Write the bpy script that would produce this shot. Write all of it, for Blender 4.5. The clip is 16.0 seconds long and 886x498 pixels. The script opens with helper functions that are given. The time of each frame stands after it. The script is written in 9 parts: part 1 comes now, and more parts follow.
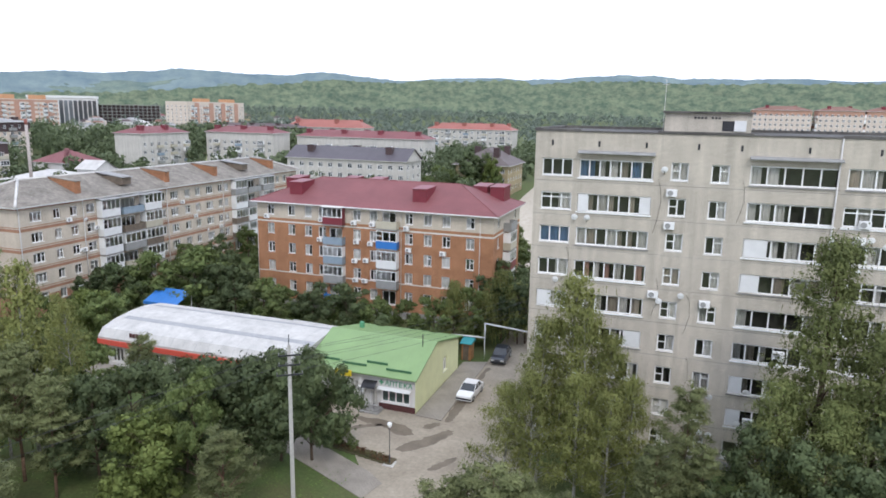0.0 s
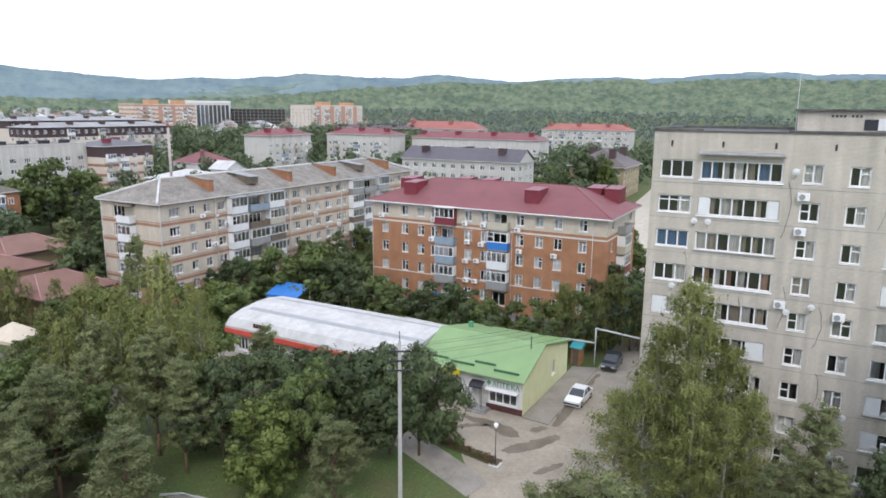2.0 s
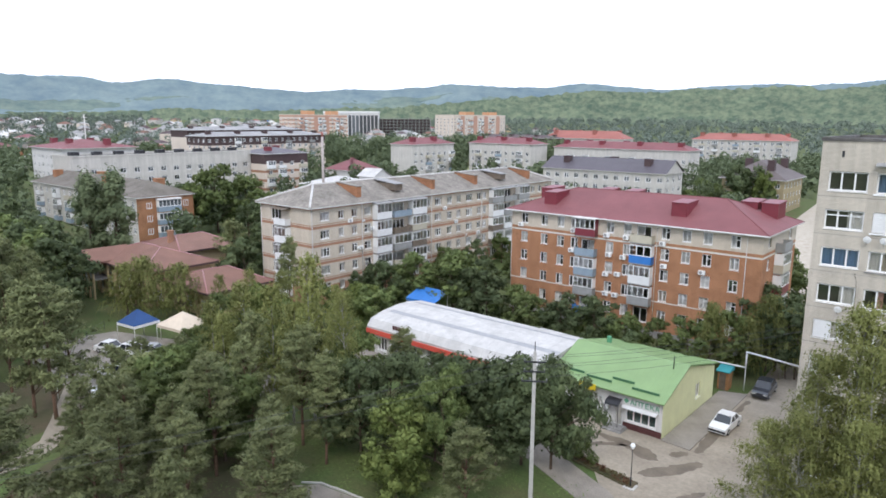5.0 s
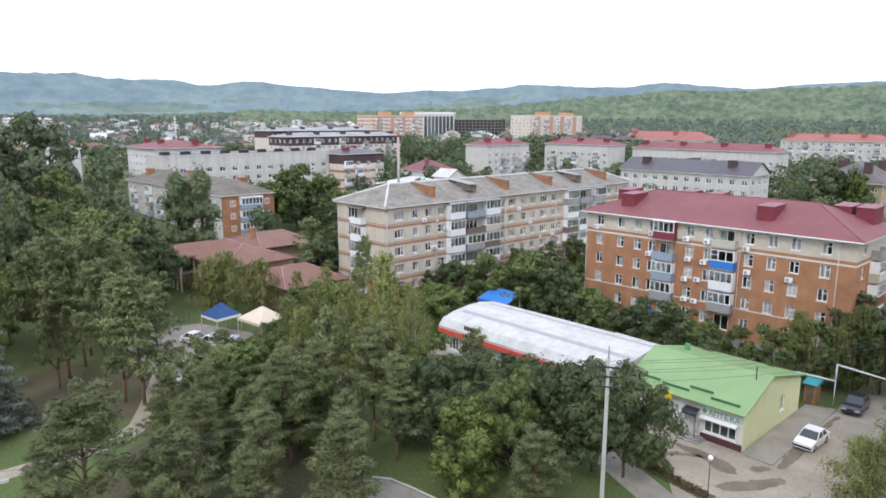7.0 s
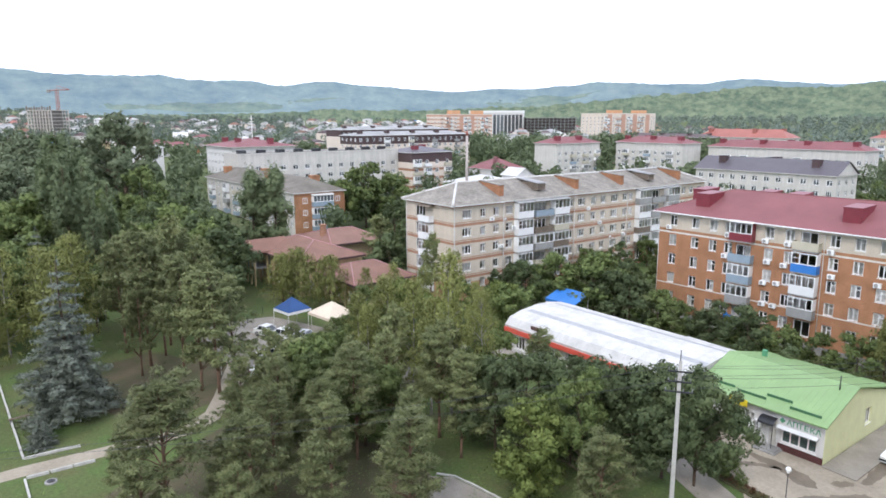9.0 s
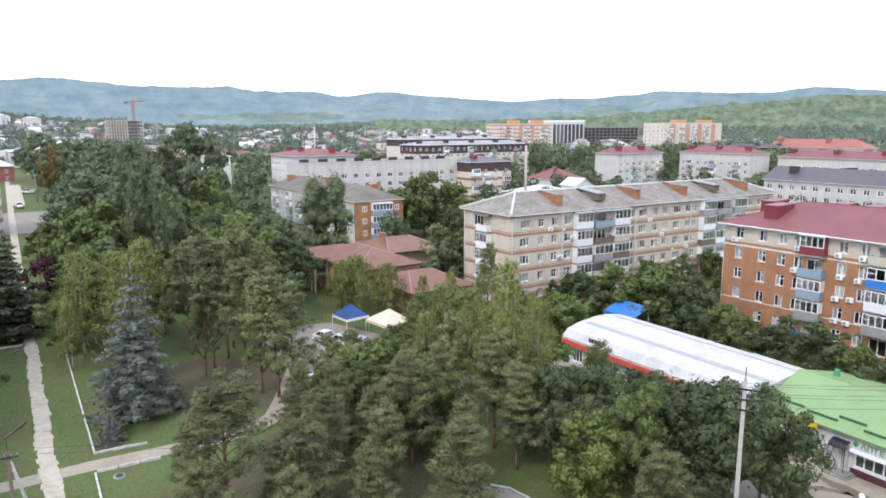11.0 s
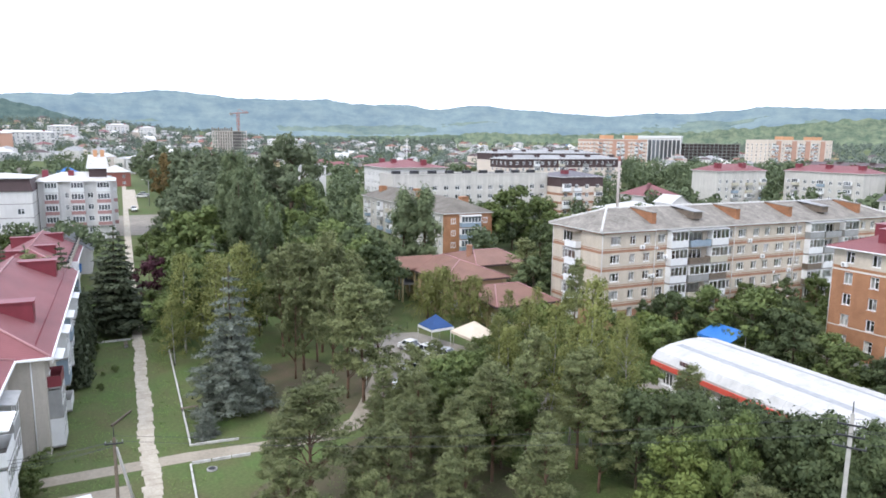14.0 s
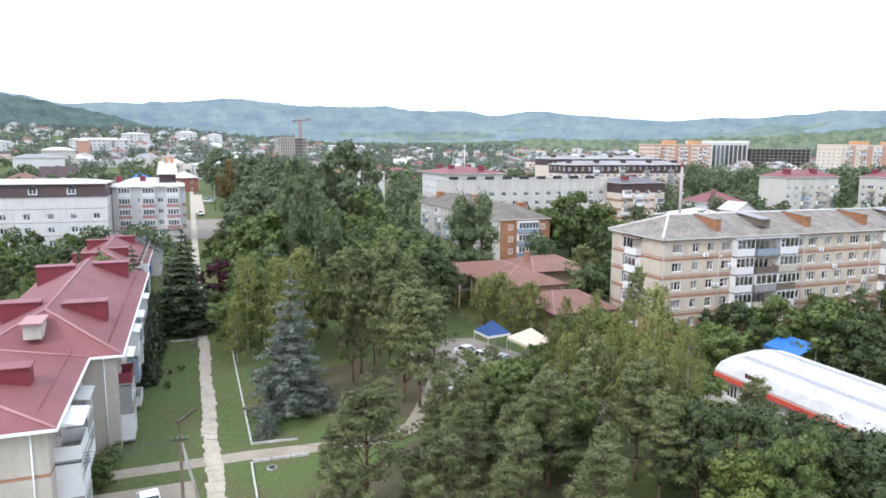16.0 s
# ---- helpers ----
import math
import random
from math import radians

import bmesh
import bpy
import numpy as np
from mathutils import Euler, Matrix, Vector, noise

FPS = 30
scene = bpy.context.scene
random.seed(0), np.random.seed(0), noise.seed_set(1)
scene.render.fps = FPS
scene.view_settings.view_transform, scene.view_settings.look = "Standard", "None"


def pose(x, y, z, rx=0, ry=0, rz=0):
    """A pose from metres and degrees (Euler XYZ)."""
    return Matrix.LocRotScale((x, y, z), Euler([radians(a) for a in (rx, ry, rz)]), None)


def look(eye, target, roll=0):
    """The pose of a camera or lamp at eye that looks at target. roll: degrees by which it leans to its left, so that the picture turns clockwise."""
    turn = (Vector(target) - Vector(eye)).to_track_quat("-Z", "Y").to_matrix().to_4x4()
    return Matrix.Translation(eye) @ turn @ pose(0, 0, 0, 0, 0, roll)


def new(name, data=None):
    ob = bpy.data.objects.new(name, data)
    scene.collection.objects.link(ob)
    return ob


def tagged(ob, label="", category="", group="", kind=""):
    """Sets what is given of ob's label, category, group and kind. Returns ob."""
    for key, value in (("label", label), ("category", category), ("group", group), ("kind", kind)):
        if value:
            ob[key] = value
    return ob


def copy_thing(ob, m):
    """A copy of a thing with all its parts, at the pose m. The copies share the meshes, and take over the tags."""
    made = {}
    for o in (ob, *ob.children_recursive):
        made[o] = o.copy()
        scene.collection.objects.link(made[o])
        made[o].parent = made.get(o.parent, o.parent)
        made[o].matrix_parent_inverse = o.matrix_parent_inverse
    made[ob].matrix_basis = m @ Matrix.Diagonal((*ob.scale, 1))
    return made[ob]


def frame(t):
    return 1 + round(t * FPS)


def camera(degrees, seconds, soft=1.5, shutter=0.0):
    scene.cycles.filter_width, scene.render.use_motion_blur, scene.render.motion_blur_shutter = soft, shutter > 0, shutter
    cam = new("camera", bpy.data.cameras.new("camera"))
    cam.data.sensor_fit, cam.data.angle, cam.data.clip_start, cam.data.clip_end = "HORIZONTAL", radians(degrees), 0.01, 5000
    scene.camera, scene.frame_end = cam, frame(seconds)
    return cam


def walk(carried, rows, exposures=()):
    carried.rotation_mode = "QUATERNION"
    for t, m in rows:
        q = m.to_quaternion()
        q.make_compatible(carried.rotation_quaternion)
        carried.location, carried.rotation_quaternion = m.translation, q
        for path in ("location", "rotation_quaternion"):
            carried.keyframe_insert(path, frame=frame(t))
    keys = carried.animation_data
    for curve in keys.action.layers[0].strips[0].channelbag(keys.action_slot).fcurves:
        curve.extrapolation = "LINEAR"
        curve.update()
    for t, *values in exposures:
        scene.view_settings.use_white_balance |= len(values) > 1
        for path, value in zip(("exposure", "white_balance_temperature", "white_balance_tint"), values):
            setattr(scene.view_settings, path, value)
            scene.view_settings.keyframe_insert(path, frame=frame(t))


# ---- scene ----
cam = camera(66.06, 16.0, soft=1.72)
PATH = [
    (0.0, pose(0.023, 0.086, 28.095, 78.566, -1.008, 19.476)),
    (0.5, pose(0.029, 0.078, 28.081, 78.456, -0.971, 21.935)),
    (1.0, pose(0.053, 0.056, 28.072, 78.471, -0.929, 24.320)),
    (1.5, pose(0.059, 0.033, 28.080, 78.484, -0.809, 26.816)),
    (2.0, pose(0.050, 0.032, 28.085, 78.538, -0.470, 28.833)),
    (2.5, pose(0.038, 0.032, 28.084, 78.581, -0.695, 31.125)),
    (3.0, pose(0.048, 0.011, 28.081, 78.655, -0.446, 33.292)),
    (3.5, pose(0.036, 0.012, 28.069, 78.640, -0.184, 35.229)),
    (4.0, pose(-0.021, 0.021, 28.051, 78.831, -0.372, 37.172)),
    (6.5, pose(-0.037, 0.023, 28.015, 79.403, 0.006, 45.168)),
    (7.0, pose(-0.040, 0.034, 28.010, 79.275, -0.163, 46.780)),
    (7.5, pose(-0.045, 0.033, 28.003, 79.198, 0.010, 48.234)),
    (8.0, pose(-0.077, 0.022, 27.985, 79.123, 0.061, 49.844)),
    (8.5, pose(-0.084, 0.024, 27.975, 79.092, 0.017, 51.256)),
    (11.0, pose(-0.040, 0.014, 27.950, 79.965, 0.120, 57.373)),
    (11.5, pose(-0.027, 0.011, 27.955, 80.121, -0.310, 59.031)),
    (12.0, pose(-0.011, 0.005, 27.958, 80.245, -0.595, 60.592)),
    (12.5, pose(-0.013, -0.001, 27.948, 80.449, -0.451, 61.894)),
    (13.0, pose(-0.016, -0.008, 27.942, 80.653, -0.319, 62.982)),
    (13.5, pose(0.009, -0.036, 27.937, 80.881, -0.293, 63.822)),
    (14.0, pose(0.008, -0.062, 27.935, 81.032, -0.631, 64.909)),
    (14.5, pose(-0.008, -0.087, 27.926, 81.140, -0.898, 66.097)),
    (15.0, pose(-0.009, -0.103, 27.930, 81.283, -0.946, 67.337)),
    (15.5, pose(0.008, -0.118, 27.930, 81.387, -0.800, 68.589)),
    (16.0, pose(0.040, -0.121, 27.922, 81.481, -0.453, 69.710)),
]
walk(cam, PATH, exposures=[(0.0, 0.08), (4.0, 0.14), (7.2, 0.23), (8.5, 0.36), (12.0, 0.43), (16.0, 0.5)])

# ---- light ----
world = bpy.data.worlds.new("overcast_sky")
scene.world = world
world.use_nodes = True
wn = world.node_tree.nodes
wl = world.node_tree.links
sky = wn.new("ShaderNodeTexSky")
sky.sky_type = 'NISHITA'
sky.sun_disc = False
sky.sun_elevation = radians(52)
sky.sun_rotation = radians(150)
cloud_mix = wn.new("ShaderNodeMix")
cloud_mix.data_type = 'RGBA'
cloud_mix.inputs[0].default_value = 0.86
cloud_mix.inputs[7].default_value = (9.4, 10.2, 12.3, 1)
wl.new(sky.outputs[0], cloud_mix.inputs[6])
wl.new(cloud_mix.outputs[2], wn["Background"].inputs[0])
wn["Background"].inputs[1].default_value = 0.155

sun = new("sun", bpy.data.lights.new("sun", 'SUN'))
sun.data.energy = 1.3
sun.data.angle = radians(14)
sun.data.color = (1.0, 0.97, 0.93)
sun.matrix_world = look((40, -70, 120), (-20, 30, 0))


# ---- materials ----
def nd(nt, kind, **vals):
    n = nt.nodes.new(kind)
    for k, v in vals.items():
        n.inputs[k.replace("_", " ")].default_value = v
    return n


def rgba(c):
    return (c[0], c[1], c[2], 1)


def material(name, col, rough=0.85, metal=0.0, var=0.25, scale=1.2, grain=14.0, bump=0.25, col2=None, streak=0.0,
             rnd=0.0, wave=None, brick=None, spec=0.3, island=0.0):
    """A surface with variation at two scales, bump, and, where asked for, streaks, ribs or brickwork."""
    m = bpy.data.materials.new(name)
    m.use_nodes = True
    nt = m.node_tree
    ln = nt.links.new
    p = nt.nodes["Principled BSDF"]
    p.inputs["Roughness"].default_value = rough
    p.inputs["Metallic"].default_value = metal
    p.inputs["Specular IOR Level"].default_value = spec
    tc = nt.nodes.new("ShaderNodeTexCoord")
    n1 = nd(nt, "ShaderNodeTexNoise", Scale=scale, Detail=5.0, Roughness=0.6)
    n2 = nd(nt, "ShaderNodeTexNoise", Scale=grain, Detail=3.0, Roughness=0.7)
    ln(tc.outputs["Object"], n1.inputs["Vector"])
    ln(tc.outputs["Object"], n2.inputs["Vector"])
    lo = tuple(c * (1 - var) for c in col) if col2 is None else col2
    mx = nt.nodes.new("ShaderNodeMix")
    mx.data_type = 'RGBA'
    mx.inputs[6].default_value = rgba(lo)
    mx.inputs[7].default_value = rgba(col)
    rmp = nd(nt, "ShaderNodeMapRange")
    rmp.inputs[1].default_value, rmp.inputs[2].default_value = 0.32, 0.68
    ln(n1.outputs["Fac"], rmp.inputs[0])
    ln(rmp.outputs[0], mx.inputs[0])
    out = mx.outputs[2]
    height = n2.outputs["Fac"]

    def mul(a, fac_socket, lo_v, hi_v):
        r = nd(nt, "ShaderNodeMapRange")
        r.inputs[1].default_value, r.inputs[2].default_value = 0.3, 0.7
        r.inputs[3].default_value, r.inputs[4].default_value = lo_v, hi_v
        ln(fac_socket, r.inputs[0])
        q = nt.nodes.new("ShaderNodeMix")
        q.data_type = 'RGBA'
        q.blend_type = 'MULTIPLY'
        q.inputs[0].default_value = 1
        ln(a, q.inputs[6])
        ln(r.outputs[0], q.inputs[7])
        return q.outputs[2]
    out = mul(out, n2.outputs["Fac"], 1 - var * 0.6, 1 + var * 0.3)
    if streak:
        mp = nt.nodes.new("ShaderNodeMapping")
        mp.inputs["Scale"].default_value = (1.6, 1.6, 0.12)
        n3 = nd(nt, "ShaderNodeTexNoise", Scale=1.0, Detail=4.0)
        ln(tc.outputs["Object"], mp.inputs[0])
        ln(mp.outputs[0], n3.inputs["Vector"])
        out = mul(out, n3.outputs["Fac"], 1 - streak, 1.0)
    if brick or wave:
        sp = nt.nodes.new("ShaderNodeSeparateXYZ")
        ln(tc.outputs["Object"], sp.inputs[0])
        ad = nt.nodes.new("ShaderNodeMath")
        ln(sp.outputs[0], ad.inputs[0])
        ln(sp.outputs[1], ad.inputs[1])
    if brick:
        cb = nt.nodes.new("ShaderNodeCombineXYZ")
        ln(ad.outputs[0], cb.inputs[0])
        ln(sp.outputs[2], cb.inputs[1])
        br = nt.nodes.new("ShaderNodeTexBrick")
        br.inputs["Scale"].default_value = 1.0
        br.inputs["Brick Width"].default_value = brick[0]
        br.inputs["Row Height"].default_value = brick[1]
        br.inputs["Mortar Size"].default_value = brick[2]
        br.inputs["Color1"].default_value = (1, 1, 1, 1)
        br.inputs["Color2"].default_value = (brick[4],) * 3 + (1,)
        br.inputs["Mortar"].default_value = (brick[3],) * 3 + (1,)
        ln(cb.outputs[0], br.inputs["Vector"])
        q = nt.nodes.new("ShaderNodeMix")
        q.data_type = 'RGBA'
        q.blend_type = 'MULTIPLY'
        q.inputs[0].default_value = 1
        ln(out, q.inputs[6])
        ln(br.outputs["Color"], q.inputs[7])
        out = q.outputs[2]
    if wave:
        axis, pitch, depth = wave
        wv = nt.nodes.new("ShaderNodeTexWave")
        wv.bands_direction = axis
        wv.inputs["Scale"].default_value = 0.314 / pitch
        wv.inputs["Distortion"].default_value = 0.0
        ln(tc.outputs["Object"], wv.inputs["Vector"])
        height = wv.outputs["Fac"]
    if rnd or island:
        src = nt.nodes.new("ShaderNodeObjectInfo").outputs["Random"] if rnd else nt.nodes.new("ShaderNodeNewGeometry").outputs["Random Per Island"]
        a = rnd or island
        r = nd(nt, "ShaderNodeMapRange")
        r.inputs[3].default_value, r.inputs[4].default_value = 1 - a, 1 + a
        ln(src, r.inputs[0])
        hs = nt.nodes.new("ShaderNodeHueSaturation")
        ln(r.outputs[0], hs.inputs["Value"])
        ln(out, hs.inputs["Color"])
        out = hs.outputs[0]
    ln(out, p.inputs["Base Color"])
    if bump or wave:
        b = nt.nodes.new("ShaderNodeBump")
        b.inputs["Strength"].default_value = wave[2] if wave else bump
        b.inputs["Distance"].default_value = 0.05 if wave else 0.02
        ln(height, b.inputs["Height"])
        ln(b.outputs[0], p.inputs["Normal"])
    return m


def leaf_material(name, col, col2, tint=0.35, trans=0.25):
    """Leaves: every card a shade of its own, patches of another green, a little light through."""
    m = bpy.data.materials.new(name)
    m.use_nodes = True
    nt = m.node_tree
    ln = nt.links.new
    p = nt.nodes["Principled BSDF"]
    p.inputs["Roughness"].default_value = 0.7
    p.inputs["Specular IOR Level"].default_value = 0.2
    geo = nt.nodes.new("ShaderNodeNewGeometry")
    oi = nt.nodes.new("ShaderNodeObjectInfo")
    tc = nt.nodes.new("ShaderNodeTexCoord")
    n1 = nd(nt, "ShaderNodeTexNoise", Scale=0.7, Detail=3.0)
    ln(tc.outputs["Object"], n1.inputs["Vector"])
    ad = nt.nodes.new("ShaderNodeMath")
    ad.operation = 'MULTIPLY_ADD'
    ad.inputs[1].default_value = 0.35
    ln(geo.outputs["Random Per Island"], ad.inputs[0])
    ln(n1.outputs["Fac"], ad.inputs[2])
    rp = nd(nt, "ShaderNodeMapRange")
    rp.inputs[1].default_value, rp.inputs[2].default_value = 0.4, 0.95
    ln(ad.outputs[0], rp.inputs[0])
    mx = nt.nodes.new("ShaderNodeMix")
    mx.data_type = 'RGBA'
    mx.inputs[6].default_value = rgba(col)
    mx.inputs[7].default_value = rgba(col2)
    ln(rp.outputs[0], mx.inputs[0])
    hs = nt.nodes.new("ShaderNodeHueSaturation")
    r = nd(nt, "ShaderNodeMapRange")
    r.inputs[3].default_value, r.inputs[4].default_value = 1 - tint, 1 + tint
    ln(oi.outputs["Random"], r.inputs[0])
    ln(r.outputs[0], hs.inputs["Value"])
    ln(mx.outputs[2], hs.inputs["Color"])
    ln(hs.outputs[0], p.inputs["Base Color"])
    tr = nt.nodes.new("ShaderNodeBsdfTranslucent")
    ln(hs.outputs[0], tr.inputs[0])
    ms = nt.nodes.new("ShaderNodeMixShader")
    ms.inputs[0].default_value = trans
    ln(p.outputs[0], ms.inputs[1])
    ln(tr.outputs[0], ms.inputs[2])
    ln(ms.outputs[0], nt.nodes["Material Output"].inputs[0])
    return m


def glass_material(name, tint=(0.95, 0.96, 0.97)):
    """A thin pane: clear, with a mirror gloss that grows at a slant."""
    m = bpy.data.materials.new(name)
    m.use_nodes = True
    nt = m.node_tree
    ln = nt.links.new
    tr = nt.nodes.new("ShaderNodeBsdfTransparent")
    tr.inputs[0].default_value = rgba(tint)
    gl = nt.nodes.new("ShaderNodeBsdfGlossy")
    gl.inputs["Roughness"].default_value = 0.03
    fr = nt.nodes.new("ShaderNodeFresnel")
    fr.inputs[0].default_value = 2.3
    ms = nt.nodes.new("ShaderNodeMixShader")
    ln(fr.outputs[0], ms.inputs[0])
    ln(tr.outputs[0], ms.inputs[1])
    ln(gl.outputs[0], ms.inputs[2])
    ln(ms.outputs[0], nt.nodes["Material Output"].inputs[0])
    return m


M_PVC = material("white_pvc", (0.80, 0.80, 0.79), 0.45, var=0.08, bump=0.02, rnd=0.06)
M_GLASS = glass_material("window_glass")
M_FARGLASS = material("dark_glass", (0.085, 0.095, 0.105), 0.06, var=0.3, scale=0.8, bump=0, rnd=0.5, spec=0.9)
# shade of unlit rooms is put into this colour, for shallow boxes behind windows
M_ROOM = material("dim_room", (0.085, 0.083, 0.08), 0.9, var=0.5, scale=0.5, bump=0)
M_CURTAIN = material("curtain", (0.80, 0.79, 0.77), 0.9, var=0.2, wave=('X', 0.14, 0.5), rnd=0.3)
M_CURTAIN_T = material("tan_curtain", (0.52, 0.46, 0.40), 0.9, var=0.2, wave=('X', 0.14, 0.5), rnd=0.3)
M_CURTAIN_B = material("blue_curtain", (0.20, 0.36, 0.62), 0.9, var=0.2, wave=('X', 0.14, 0.5), rnd=0.3)
M_CURTAIN_R = material("rosy_curtain", (0.72, 0.45, 0.38), 0.9, var=0.2, wave=('X', 0.14, 0.5), rnd=0.3)
M_TOWER = material("grey_silicate_brick", (0.72, 0.65, 0.545), 0.9, var=0.2, scale=0.3, streak=0.24, brick=(0.26, 0.088, 0.016, 0.72, 0.88))
M_CONC = material("concrete", (0.36, 0.35, 0.33), 0.9, var=0.3, scale=0.6, streak=0.25)
M_DARKCAP = material("dark_roof_edge", (0.15, 0.14, 0.13), 0.7, var=0.6, scale=0.8)
M_BITUMEN = material("bitumen_roof", (0.11, 0.105, 0.10), 0.9, var=0.35, scale=0.4)
M_ORANGE = material("orange_brick", (0.435, 0.215, 0.115), 0.9, var=0.28, scale=0.45, streak=0.12, brick=(0.26, 0.075, 0.012, 1.15, 0.82))
M_CREAMBRICK = material("cream_brick", (0.64, 0.56, 0.455), 0.9, var=0.15, scale=0.5, streak=0.12, brick=(0.26, 0.075, 0.012, 0.85, 0.9))
M_BROWNBAND = material("brown_brick", (0.37, 0.20, 0.13), 0.9, var=0.25, scale=0.5, brick=(0.26, 0.075, 0.012, 1.2, 0.85))
M_WHITEBAND = material("white_course", (0.66, 0.62, 0.55), 0.8, var=0.15)
M_REDROOF = material("red_metal_roof", (0.225, 0.086, 0.09), 0.62, var=0.2, scale=0.25, wave=('X', 0.2, 0.25), spec=0.22)
M_REDROOFY = material("red_metal_roof_cross", (0.225, 0.086, 0.09), 0.62, var=0.2, scale=0.25, wave=('Y', 0.2, 0.25), spec=0.22)
M_REDBOX = material("dark_red_metal", (0.19, 0.028, 0.04), 0.45, var=0.15, spec=0.5)
M_SLATE = material("asbestos_slate_roof", (0.325, 0.295, 0.255), 0.9, var=0.4, scale=0.55, grain=3, wave=('Y', 0.16, 0.4), col2=(0.20, 0.18, 0.155), streak=0.25)
M_SLATEX = material("old_slate_roof", (0.19, 0.17, 0.145), 0.9, var=0.3, scale=0.35, grain=6, wave=('X', 0.16, 0.4), col2=(0.125, 0.11, 0.09))
M_PALE = material("pale_ridge_metal", (0.64, 0.62, 0.59), 0.6, var=0.25)
M_PURPLEROOF = material("slate_violet_roof", (0.095, 0.083, 0.095), 0.5, var=0.2, scale=0.2, wave=('X', 0.3, 0.2), spec=0.4)
M_BROWNROOF = material("red_brown_roof", (0.225, 0.12, 0.09), 0.7, var=0.2, scale=0.4, wave=('X', 0.25, 0.3))
M_GREYTIN = material("dark_grey_tin_roof", (0.13, 0.135, 0.14), 0.6, var=0.25, scale=0.4)
M_DUSKROOF = material("dusky_brown_roof", (0.15, 0.125, 0.12), 0.7, var=0.25, scale=0.3)
M_SANDWALL = material("sandy_plaster", (0.40, 0.33, 0.20), 0.9, var=0.25, scale=0.4)
M_DARKROOF = material("dark_brown_roof", (0.085, 0.055, 0.055), 0.6, var=0.25, scale=0.3)
M_GREYROOF = material("grey_sheet_roof", (0.34, 0.335, 0.33), 0.7, var=0.3, scale=0.12)
M_TERRA = material("orange_red_roof", (0.34, 0.125, 0.10), 0.6, var=0.2, scale=0.15)
M_LIGHTWALL = material("pale_silicate_wall", (0.62, 0.59, 0.54), 0.9, var=0.14, scale=0.3, streak=0.18, brick=(0.26, 0.085, 0.012, 0.9, 0.94))
M_WHITEWALL = material("white_render", (0.66, 0.64, 0.62), 0.85, var=0.12, scale=0.3, streak=0.12)
M_YELLOW = material("pale_yellow_render", (0.70, 0.71, 0.42), 0.85, var=0.1, scale=0.7, streak=0.06)
M_OCHRE = material("ochre_render", (0.55, 0.43, 0.26), 0.85, var=0.14, scale=0.5, streak=0.12)
M_PINKBRICK = material("pink_orange_brick", (0.50, 0.295, 0.22), 0.9, var=0.12, scale=0.2)
M_CREAM = material("cream_render", (0.64, 0.55, 0.47), 0.85, var=0.1, scale=0.2)
M_GREENROOF = material("green_metal_roof", (0.225, 0.345, 0.145), 0.5, var=0.16, scale=0.35, wave=('X', 0.35, 0.05), spec=0.45)
M_GREENTRIM = material("green_trim", (0.10, 0.30, 0.17), 0.5, var=0.15)
M_WHITEROOF = material("white_membrane_roof", (0.60, 0.585, 0.56), 0.75, var=0.2, scale=0.5, streak=0.16)
M_GREYSTRIP = material("grey_roof_seam", (0.36, 0.365, 0.37), 0.7, var=0.2)
M_REDTRIM = material("red_fascia", (0.62, 0.10, 0.07), 0.5, var=0.1)
M_BLUE = material("blue_sheet", (0.04, 0.185, 0.52), 0.45, var=0.15)
M_BLUEGREY = material("blue_grey_sheet", (0.27, 0.34, 0.40), 0.6, var=0.2)
M_GREYSHEET = material("grey_sheet", (0.34, 0.34, 0.33), 0.7, var=0.2, streak=0.2)
M_WHITESHEET = material("white_siding", (0.72, 0.72, 0.71), 0.6, var=0.1, wave=('Z', 0.15, 0.2))
M_BEIGESHEET = material("beige_sheet", (0.50, 0.46, 0.36), 0.7, var=0.15)
M_WOOD = material("weathered_wood", (0.19, 0.15, 0.115), 0.8, var=0.35, scale=2)
M_DARKMETAL = material("dark_metal", (0.05, 0.05, 0.055), 0.5, 0.4, var=0.2)
M_GALV = material("white_painted_pipe", (0.70, 0.70, 0.68), 0.5, var=0.12)
M_ASPHALT = material("worn_asphalt", (0.365, 0.317, 0.248), 0.93, var=0.3, scale=0.3, grain=3, col2=(0.27, 0.232, 0.18))
M_PAVE = material("grey_paving", (0.33, 0.295, 0.25), 0.9, var=0.28, scale=0.5, brick=(0.3, 0.3, 0.015, 0.85, 0.94))
M_WET = material("damp_asphalt_patch", (0.19, 0.155, 0.115), 0.6, var=0.3, scale=0.8)
M_PATH = material("pale_concrete_path", (0.50, 0.45, 0.37), 0.92, var=0.3, scale=0.8, grain=7, col2=(0.38, 0.33, 0.26))
M_KERB = material("whitewashed_kerb", (0.60, 0.58, 0.54), 0.9, var=0.35, scale=1.5)
M_SOIL = material("bare_soil", (0.118, 0.090, 0.058), 0.95, var=0.4, scale=0.4, col2=(0.075, 0.082, 0.036))
M_BARK = material("brown_bark", (0.12, 0.085, 0.06), 0.95, var=0.4, scale=3)
M_PINEBARK = material("pine_bark", (0.17, 0.105, 0.07), 0.95, var=0.4, scale=3)
M_BIRCHBARK = material("birch_bark", (0.42, 0.40, 0.37), 0.9, var=0.6, scale=5)
M_MAROON = material("dark_red_tiles", (0.10, 0.04, 0.038), 0.6, var=0.3, brick=(0.3, 0.15, 0.012, 1.3, 0.85))
M_TEALBLIND = material("teal_film", (0.05, 0.17, 0.17), 0.5, var=0.3)
M_DARKGREEN = material("dark_green_bar", (0.07, 0.17, 0.09), 0.6, var=0.2)
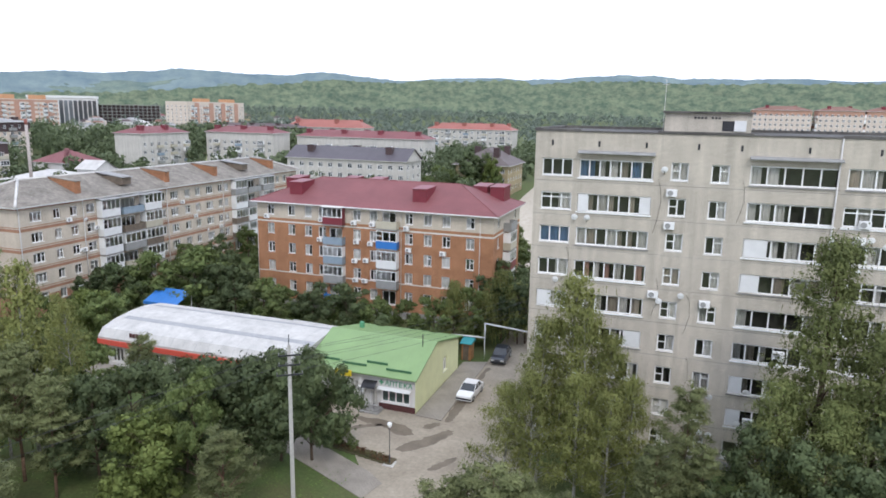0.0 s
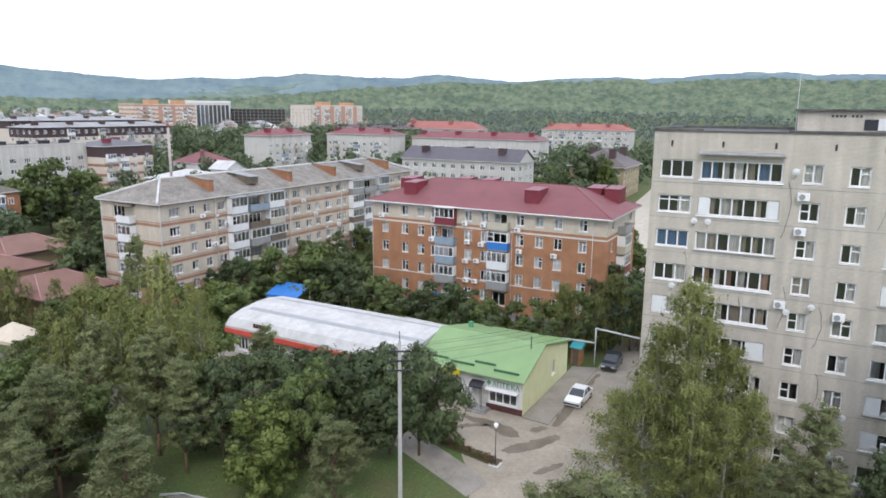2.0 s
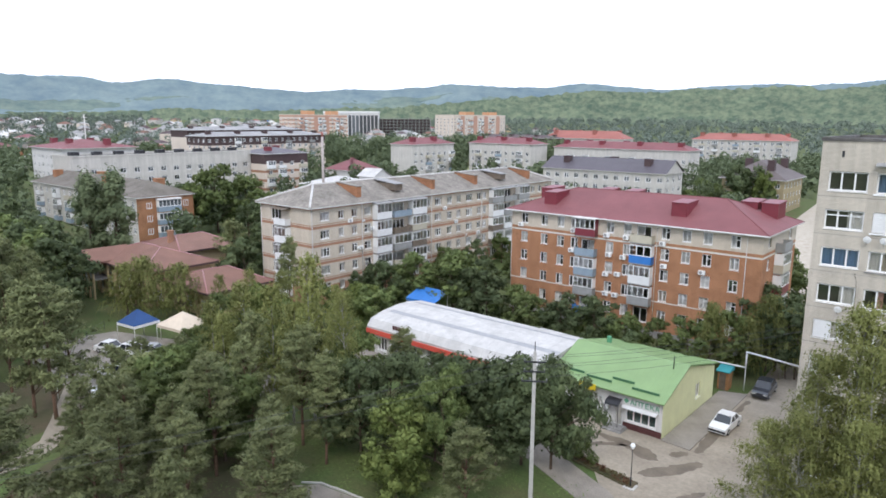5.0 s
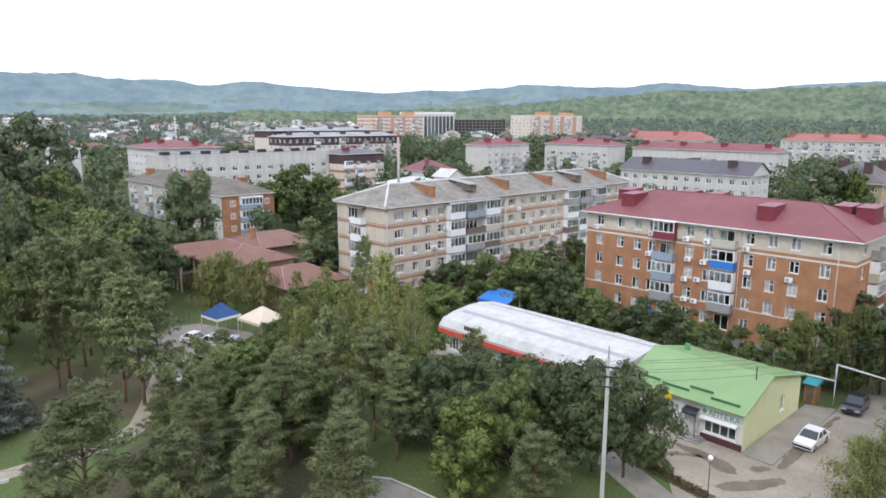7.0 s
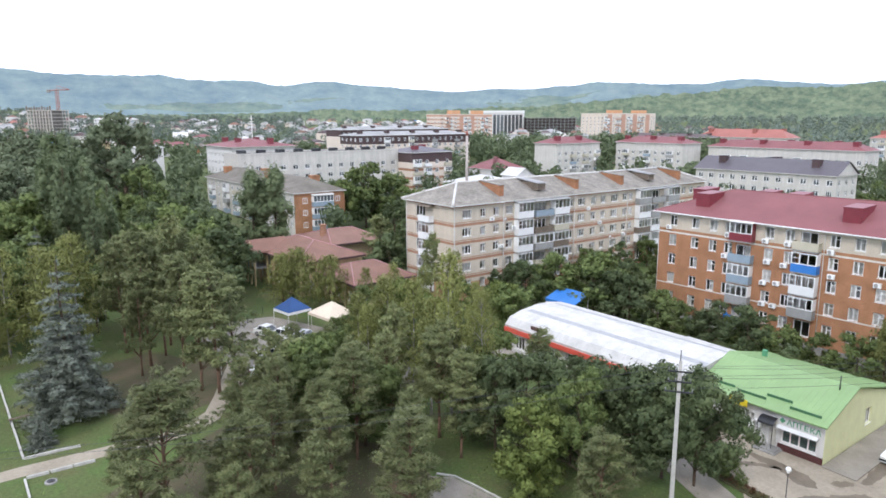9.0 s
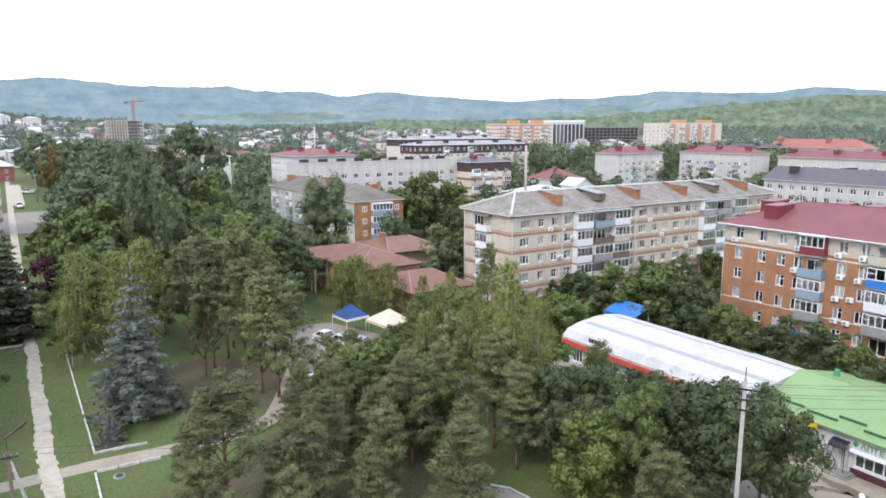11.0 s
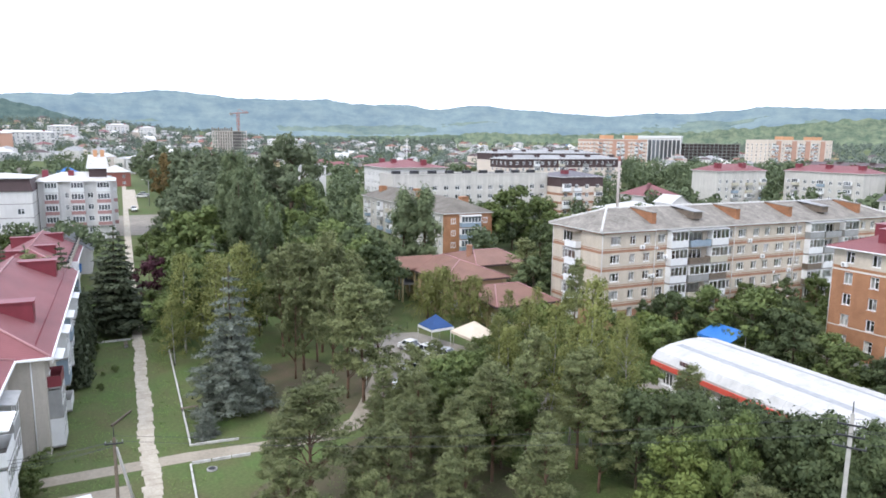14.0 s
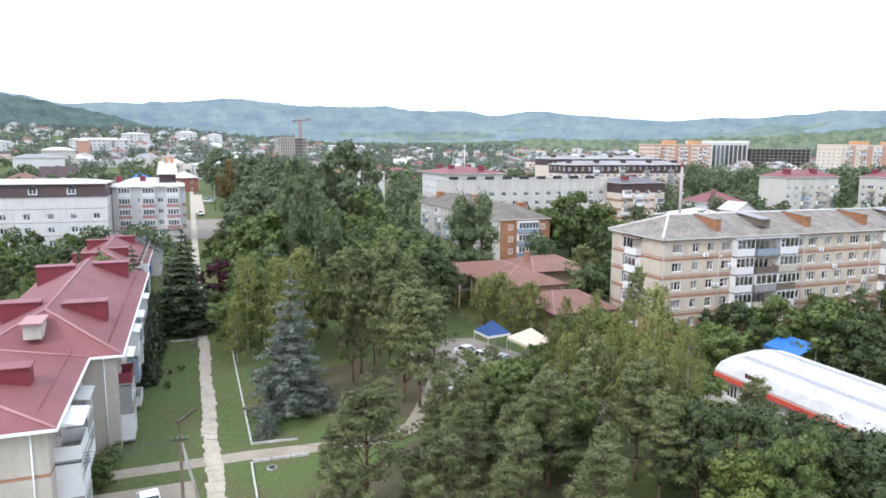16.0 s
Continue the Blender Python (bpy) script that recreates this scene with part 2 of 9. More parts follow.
M_YSIGN = material("yellow_board", (0.62, 0.48, 0.03), 0.6, var=0.12)
L_PINE = leaf_material("pine_needles", (0.092, 0.110, 0.046), (0.222, 0.240, 0.106), 0.24, 0.2)
L_BROAD = leaf_material("broad_leaves", (0.070, 0.100, 0.032), (0.160, 0.195, 0.068), 0.28, 0.22)
L_DARKBROAD = leaf_material("dark_leaves", (0.052, 0.074, 0.034), (0.120, 0.148, 0.066), 0.24, 0.2)
L_LIME = leaf_material("light_leaves", (0.074, 0.102, 0.026), (0.168, 0.200, 0.058), 0.14, 0.22)
L_BIRCH = leaf_material("birch_leaves", (0.120, 0.138, 0.042), (0.265, 0.275, 0.095), 0.18, 0.28)
L_ASH = leaf_material("hanging_green_leaves", (0.093, 0.116, 0.039), (0.215, 0.238, 0.087), 0.2, 0.22)
L_SPRUCE = leaf_material("blue_spruce_needles", (0.100, 0.118, 0.092), (0.215, 0.238, 0.19), 0.1, 0.12)
L_RUST = leaf_material("rusty_leaves", (0.15, 0.11, 0.045), (0.24, 0.17, 0.07), 0.2)
# the next two leaf colours have distance haze put in: paler and bluer
L_POPLAR = leaf_material("hazed_poplar_leaves", (0.090, 0.120, 0.060), (0.180, 0.215, 0.112), 0.14, 0.2)
L_HAZYOAK = leaf_material("hazed_oak_elm_leaves", (0.088, 0.112, 0.062), (0.168, 0.196, 0.114), 0.1, 0.2)
L_DARKSPRUCE = leaf_material("dark_spruce_needles", (0.050, 0.064, 0.038), (0.110, 0.128, 0.074), 0.12, 0.14)
L_GRASS = leaf_material("grass_blades", (0.100, 0.165, 0.042), (0.175, 0.25, 0.075), 0.1, 0.3)
L_PURPLE = leaf_material("purple_leaves", (0.035, 0.014, 0.02), (0.075, 0.028, 0.035), 0.2)


# ---- builders ----
def mesh_of(name, bm, mats):
    me = bpy.data.meshes.new(name)
    bm.to_mesh(me)
    bm.free()
    for m in mats if isinstance(mats, (list, tuple)) else [mats]:
        me.materials.append(m)
    return me


def put(name, me, parent=None, m=None, label=""):
    ob = new(name, me)
    if parent is not None:
        ob.parent = parent
    if m is not None:
        ob.matrix_basis = m
    if label:
        ob["label"] = label
    return ob


def part(name, bm, mats, parent, label="", m=None):
    return put(name, mesh_of(name, bm, mats), parent, m, label)


def thing(name, label, category, m, group="", kind=""):
    e = new(name)
    e.empty_display_size = 0.3
    e.matrix_basis = m
    return tagged(e, label, category, group, kind)


def quad(bm, a, b, c, d, mi=0):
    f = bm.faces.new([bm.verts.new(p) for p in (a, b, c, d)])
    f.material_index = mi
    return f


def tri(bm, a, b, c, mi=0):
    f = bm.faces.new([bm.verts.new(p) for p in (a, b, c)])
    f.material_index = mi


def box(bm, x0, x1, y0, y1, z0, z1, mi=0, top=None):
    """A box; top: the z of its upper face at (y0, y1), where it slopes."""
    za, zb = top if top else (z1, z1)
    v = [bm.verts.new(p) for p in ((x0, y0, z0), (x1, y0, z0), (x1, y1, z0), (x0, y1, z0),
                                   (x0, y0, za), (x1, y0, za), (x1, y1, zb), (x0, y1, zb))]
    for q in ((3, 2, 1, 0), (4, 5, 6, 7), (0, 1, 5, 4), (1, 2, 6, 5), (2, 3, 7, 6), (3, 0, 4, 7)):
        bm.faces.new([v[i] for i in q]).material_index = mi
    return v


def tube(bm, a, b, r0, r1=None, n=8, mi=0, caps=True):
    a, b = Vector(a), Vector(b)
    r1 = r0 if r1 is None else r1
    q = (b - a).to_track_quat('Z', 'Y')
    ra, rb = [], []
    for i in range(n):
        o = q @ Vector((math.cos(i * math.tau / n), math.sin(i * math.tau / n), 0))
        ra.append(bm.verts.new(a + o * r0))
        rb.append(bm.verts.new(b + o * r1))
    for i in range(n):
        f = bm.faces.new((ra[i], ra[(i + 1) % n], rb[(i + 1) % n], rb[i]))
        f.material_index = mi
        f.smooth = True
    if caps:
        bm.faces.new(ra[::-1]).material_index = mi
        bm.faces.new(rb).material_index = mi


CACHE = {}
DIRS = {'S': 0, 'E': 90, 'N': 180, 'W': 270}


def window_meshes(w, h, n, far, sash):
    """Frame and pane of an n-light window; its corner at the origin, outside is -y."""
    key = (round(w, 2), round(h, 2), n, far, sash)
    if key in CACHE:
        return CACHE[key]
    bm = bmesh.new()
    b = 0.125 if far else 0.11
    xs = [0, b]
    for i in range(1, n):
        xs += [w * i / n - b * 0.5, w * i / n + b * 0.5]
    xs += [w - b, w]
    tz = {'t': h * 0.68, 'h': h * 0.5, 'r': h * 0.62}.get(sash)
    zs = [0, b] + ([tz, tz + b * 0.75] if tz else []) + [h - b, h]
    lit = {'t': range(n), 'h': (0,), 'r': (n - 1,)}.get(sash, ())

    def solid(i, j):
        if not (0 <= i < len(xs) - 1 and 0 <= j < len(zs) - 1):
            return None
        return i % 2 == 0 or j == 0 or j == len(zs) - 2 or (j == 2 and i // 2 in lit)
    vs = {}

    def vert(i, j, y):
        if (i, j, y) not in vs:
            vs[i, j, y] = bm.verts.new((xs[i], y, zs[j]))
        return vs[i, j, y]
    for i in range(len(xs) - 1):
        for j in range(len(zs) - 1):
            if solid(i, j):
                bm.faces.new((vert(i, j, 0), vert(i + 1, j, 0), vert(i + 1, j + 1, 0), vert(i, j + 1, 0)))
            elif far:
                bm.faces.new((vert(i, j, 0.05), vert(i + 1, j, 0.05), vert(i + 1, j + 1, 0.05), vert(i, j + 1, 0.05))).material_index = 1
            here = solid(i, j)
            for di, dj, p, q in ((1, 0, (i + 1, j), (i + 1, j + 1)), (0, 1, (i + 1, j + 1), (i, j + 1)), (-1, 0, (i, j + 1), (i, j)), (0, -1, (i, j), (i + 1, j))):
                if here and not solid(i + di, j + dj):
                    bm.faces.new((vert(*q, 0), vert(*p, 0), vert(*p, 0.05), vert(*q, 0.05)))
    fr = mesh_of("window_frame", bm, [M_PVC, M_FARGLASS])
    pane = None
    if not far:
        bm = bmesh.new()
        quad(bm, (b, 0.035, b), (w - b, 0.035, b), (w - b, 0.035, h - b), (b, 0.035, h - b))
        pane = mesh_of("pane", bm, M_GLASS)
    CACHE[key] = (fr, pane)
    return CACHE[key]


def curtain_mesh(w, h):
    key = ("c", round(w, 2), round(h, 2))
    if key not in CACHE:
        bm = bmesh.new()
        n = max(4, int(w / 0.12))
        vs = [[bm.verts.new((w * i / n, 0.03 * (i % 2), z)) for z in (0, h)] for i in range(n + 1)]
        for i in range(n):
            bm.faces.new((vs[i][0], vs[i + 1][0], vs[i + 1][1], vs[i][1]))
        CACHE[key] = {}
        me0 = mesh_of("curtain", bm, M_CURTAIN)
        for k, mt in (("w", M_CURTAIN), ("t", M_CURTAIN_T), ("b", M_CURTAIN_B), ("r", M_CURTAIN_R)):
            me = me0 if k == "w" else me0.copy()
            me.materials[0] = mt
            CACHE[key][k] = me
    return CACHE[key]


def sill_mesh(w):
    key = ("s", round(w, 2))
    if key not in CACHE:
        bm = bmesh.new()
        box(bm, -0.05, w + 0.05, -0.19, 0.0, -0.05, 0.0, top=(-0.012, 0.0))
        CACHE[key] = mesh_of("sill", bm, M_PVC)
    return CACHE[key]


RW = random.Random(5)


def add_window(root, mf, u, z, w, h, n=2, far=False, sash='', recess=0.13, curtain=None, sill=True):
    """A window in a facade, whose frame of axes is mf."""
    fr, pane = window_meshes(w, h, n, far, sash)
    ob = put("window", fr, root, mf @ Matrix.Translation((u, recess, z)))
    if not far:
        put("pane", pane, ob).visible_shadow = False
        if sill:
            put("sill", sill_mesh(w), ob)
        c = curtain if curtain is not None else RW.choice(["w", "l", "r", "", "l", "r", "", "w", "t"])
        if n >= 4 and c is not None and curtain != '':
            # behind a long glazing every light has something of its own
            pal = {"b": "bw-btb", "t": "t-ww-w", "R": "rw-r-r"}.get(c, "ww-t-w")
            for i in range(n):
                k = RW.choice(pal)
                if k != "-":
                    lw = (w / n - 0.09) * RW.choice((1.0, 1.0, 0.7, 0.5))
                    put("curtain", curtain_mesh(lw, h - 0.14)[k], ob, Matrix.Translation((w * i / n + 0.045, RW.uniform(0.1, 0.22), 0.07)))
        elif c:
            cw = (w - 0.16) * (0.42 if c in "lr" else 1.0)
            off = w - 0.08 - cw if c == "r" else 0.08
            cm = curtain_mesh(cw, h - 0.14)[{"t": "t", "b": "b", "R": "r"}.get(c, "w")]
            put("curtain", cm, ob, Matrix.Translation((off, 0.12, 0.07)))
    return ob


def facade(bm, mf, length, z0, z1, holes, bands=(), recess=0.13, room=0.55, far=False):
    """A wall from z0 to z1 with real openings (u, z, w, h); bands: (z, material index) from the bottom up."""
    us = sorted({0, length, *[round(o[0], 3) for o in holes], *[round(o[0] + o[2], 3) for o in holes]})
    zs = sorted({z0, z1, *[round(o[1], 3) for o in holes], *[round(o[1] + o[3], 3) for o in holes],
                 *[b[0] for b in bands if z0 < b[0] < z1]})
    vs = {}

    def vert(u, z):
        if (u, z) not in vs:
            vs[u, z] = bm.verts.new(mf @ Vector((u, 0, z)))
        return vs[u, z]
    for a, b in zip(us, us[1:]):
        for c, d in zip(zs, zs[1:]):
            mu, mz = (a + b) / 2, (c + d) / 2
            if any(o[0] < mu < o[0] + o[2] and o[1] < mz < o[1] + o[3] for o in holes):
                continue
            mi = 0
            for bz, k in bands:
                if mz > bz:
                    mi = k
            bm.faces.new((vert(a, c), vert(b, c), vert(b, d), vert(a, d))).material_index = mi
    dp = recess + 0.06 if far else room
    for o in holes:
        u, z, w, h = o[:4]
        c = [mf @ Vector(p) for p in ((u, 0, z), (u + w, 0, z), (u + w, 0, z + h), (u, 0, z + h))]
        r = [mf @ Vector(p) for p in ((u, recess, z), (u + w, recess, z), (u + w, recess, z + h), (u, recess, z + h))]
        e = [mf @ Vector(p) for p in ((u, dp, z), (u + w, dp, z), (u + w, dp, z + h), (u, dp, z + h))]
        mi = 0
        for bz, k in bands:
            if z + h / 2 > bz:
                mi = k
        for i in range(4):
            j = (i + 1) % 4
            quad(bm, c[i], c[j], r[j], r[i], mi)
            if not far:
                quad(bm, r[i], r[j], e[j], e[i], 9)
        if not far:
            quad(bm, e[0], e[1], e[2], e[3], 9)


def side(L, W, d):
    """The frame of axes of one facade of a block L by W whose corner is at the origin: u along it, -y outside."""
    o = {'S': (0, 0, 0), 'E': (L, 0, 0), 'N': (L, W, 0), 'W': (0, W, 0)}[d]
    return pose(*o, 0, 0, DIRS[d])


def hip_roof(bm, L, W, z, rise, over=0.5, hip=None, axis='x', gable=False, mi=0, edge=1, thick=0.18):
    """A hip or gable roof over a block, with a fascia and a soffit."""
    if axis == 'y':
        sub = bmesh.new()
        hip_roof(sub, W, L, z, rise, over, hip, 'x', gable, mi, edge, thick)
        bmesh.ops.transform(sub, matrix=Matrix(((0, 1, 0, 0), (1, 0, 0, 0), (0, 0, 1, 0), (0, 0, 0, 1))), verts=sub.verts)
        bmesh.ops.reverse_faces(sub, faces=sub.faces)
        me = bpy.data.meshes.new("tmp")
        sub.to_mesh(me)
        sub.free()
        bm.from_mesh(me)
        bpy.data.meshes.remove(me)
        return
    x0, x1, y0, y1 = -over, L + over, -over, W + over
    hp = 0 if gable else (hip if hip is not None else (y1 - y0) / 2)
    yr, zr = (y0 + y1) / 2, z + rise
    A, B, C, D = (x0, y0, z), (x1, y0, z), (x1, y1, z), (x0, y1, z)
    E, F = (x0 + hp, yr, zr), (x1 - hp, yr, zr)
    quad(bm, A, B, F, E, mi)
    quad(bm, C, D, E, F, mi)
    if gable:
        tri(bm, (L, 0, z), (L, W, z), (L, yr, zr - 0.05), edge)
        tri(bm, (0, W, z), (0, 0, z), (0, yr, zr - 0.05), edge)
    else:
        tri(bm, B, C, F, mi)
        tri(bm, D, A, E, mi)
    t = z - thick
    for p, q in ((A, B), (B, C), (C, D), (D, A)):
        quad(bm, (p[0], p[1], t), (q[0], q[1], t), q, p, edge)
    quad(bm, (x0, y0, t), (x0, y1, t), (x1, y1, t), (x1, y0, t), edge)


def ridge_caps(bm, pts, r=0.09, mi=0):
    for a, b in pts:
        tube(bm, a, b, r, n=6, mi=mi)


def balcony(root, mf, u, z, w, d=1.1, ph=1.0, mat=None, glazed=0, h=2.6, far=False, cover=None, side_mat=None):
    """A balcony: slab, parapet and, where glazed, side walls and a row of sashes."""
    mat = mat or M_GREYSHEET
    bm = bmesh.new()
    box(bm, 0, w, -d, -d + 0.06, 0, ph, 0)
    box(bm, 0, 0.06, -d + 0.06, 0, 0, ph, 0)
    box(bm, w - 0.06, w, -d + 0.06, 0, 0, ph, 0)
    if far:
        box(bm, 0, w, -d, 0, -0.16, 0, 1)
    if glazed and far:
        box(bm, 0.004, 0.05, -d + 0.08, 0, ph, h - 0.1, 2)
        box(bm, w - 0.05, w - 0.004, -d + 0.08, 0, ph, h - 0.1, 2)
    ob = part("balcony", bm, [mat, M_CONC, side_mat or M_PVC], root, "", mf @ Matrix.Translation((u, 0, z)))
    if not far:
        bm = bmesh.new()
        box(bm, 0, w, -d, 0, -0.16, 0, 0)
        part("floor_slab", bm, M_CONC, ob, "grey concrete slab")
        for xs in ((0.004, 0.05), (w - 0.05, w - 0.004)) if glazed else ():
            bm = bmesh.new()
            box(bm, *xs, -d + 0.08, 0, ph, h - 0.1, 0)
            part("side_panel", bm, side_mat or M_PVC, ob)
    if glazed:
        fr, pane = window_meshes(w, h - ph - 0.1, glazed, far, 'h' if w < 4 else '')
        g = put("glazing", fr, ob, Matrix.Translation((0, -d, ph)))
        if not far:
            bm = bmesh.new()
            hh = h - ph - 0.1
            quad(bm, (0.07, 0.03 - d, ph + 0.07), (w - 0.07, 0.03 - d, ph + 0.07), (w - 0.07, 0.03 - d, ph + hh - 0.07), (0.07, 0.03 - d, ph + hh - 0.07))
            part("pane", bm, M_GLASS, ob)
            if RW.random() < 0.6:
                c = curtain_mesh(w * RW.uniform(0.3, 0.8), hh - 0.2)[RW.choice("wwt")]
                put("curtain", c, ob, Matrix.Translation((0.1, 0.2 - d, ph + 0.08)))
    if cover:
        bm = bmesh.new()
        box(bm, -0.15, w + 0.15, -d - 0.25, 0, h - 0.08, h, 0, top=(h - 0.02, h + 0.22))
        part("cover", bm, cover, ob)
    return ob


def block(name, label, cat, x, y, z, L, W, H, mats, fronts, bands=(), far=False, group="", plinth=0.7, base=None):
    """A house body. fronts: for S, E, N, W a list of windows (u, z, w, h, lights, sash, curtain). Returns its root and wall axes."""
    root = thing(name, label, cat, pose(x, y, z), group)
    bm = bmesh.new()
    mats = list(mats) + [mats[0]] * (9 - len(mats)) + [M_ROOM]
    for d in 'SENW':
        ll = L if d in 'SN' else W
        facade(bm, side(L, W, d), ll, -1.5, H, [o for o in fronts.get(d, ())], bands, far=far)
    quad(bm, (0, 0, H), (L, 0, H), (L, W, H), (0, W, H), 0)
    part("wall", bm, mats, root)
    for d, os in fronts.items():
        mf = side(L, W, d)
        for o in os:
            u, zz, w, h = o[:4]
            n = o[4] if len(o) > 4 else 2
            s = o[5] if len(o) > 5 else ''
            c = o[6] if len(o) > 6 else None
            add_window(root, mf, u, zz, w, h, n, far, s, curtain=c)
    return root


def rows(us, zs, w=1.3, h=1.4, n=2, sash='r'):
    return [(u, z, w, h, n, sash) for u in us for z in zs]


# ---- ground and distance ----
def ground_z(x, y):
    """Level near the camera, rising gently towards the hills."""
    r = math.hypot(x, y)
    west = max(0.0, min(1.0, (math.degrees(math.atan2(-x, y)) - 78) / 14))
    return west * 0.032 * max(0, min(r, 1200) - 420) + 0.016 * max(0, min(r, 320) - 115) + 0.016 * min(max(0, -x - 110), 200) + 0.006 * max(0, min(r, 700) - 320) + 0.03 * max(0, r - 700)


SKYLINE = ((-60, 2.3), (-12.8, 2.34), (-6.9, 2.56), (-1.1, 2.48), (5.7, 2.75), (11.9, 2.38), (18.8, 2.46), (23.4, 2.19),
           (29.7, 2.62), (32.4, 2.35), (39.6, 2.62), (43, 2.2), (48, 2.2), (52, 1.95), (55, 2.1), (58, 2.42), (62, 2.68),
           (65.5, 2.4), (68, 2.6), (72, 2.55), (75, 2.9), (80, 2.95), (84, 3.1), (87, 3.26), (91, 2.85), (95, 2.9),
           (98.5, 2.65), (103, 3.25), (110, 3.7), (150, 3.0))


def skyline(az):
    for (a, ea), (b, eb) in zip(SKYLINE, SKYLINE[1:]):
        if a <= az <= b:
            f = (az - a) / (b - a)
            f = f * f * (3 - 2 * f)
            return ea + (eb - ea) * f
    return 2.3


def polar(az, r):
    return -math.sin(radians(az)) * r, math.cos(radians(az)) * r


def grid_mesh(name, azs, rs, height, mat):
    vs, fs = [], []
    n = len(rs)
    for a in azs:
        for r in rs:
            x, y = polar(a, r)
            vs.append((x, y, height(a, r, x, y)))
    for i in range(len(azs) - 1):
        for j in range(n - 1):
            fs.append((i * n + j, i * n + j + 1, (i + 1) * n + j + 1, (i + 1) * n + j))
    me = bpy.data.meshes.new(name)
    me.from_pydata(vs, [], fs)
    me.materials.append(mat)
    return me


def grass_material():
    m = material("lawn", (0.084, 0.132, 0.037), 0.95, var=0.5, scale=0.22, grain=3.5, bump=0.6, col2=(0.108, 0.108, 0.046))
    return m


M_LAWN = grass_material()
g_rs = [0, 8, 16, 24, 32, 40, 50, 60, 70, 80, 90, 100, 115, 130, 150, 170, 190, 215, 240, 270, 300, 320, 350, 400, 460, 530, 620, 730, 860, 1000, 1200, 1500]
ground = put("ground", grid_mesh("ground", [i * 5 for i in range(73)], g_rs, lambda a, r, x, y: ground_z(x, y), M_LAWN))
tagged(ground, "grass and bare earth ground under the town", "ground", kind="structure")


def hill_material(name, col, col2, haze_glow, haze_glow2, scale, grain):
    """Woods far off: broad patches, fine crowns in relief; the haze of the distance is put in as emission."""
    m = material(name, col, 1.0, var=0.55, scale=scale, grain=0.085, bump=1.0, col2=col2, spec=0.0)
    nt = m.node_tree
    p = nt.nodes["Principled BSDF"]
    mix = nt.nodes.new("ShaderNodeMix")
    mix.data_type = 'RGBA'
    mix.inputs[6].default_value = rgba(haze_glow)
    mix.inputs[7].default_value = rgba(haze_glow2)
    # shaded gullies and stands of trees run down the slope, put into the emission: the grain follows the bearing and
    # the height, not the plan
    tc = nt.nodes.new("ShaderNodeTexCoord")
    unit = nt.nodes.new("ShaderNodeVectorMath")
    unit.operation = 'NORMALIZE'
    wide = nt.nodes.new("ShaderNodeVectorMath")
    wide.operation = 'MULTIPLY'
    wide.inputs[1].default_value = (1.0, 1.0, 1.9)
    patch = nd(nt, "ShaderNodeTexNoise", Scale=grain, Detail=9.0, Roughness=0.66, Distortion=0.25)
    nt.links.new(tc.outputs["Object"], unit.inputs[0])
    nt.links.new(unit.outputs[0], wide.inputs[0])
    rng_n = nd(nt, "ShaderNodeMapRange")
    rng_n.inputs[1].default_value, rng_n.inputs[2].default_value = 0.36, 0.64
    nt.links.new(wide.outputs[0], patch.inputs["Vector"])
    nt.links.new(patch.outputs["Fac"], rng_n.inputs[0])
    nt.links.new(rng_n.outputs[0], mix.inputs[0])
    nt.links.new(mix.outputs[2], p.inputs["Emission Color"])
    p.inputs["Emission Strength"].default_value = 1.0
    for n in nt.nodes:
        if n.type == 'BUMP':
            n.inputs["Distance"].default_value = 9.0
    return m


def hills(name, label, r0, r1, share, wob, seed, mat, step, lump, bias=None):
    """A wooded ridge: rises from r0 to its crest at r1, then falls."""
    rs = [r0 + (r1 * 1.12 - r0) * i / 32 for i in range(33)]

    def height(a, r, x, y):
        el = skyline(a) * share
        el += wob * noise.noise((a * 0.09 + seed, seed, 0)) + wob * 0.5 * noise.noise((a * 0.3 + seed, seed, 3))
        if bias:
            el += bias(a)
        top = 28 + r1 * math.tan(radians(el))
        low = ground_z(x / r * r0, y / r * r0) - 4
        f = (r - r0) / (r1 - r0)
        s = math.sin(min(f, 2) * math.pi / 2) ** 1.25 if f < 1 else 1 - (f - 1) * 3
        z = low + (top - low) * s
        fold = noise.fractal((x * 0.0022 + seed, y * 0.0022, seed), 1.0, 2.0, 4) * 48 * (r1 / 3500) * math.sin(max(0, min(1, f)) * math.pi) * max(0, 1.1 - f)
        return z + fold + lump * noise.noise((x * 0.05, y * 0.05, seed)) * min(1, f * 4 + 0.1)
    ob = put(name, grid_mesh(name, [-50 + step * i for i in range(int(170 / step) + 1)], rs, height, mat))
    for p in ob.data.polygons:
        p.use_smooth = True
    return tagged(ob, label, "hills", kind="structure")


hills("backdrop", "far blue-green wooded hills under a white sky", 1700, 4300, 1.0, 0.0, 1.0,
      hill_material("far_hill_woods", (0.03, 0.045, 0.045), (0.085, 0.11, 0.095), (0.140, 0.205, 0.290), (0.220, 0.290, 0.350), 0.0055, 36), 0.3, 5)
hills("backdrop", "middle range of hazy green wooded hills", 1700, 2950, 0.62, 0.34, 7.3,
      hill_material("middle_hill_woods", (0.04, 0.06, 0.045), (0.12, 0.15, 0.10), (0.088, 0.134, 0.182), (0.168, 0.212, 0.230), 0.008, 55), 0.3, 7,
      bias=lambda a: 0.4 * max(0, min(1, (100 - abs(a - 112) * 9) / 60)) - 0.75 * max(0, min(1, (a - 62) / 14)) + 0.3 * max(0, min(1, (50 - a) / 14)))
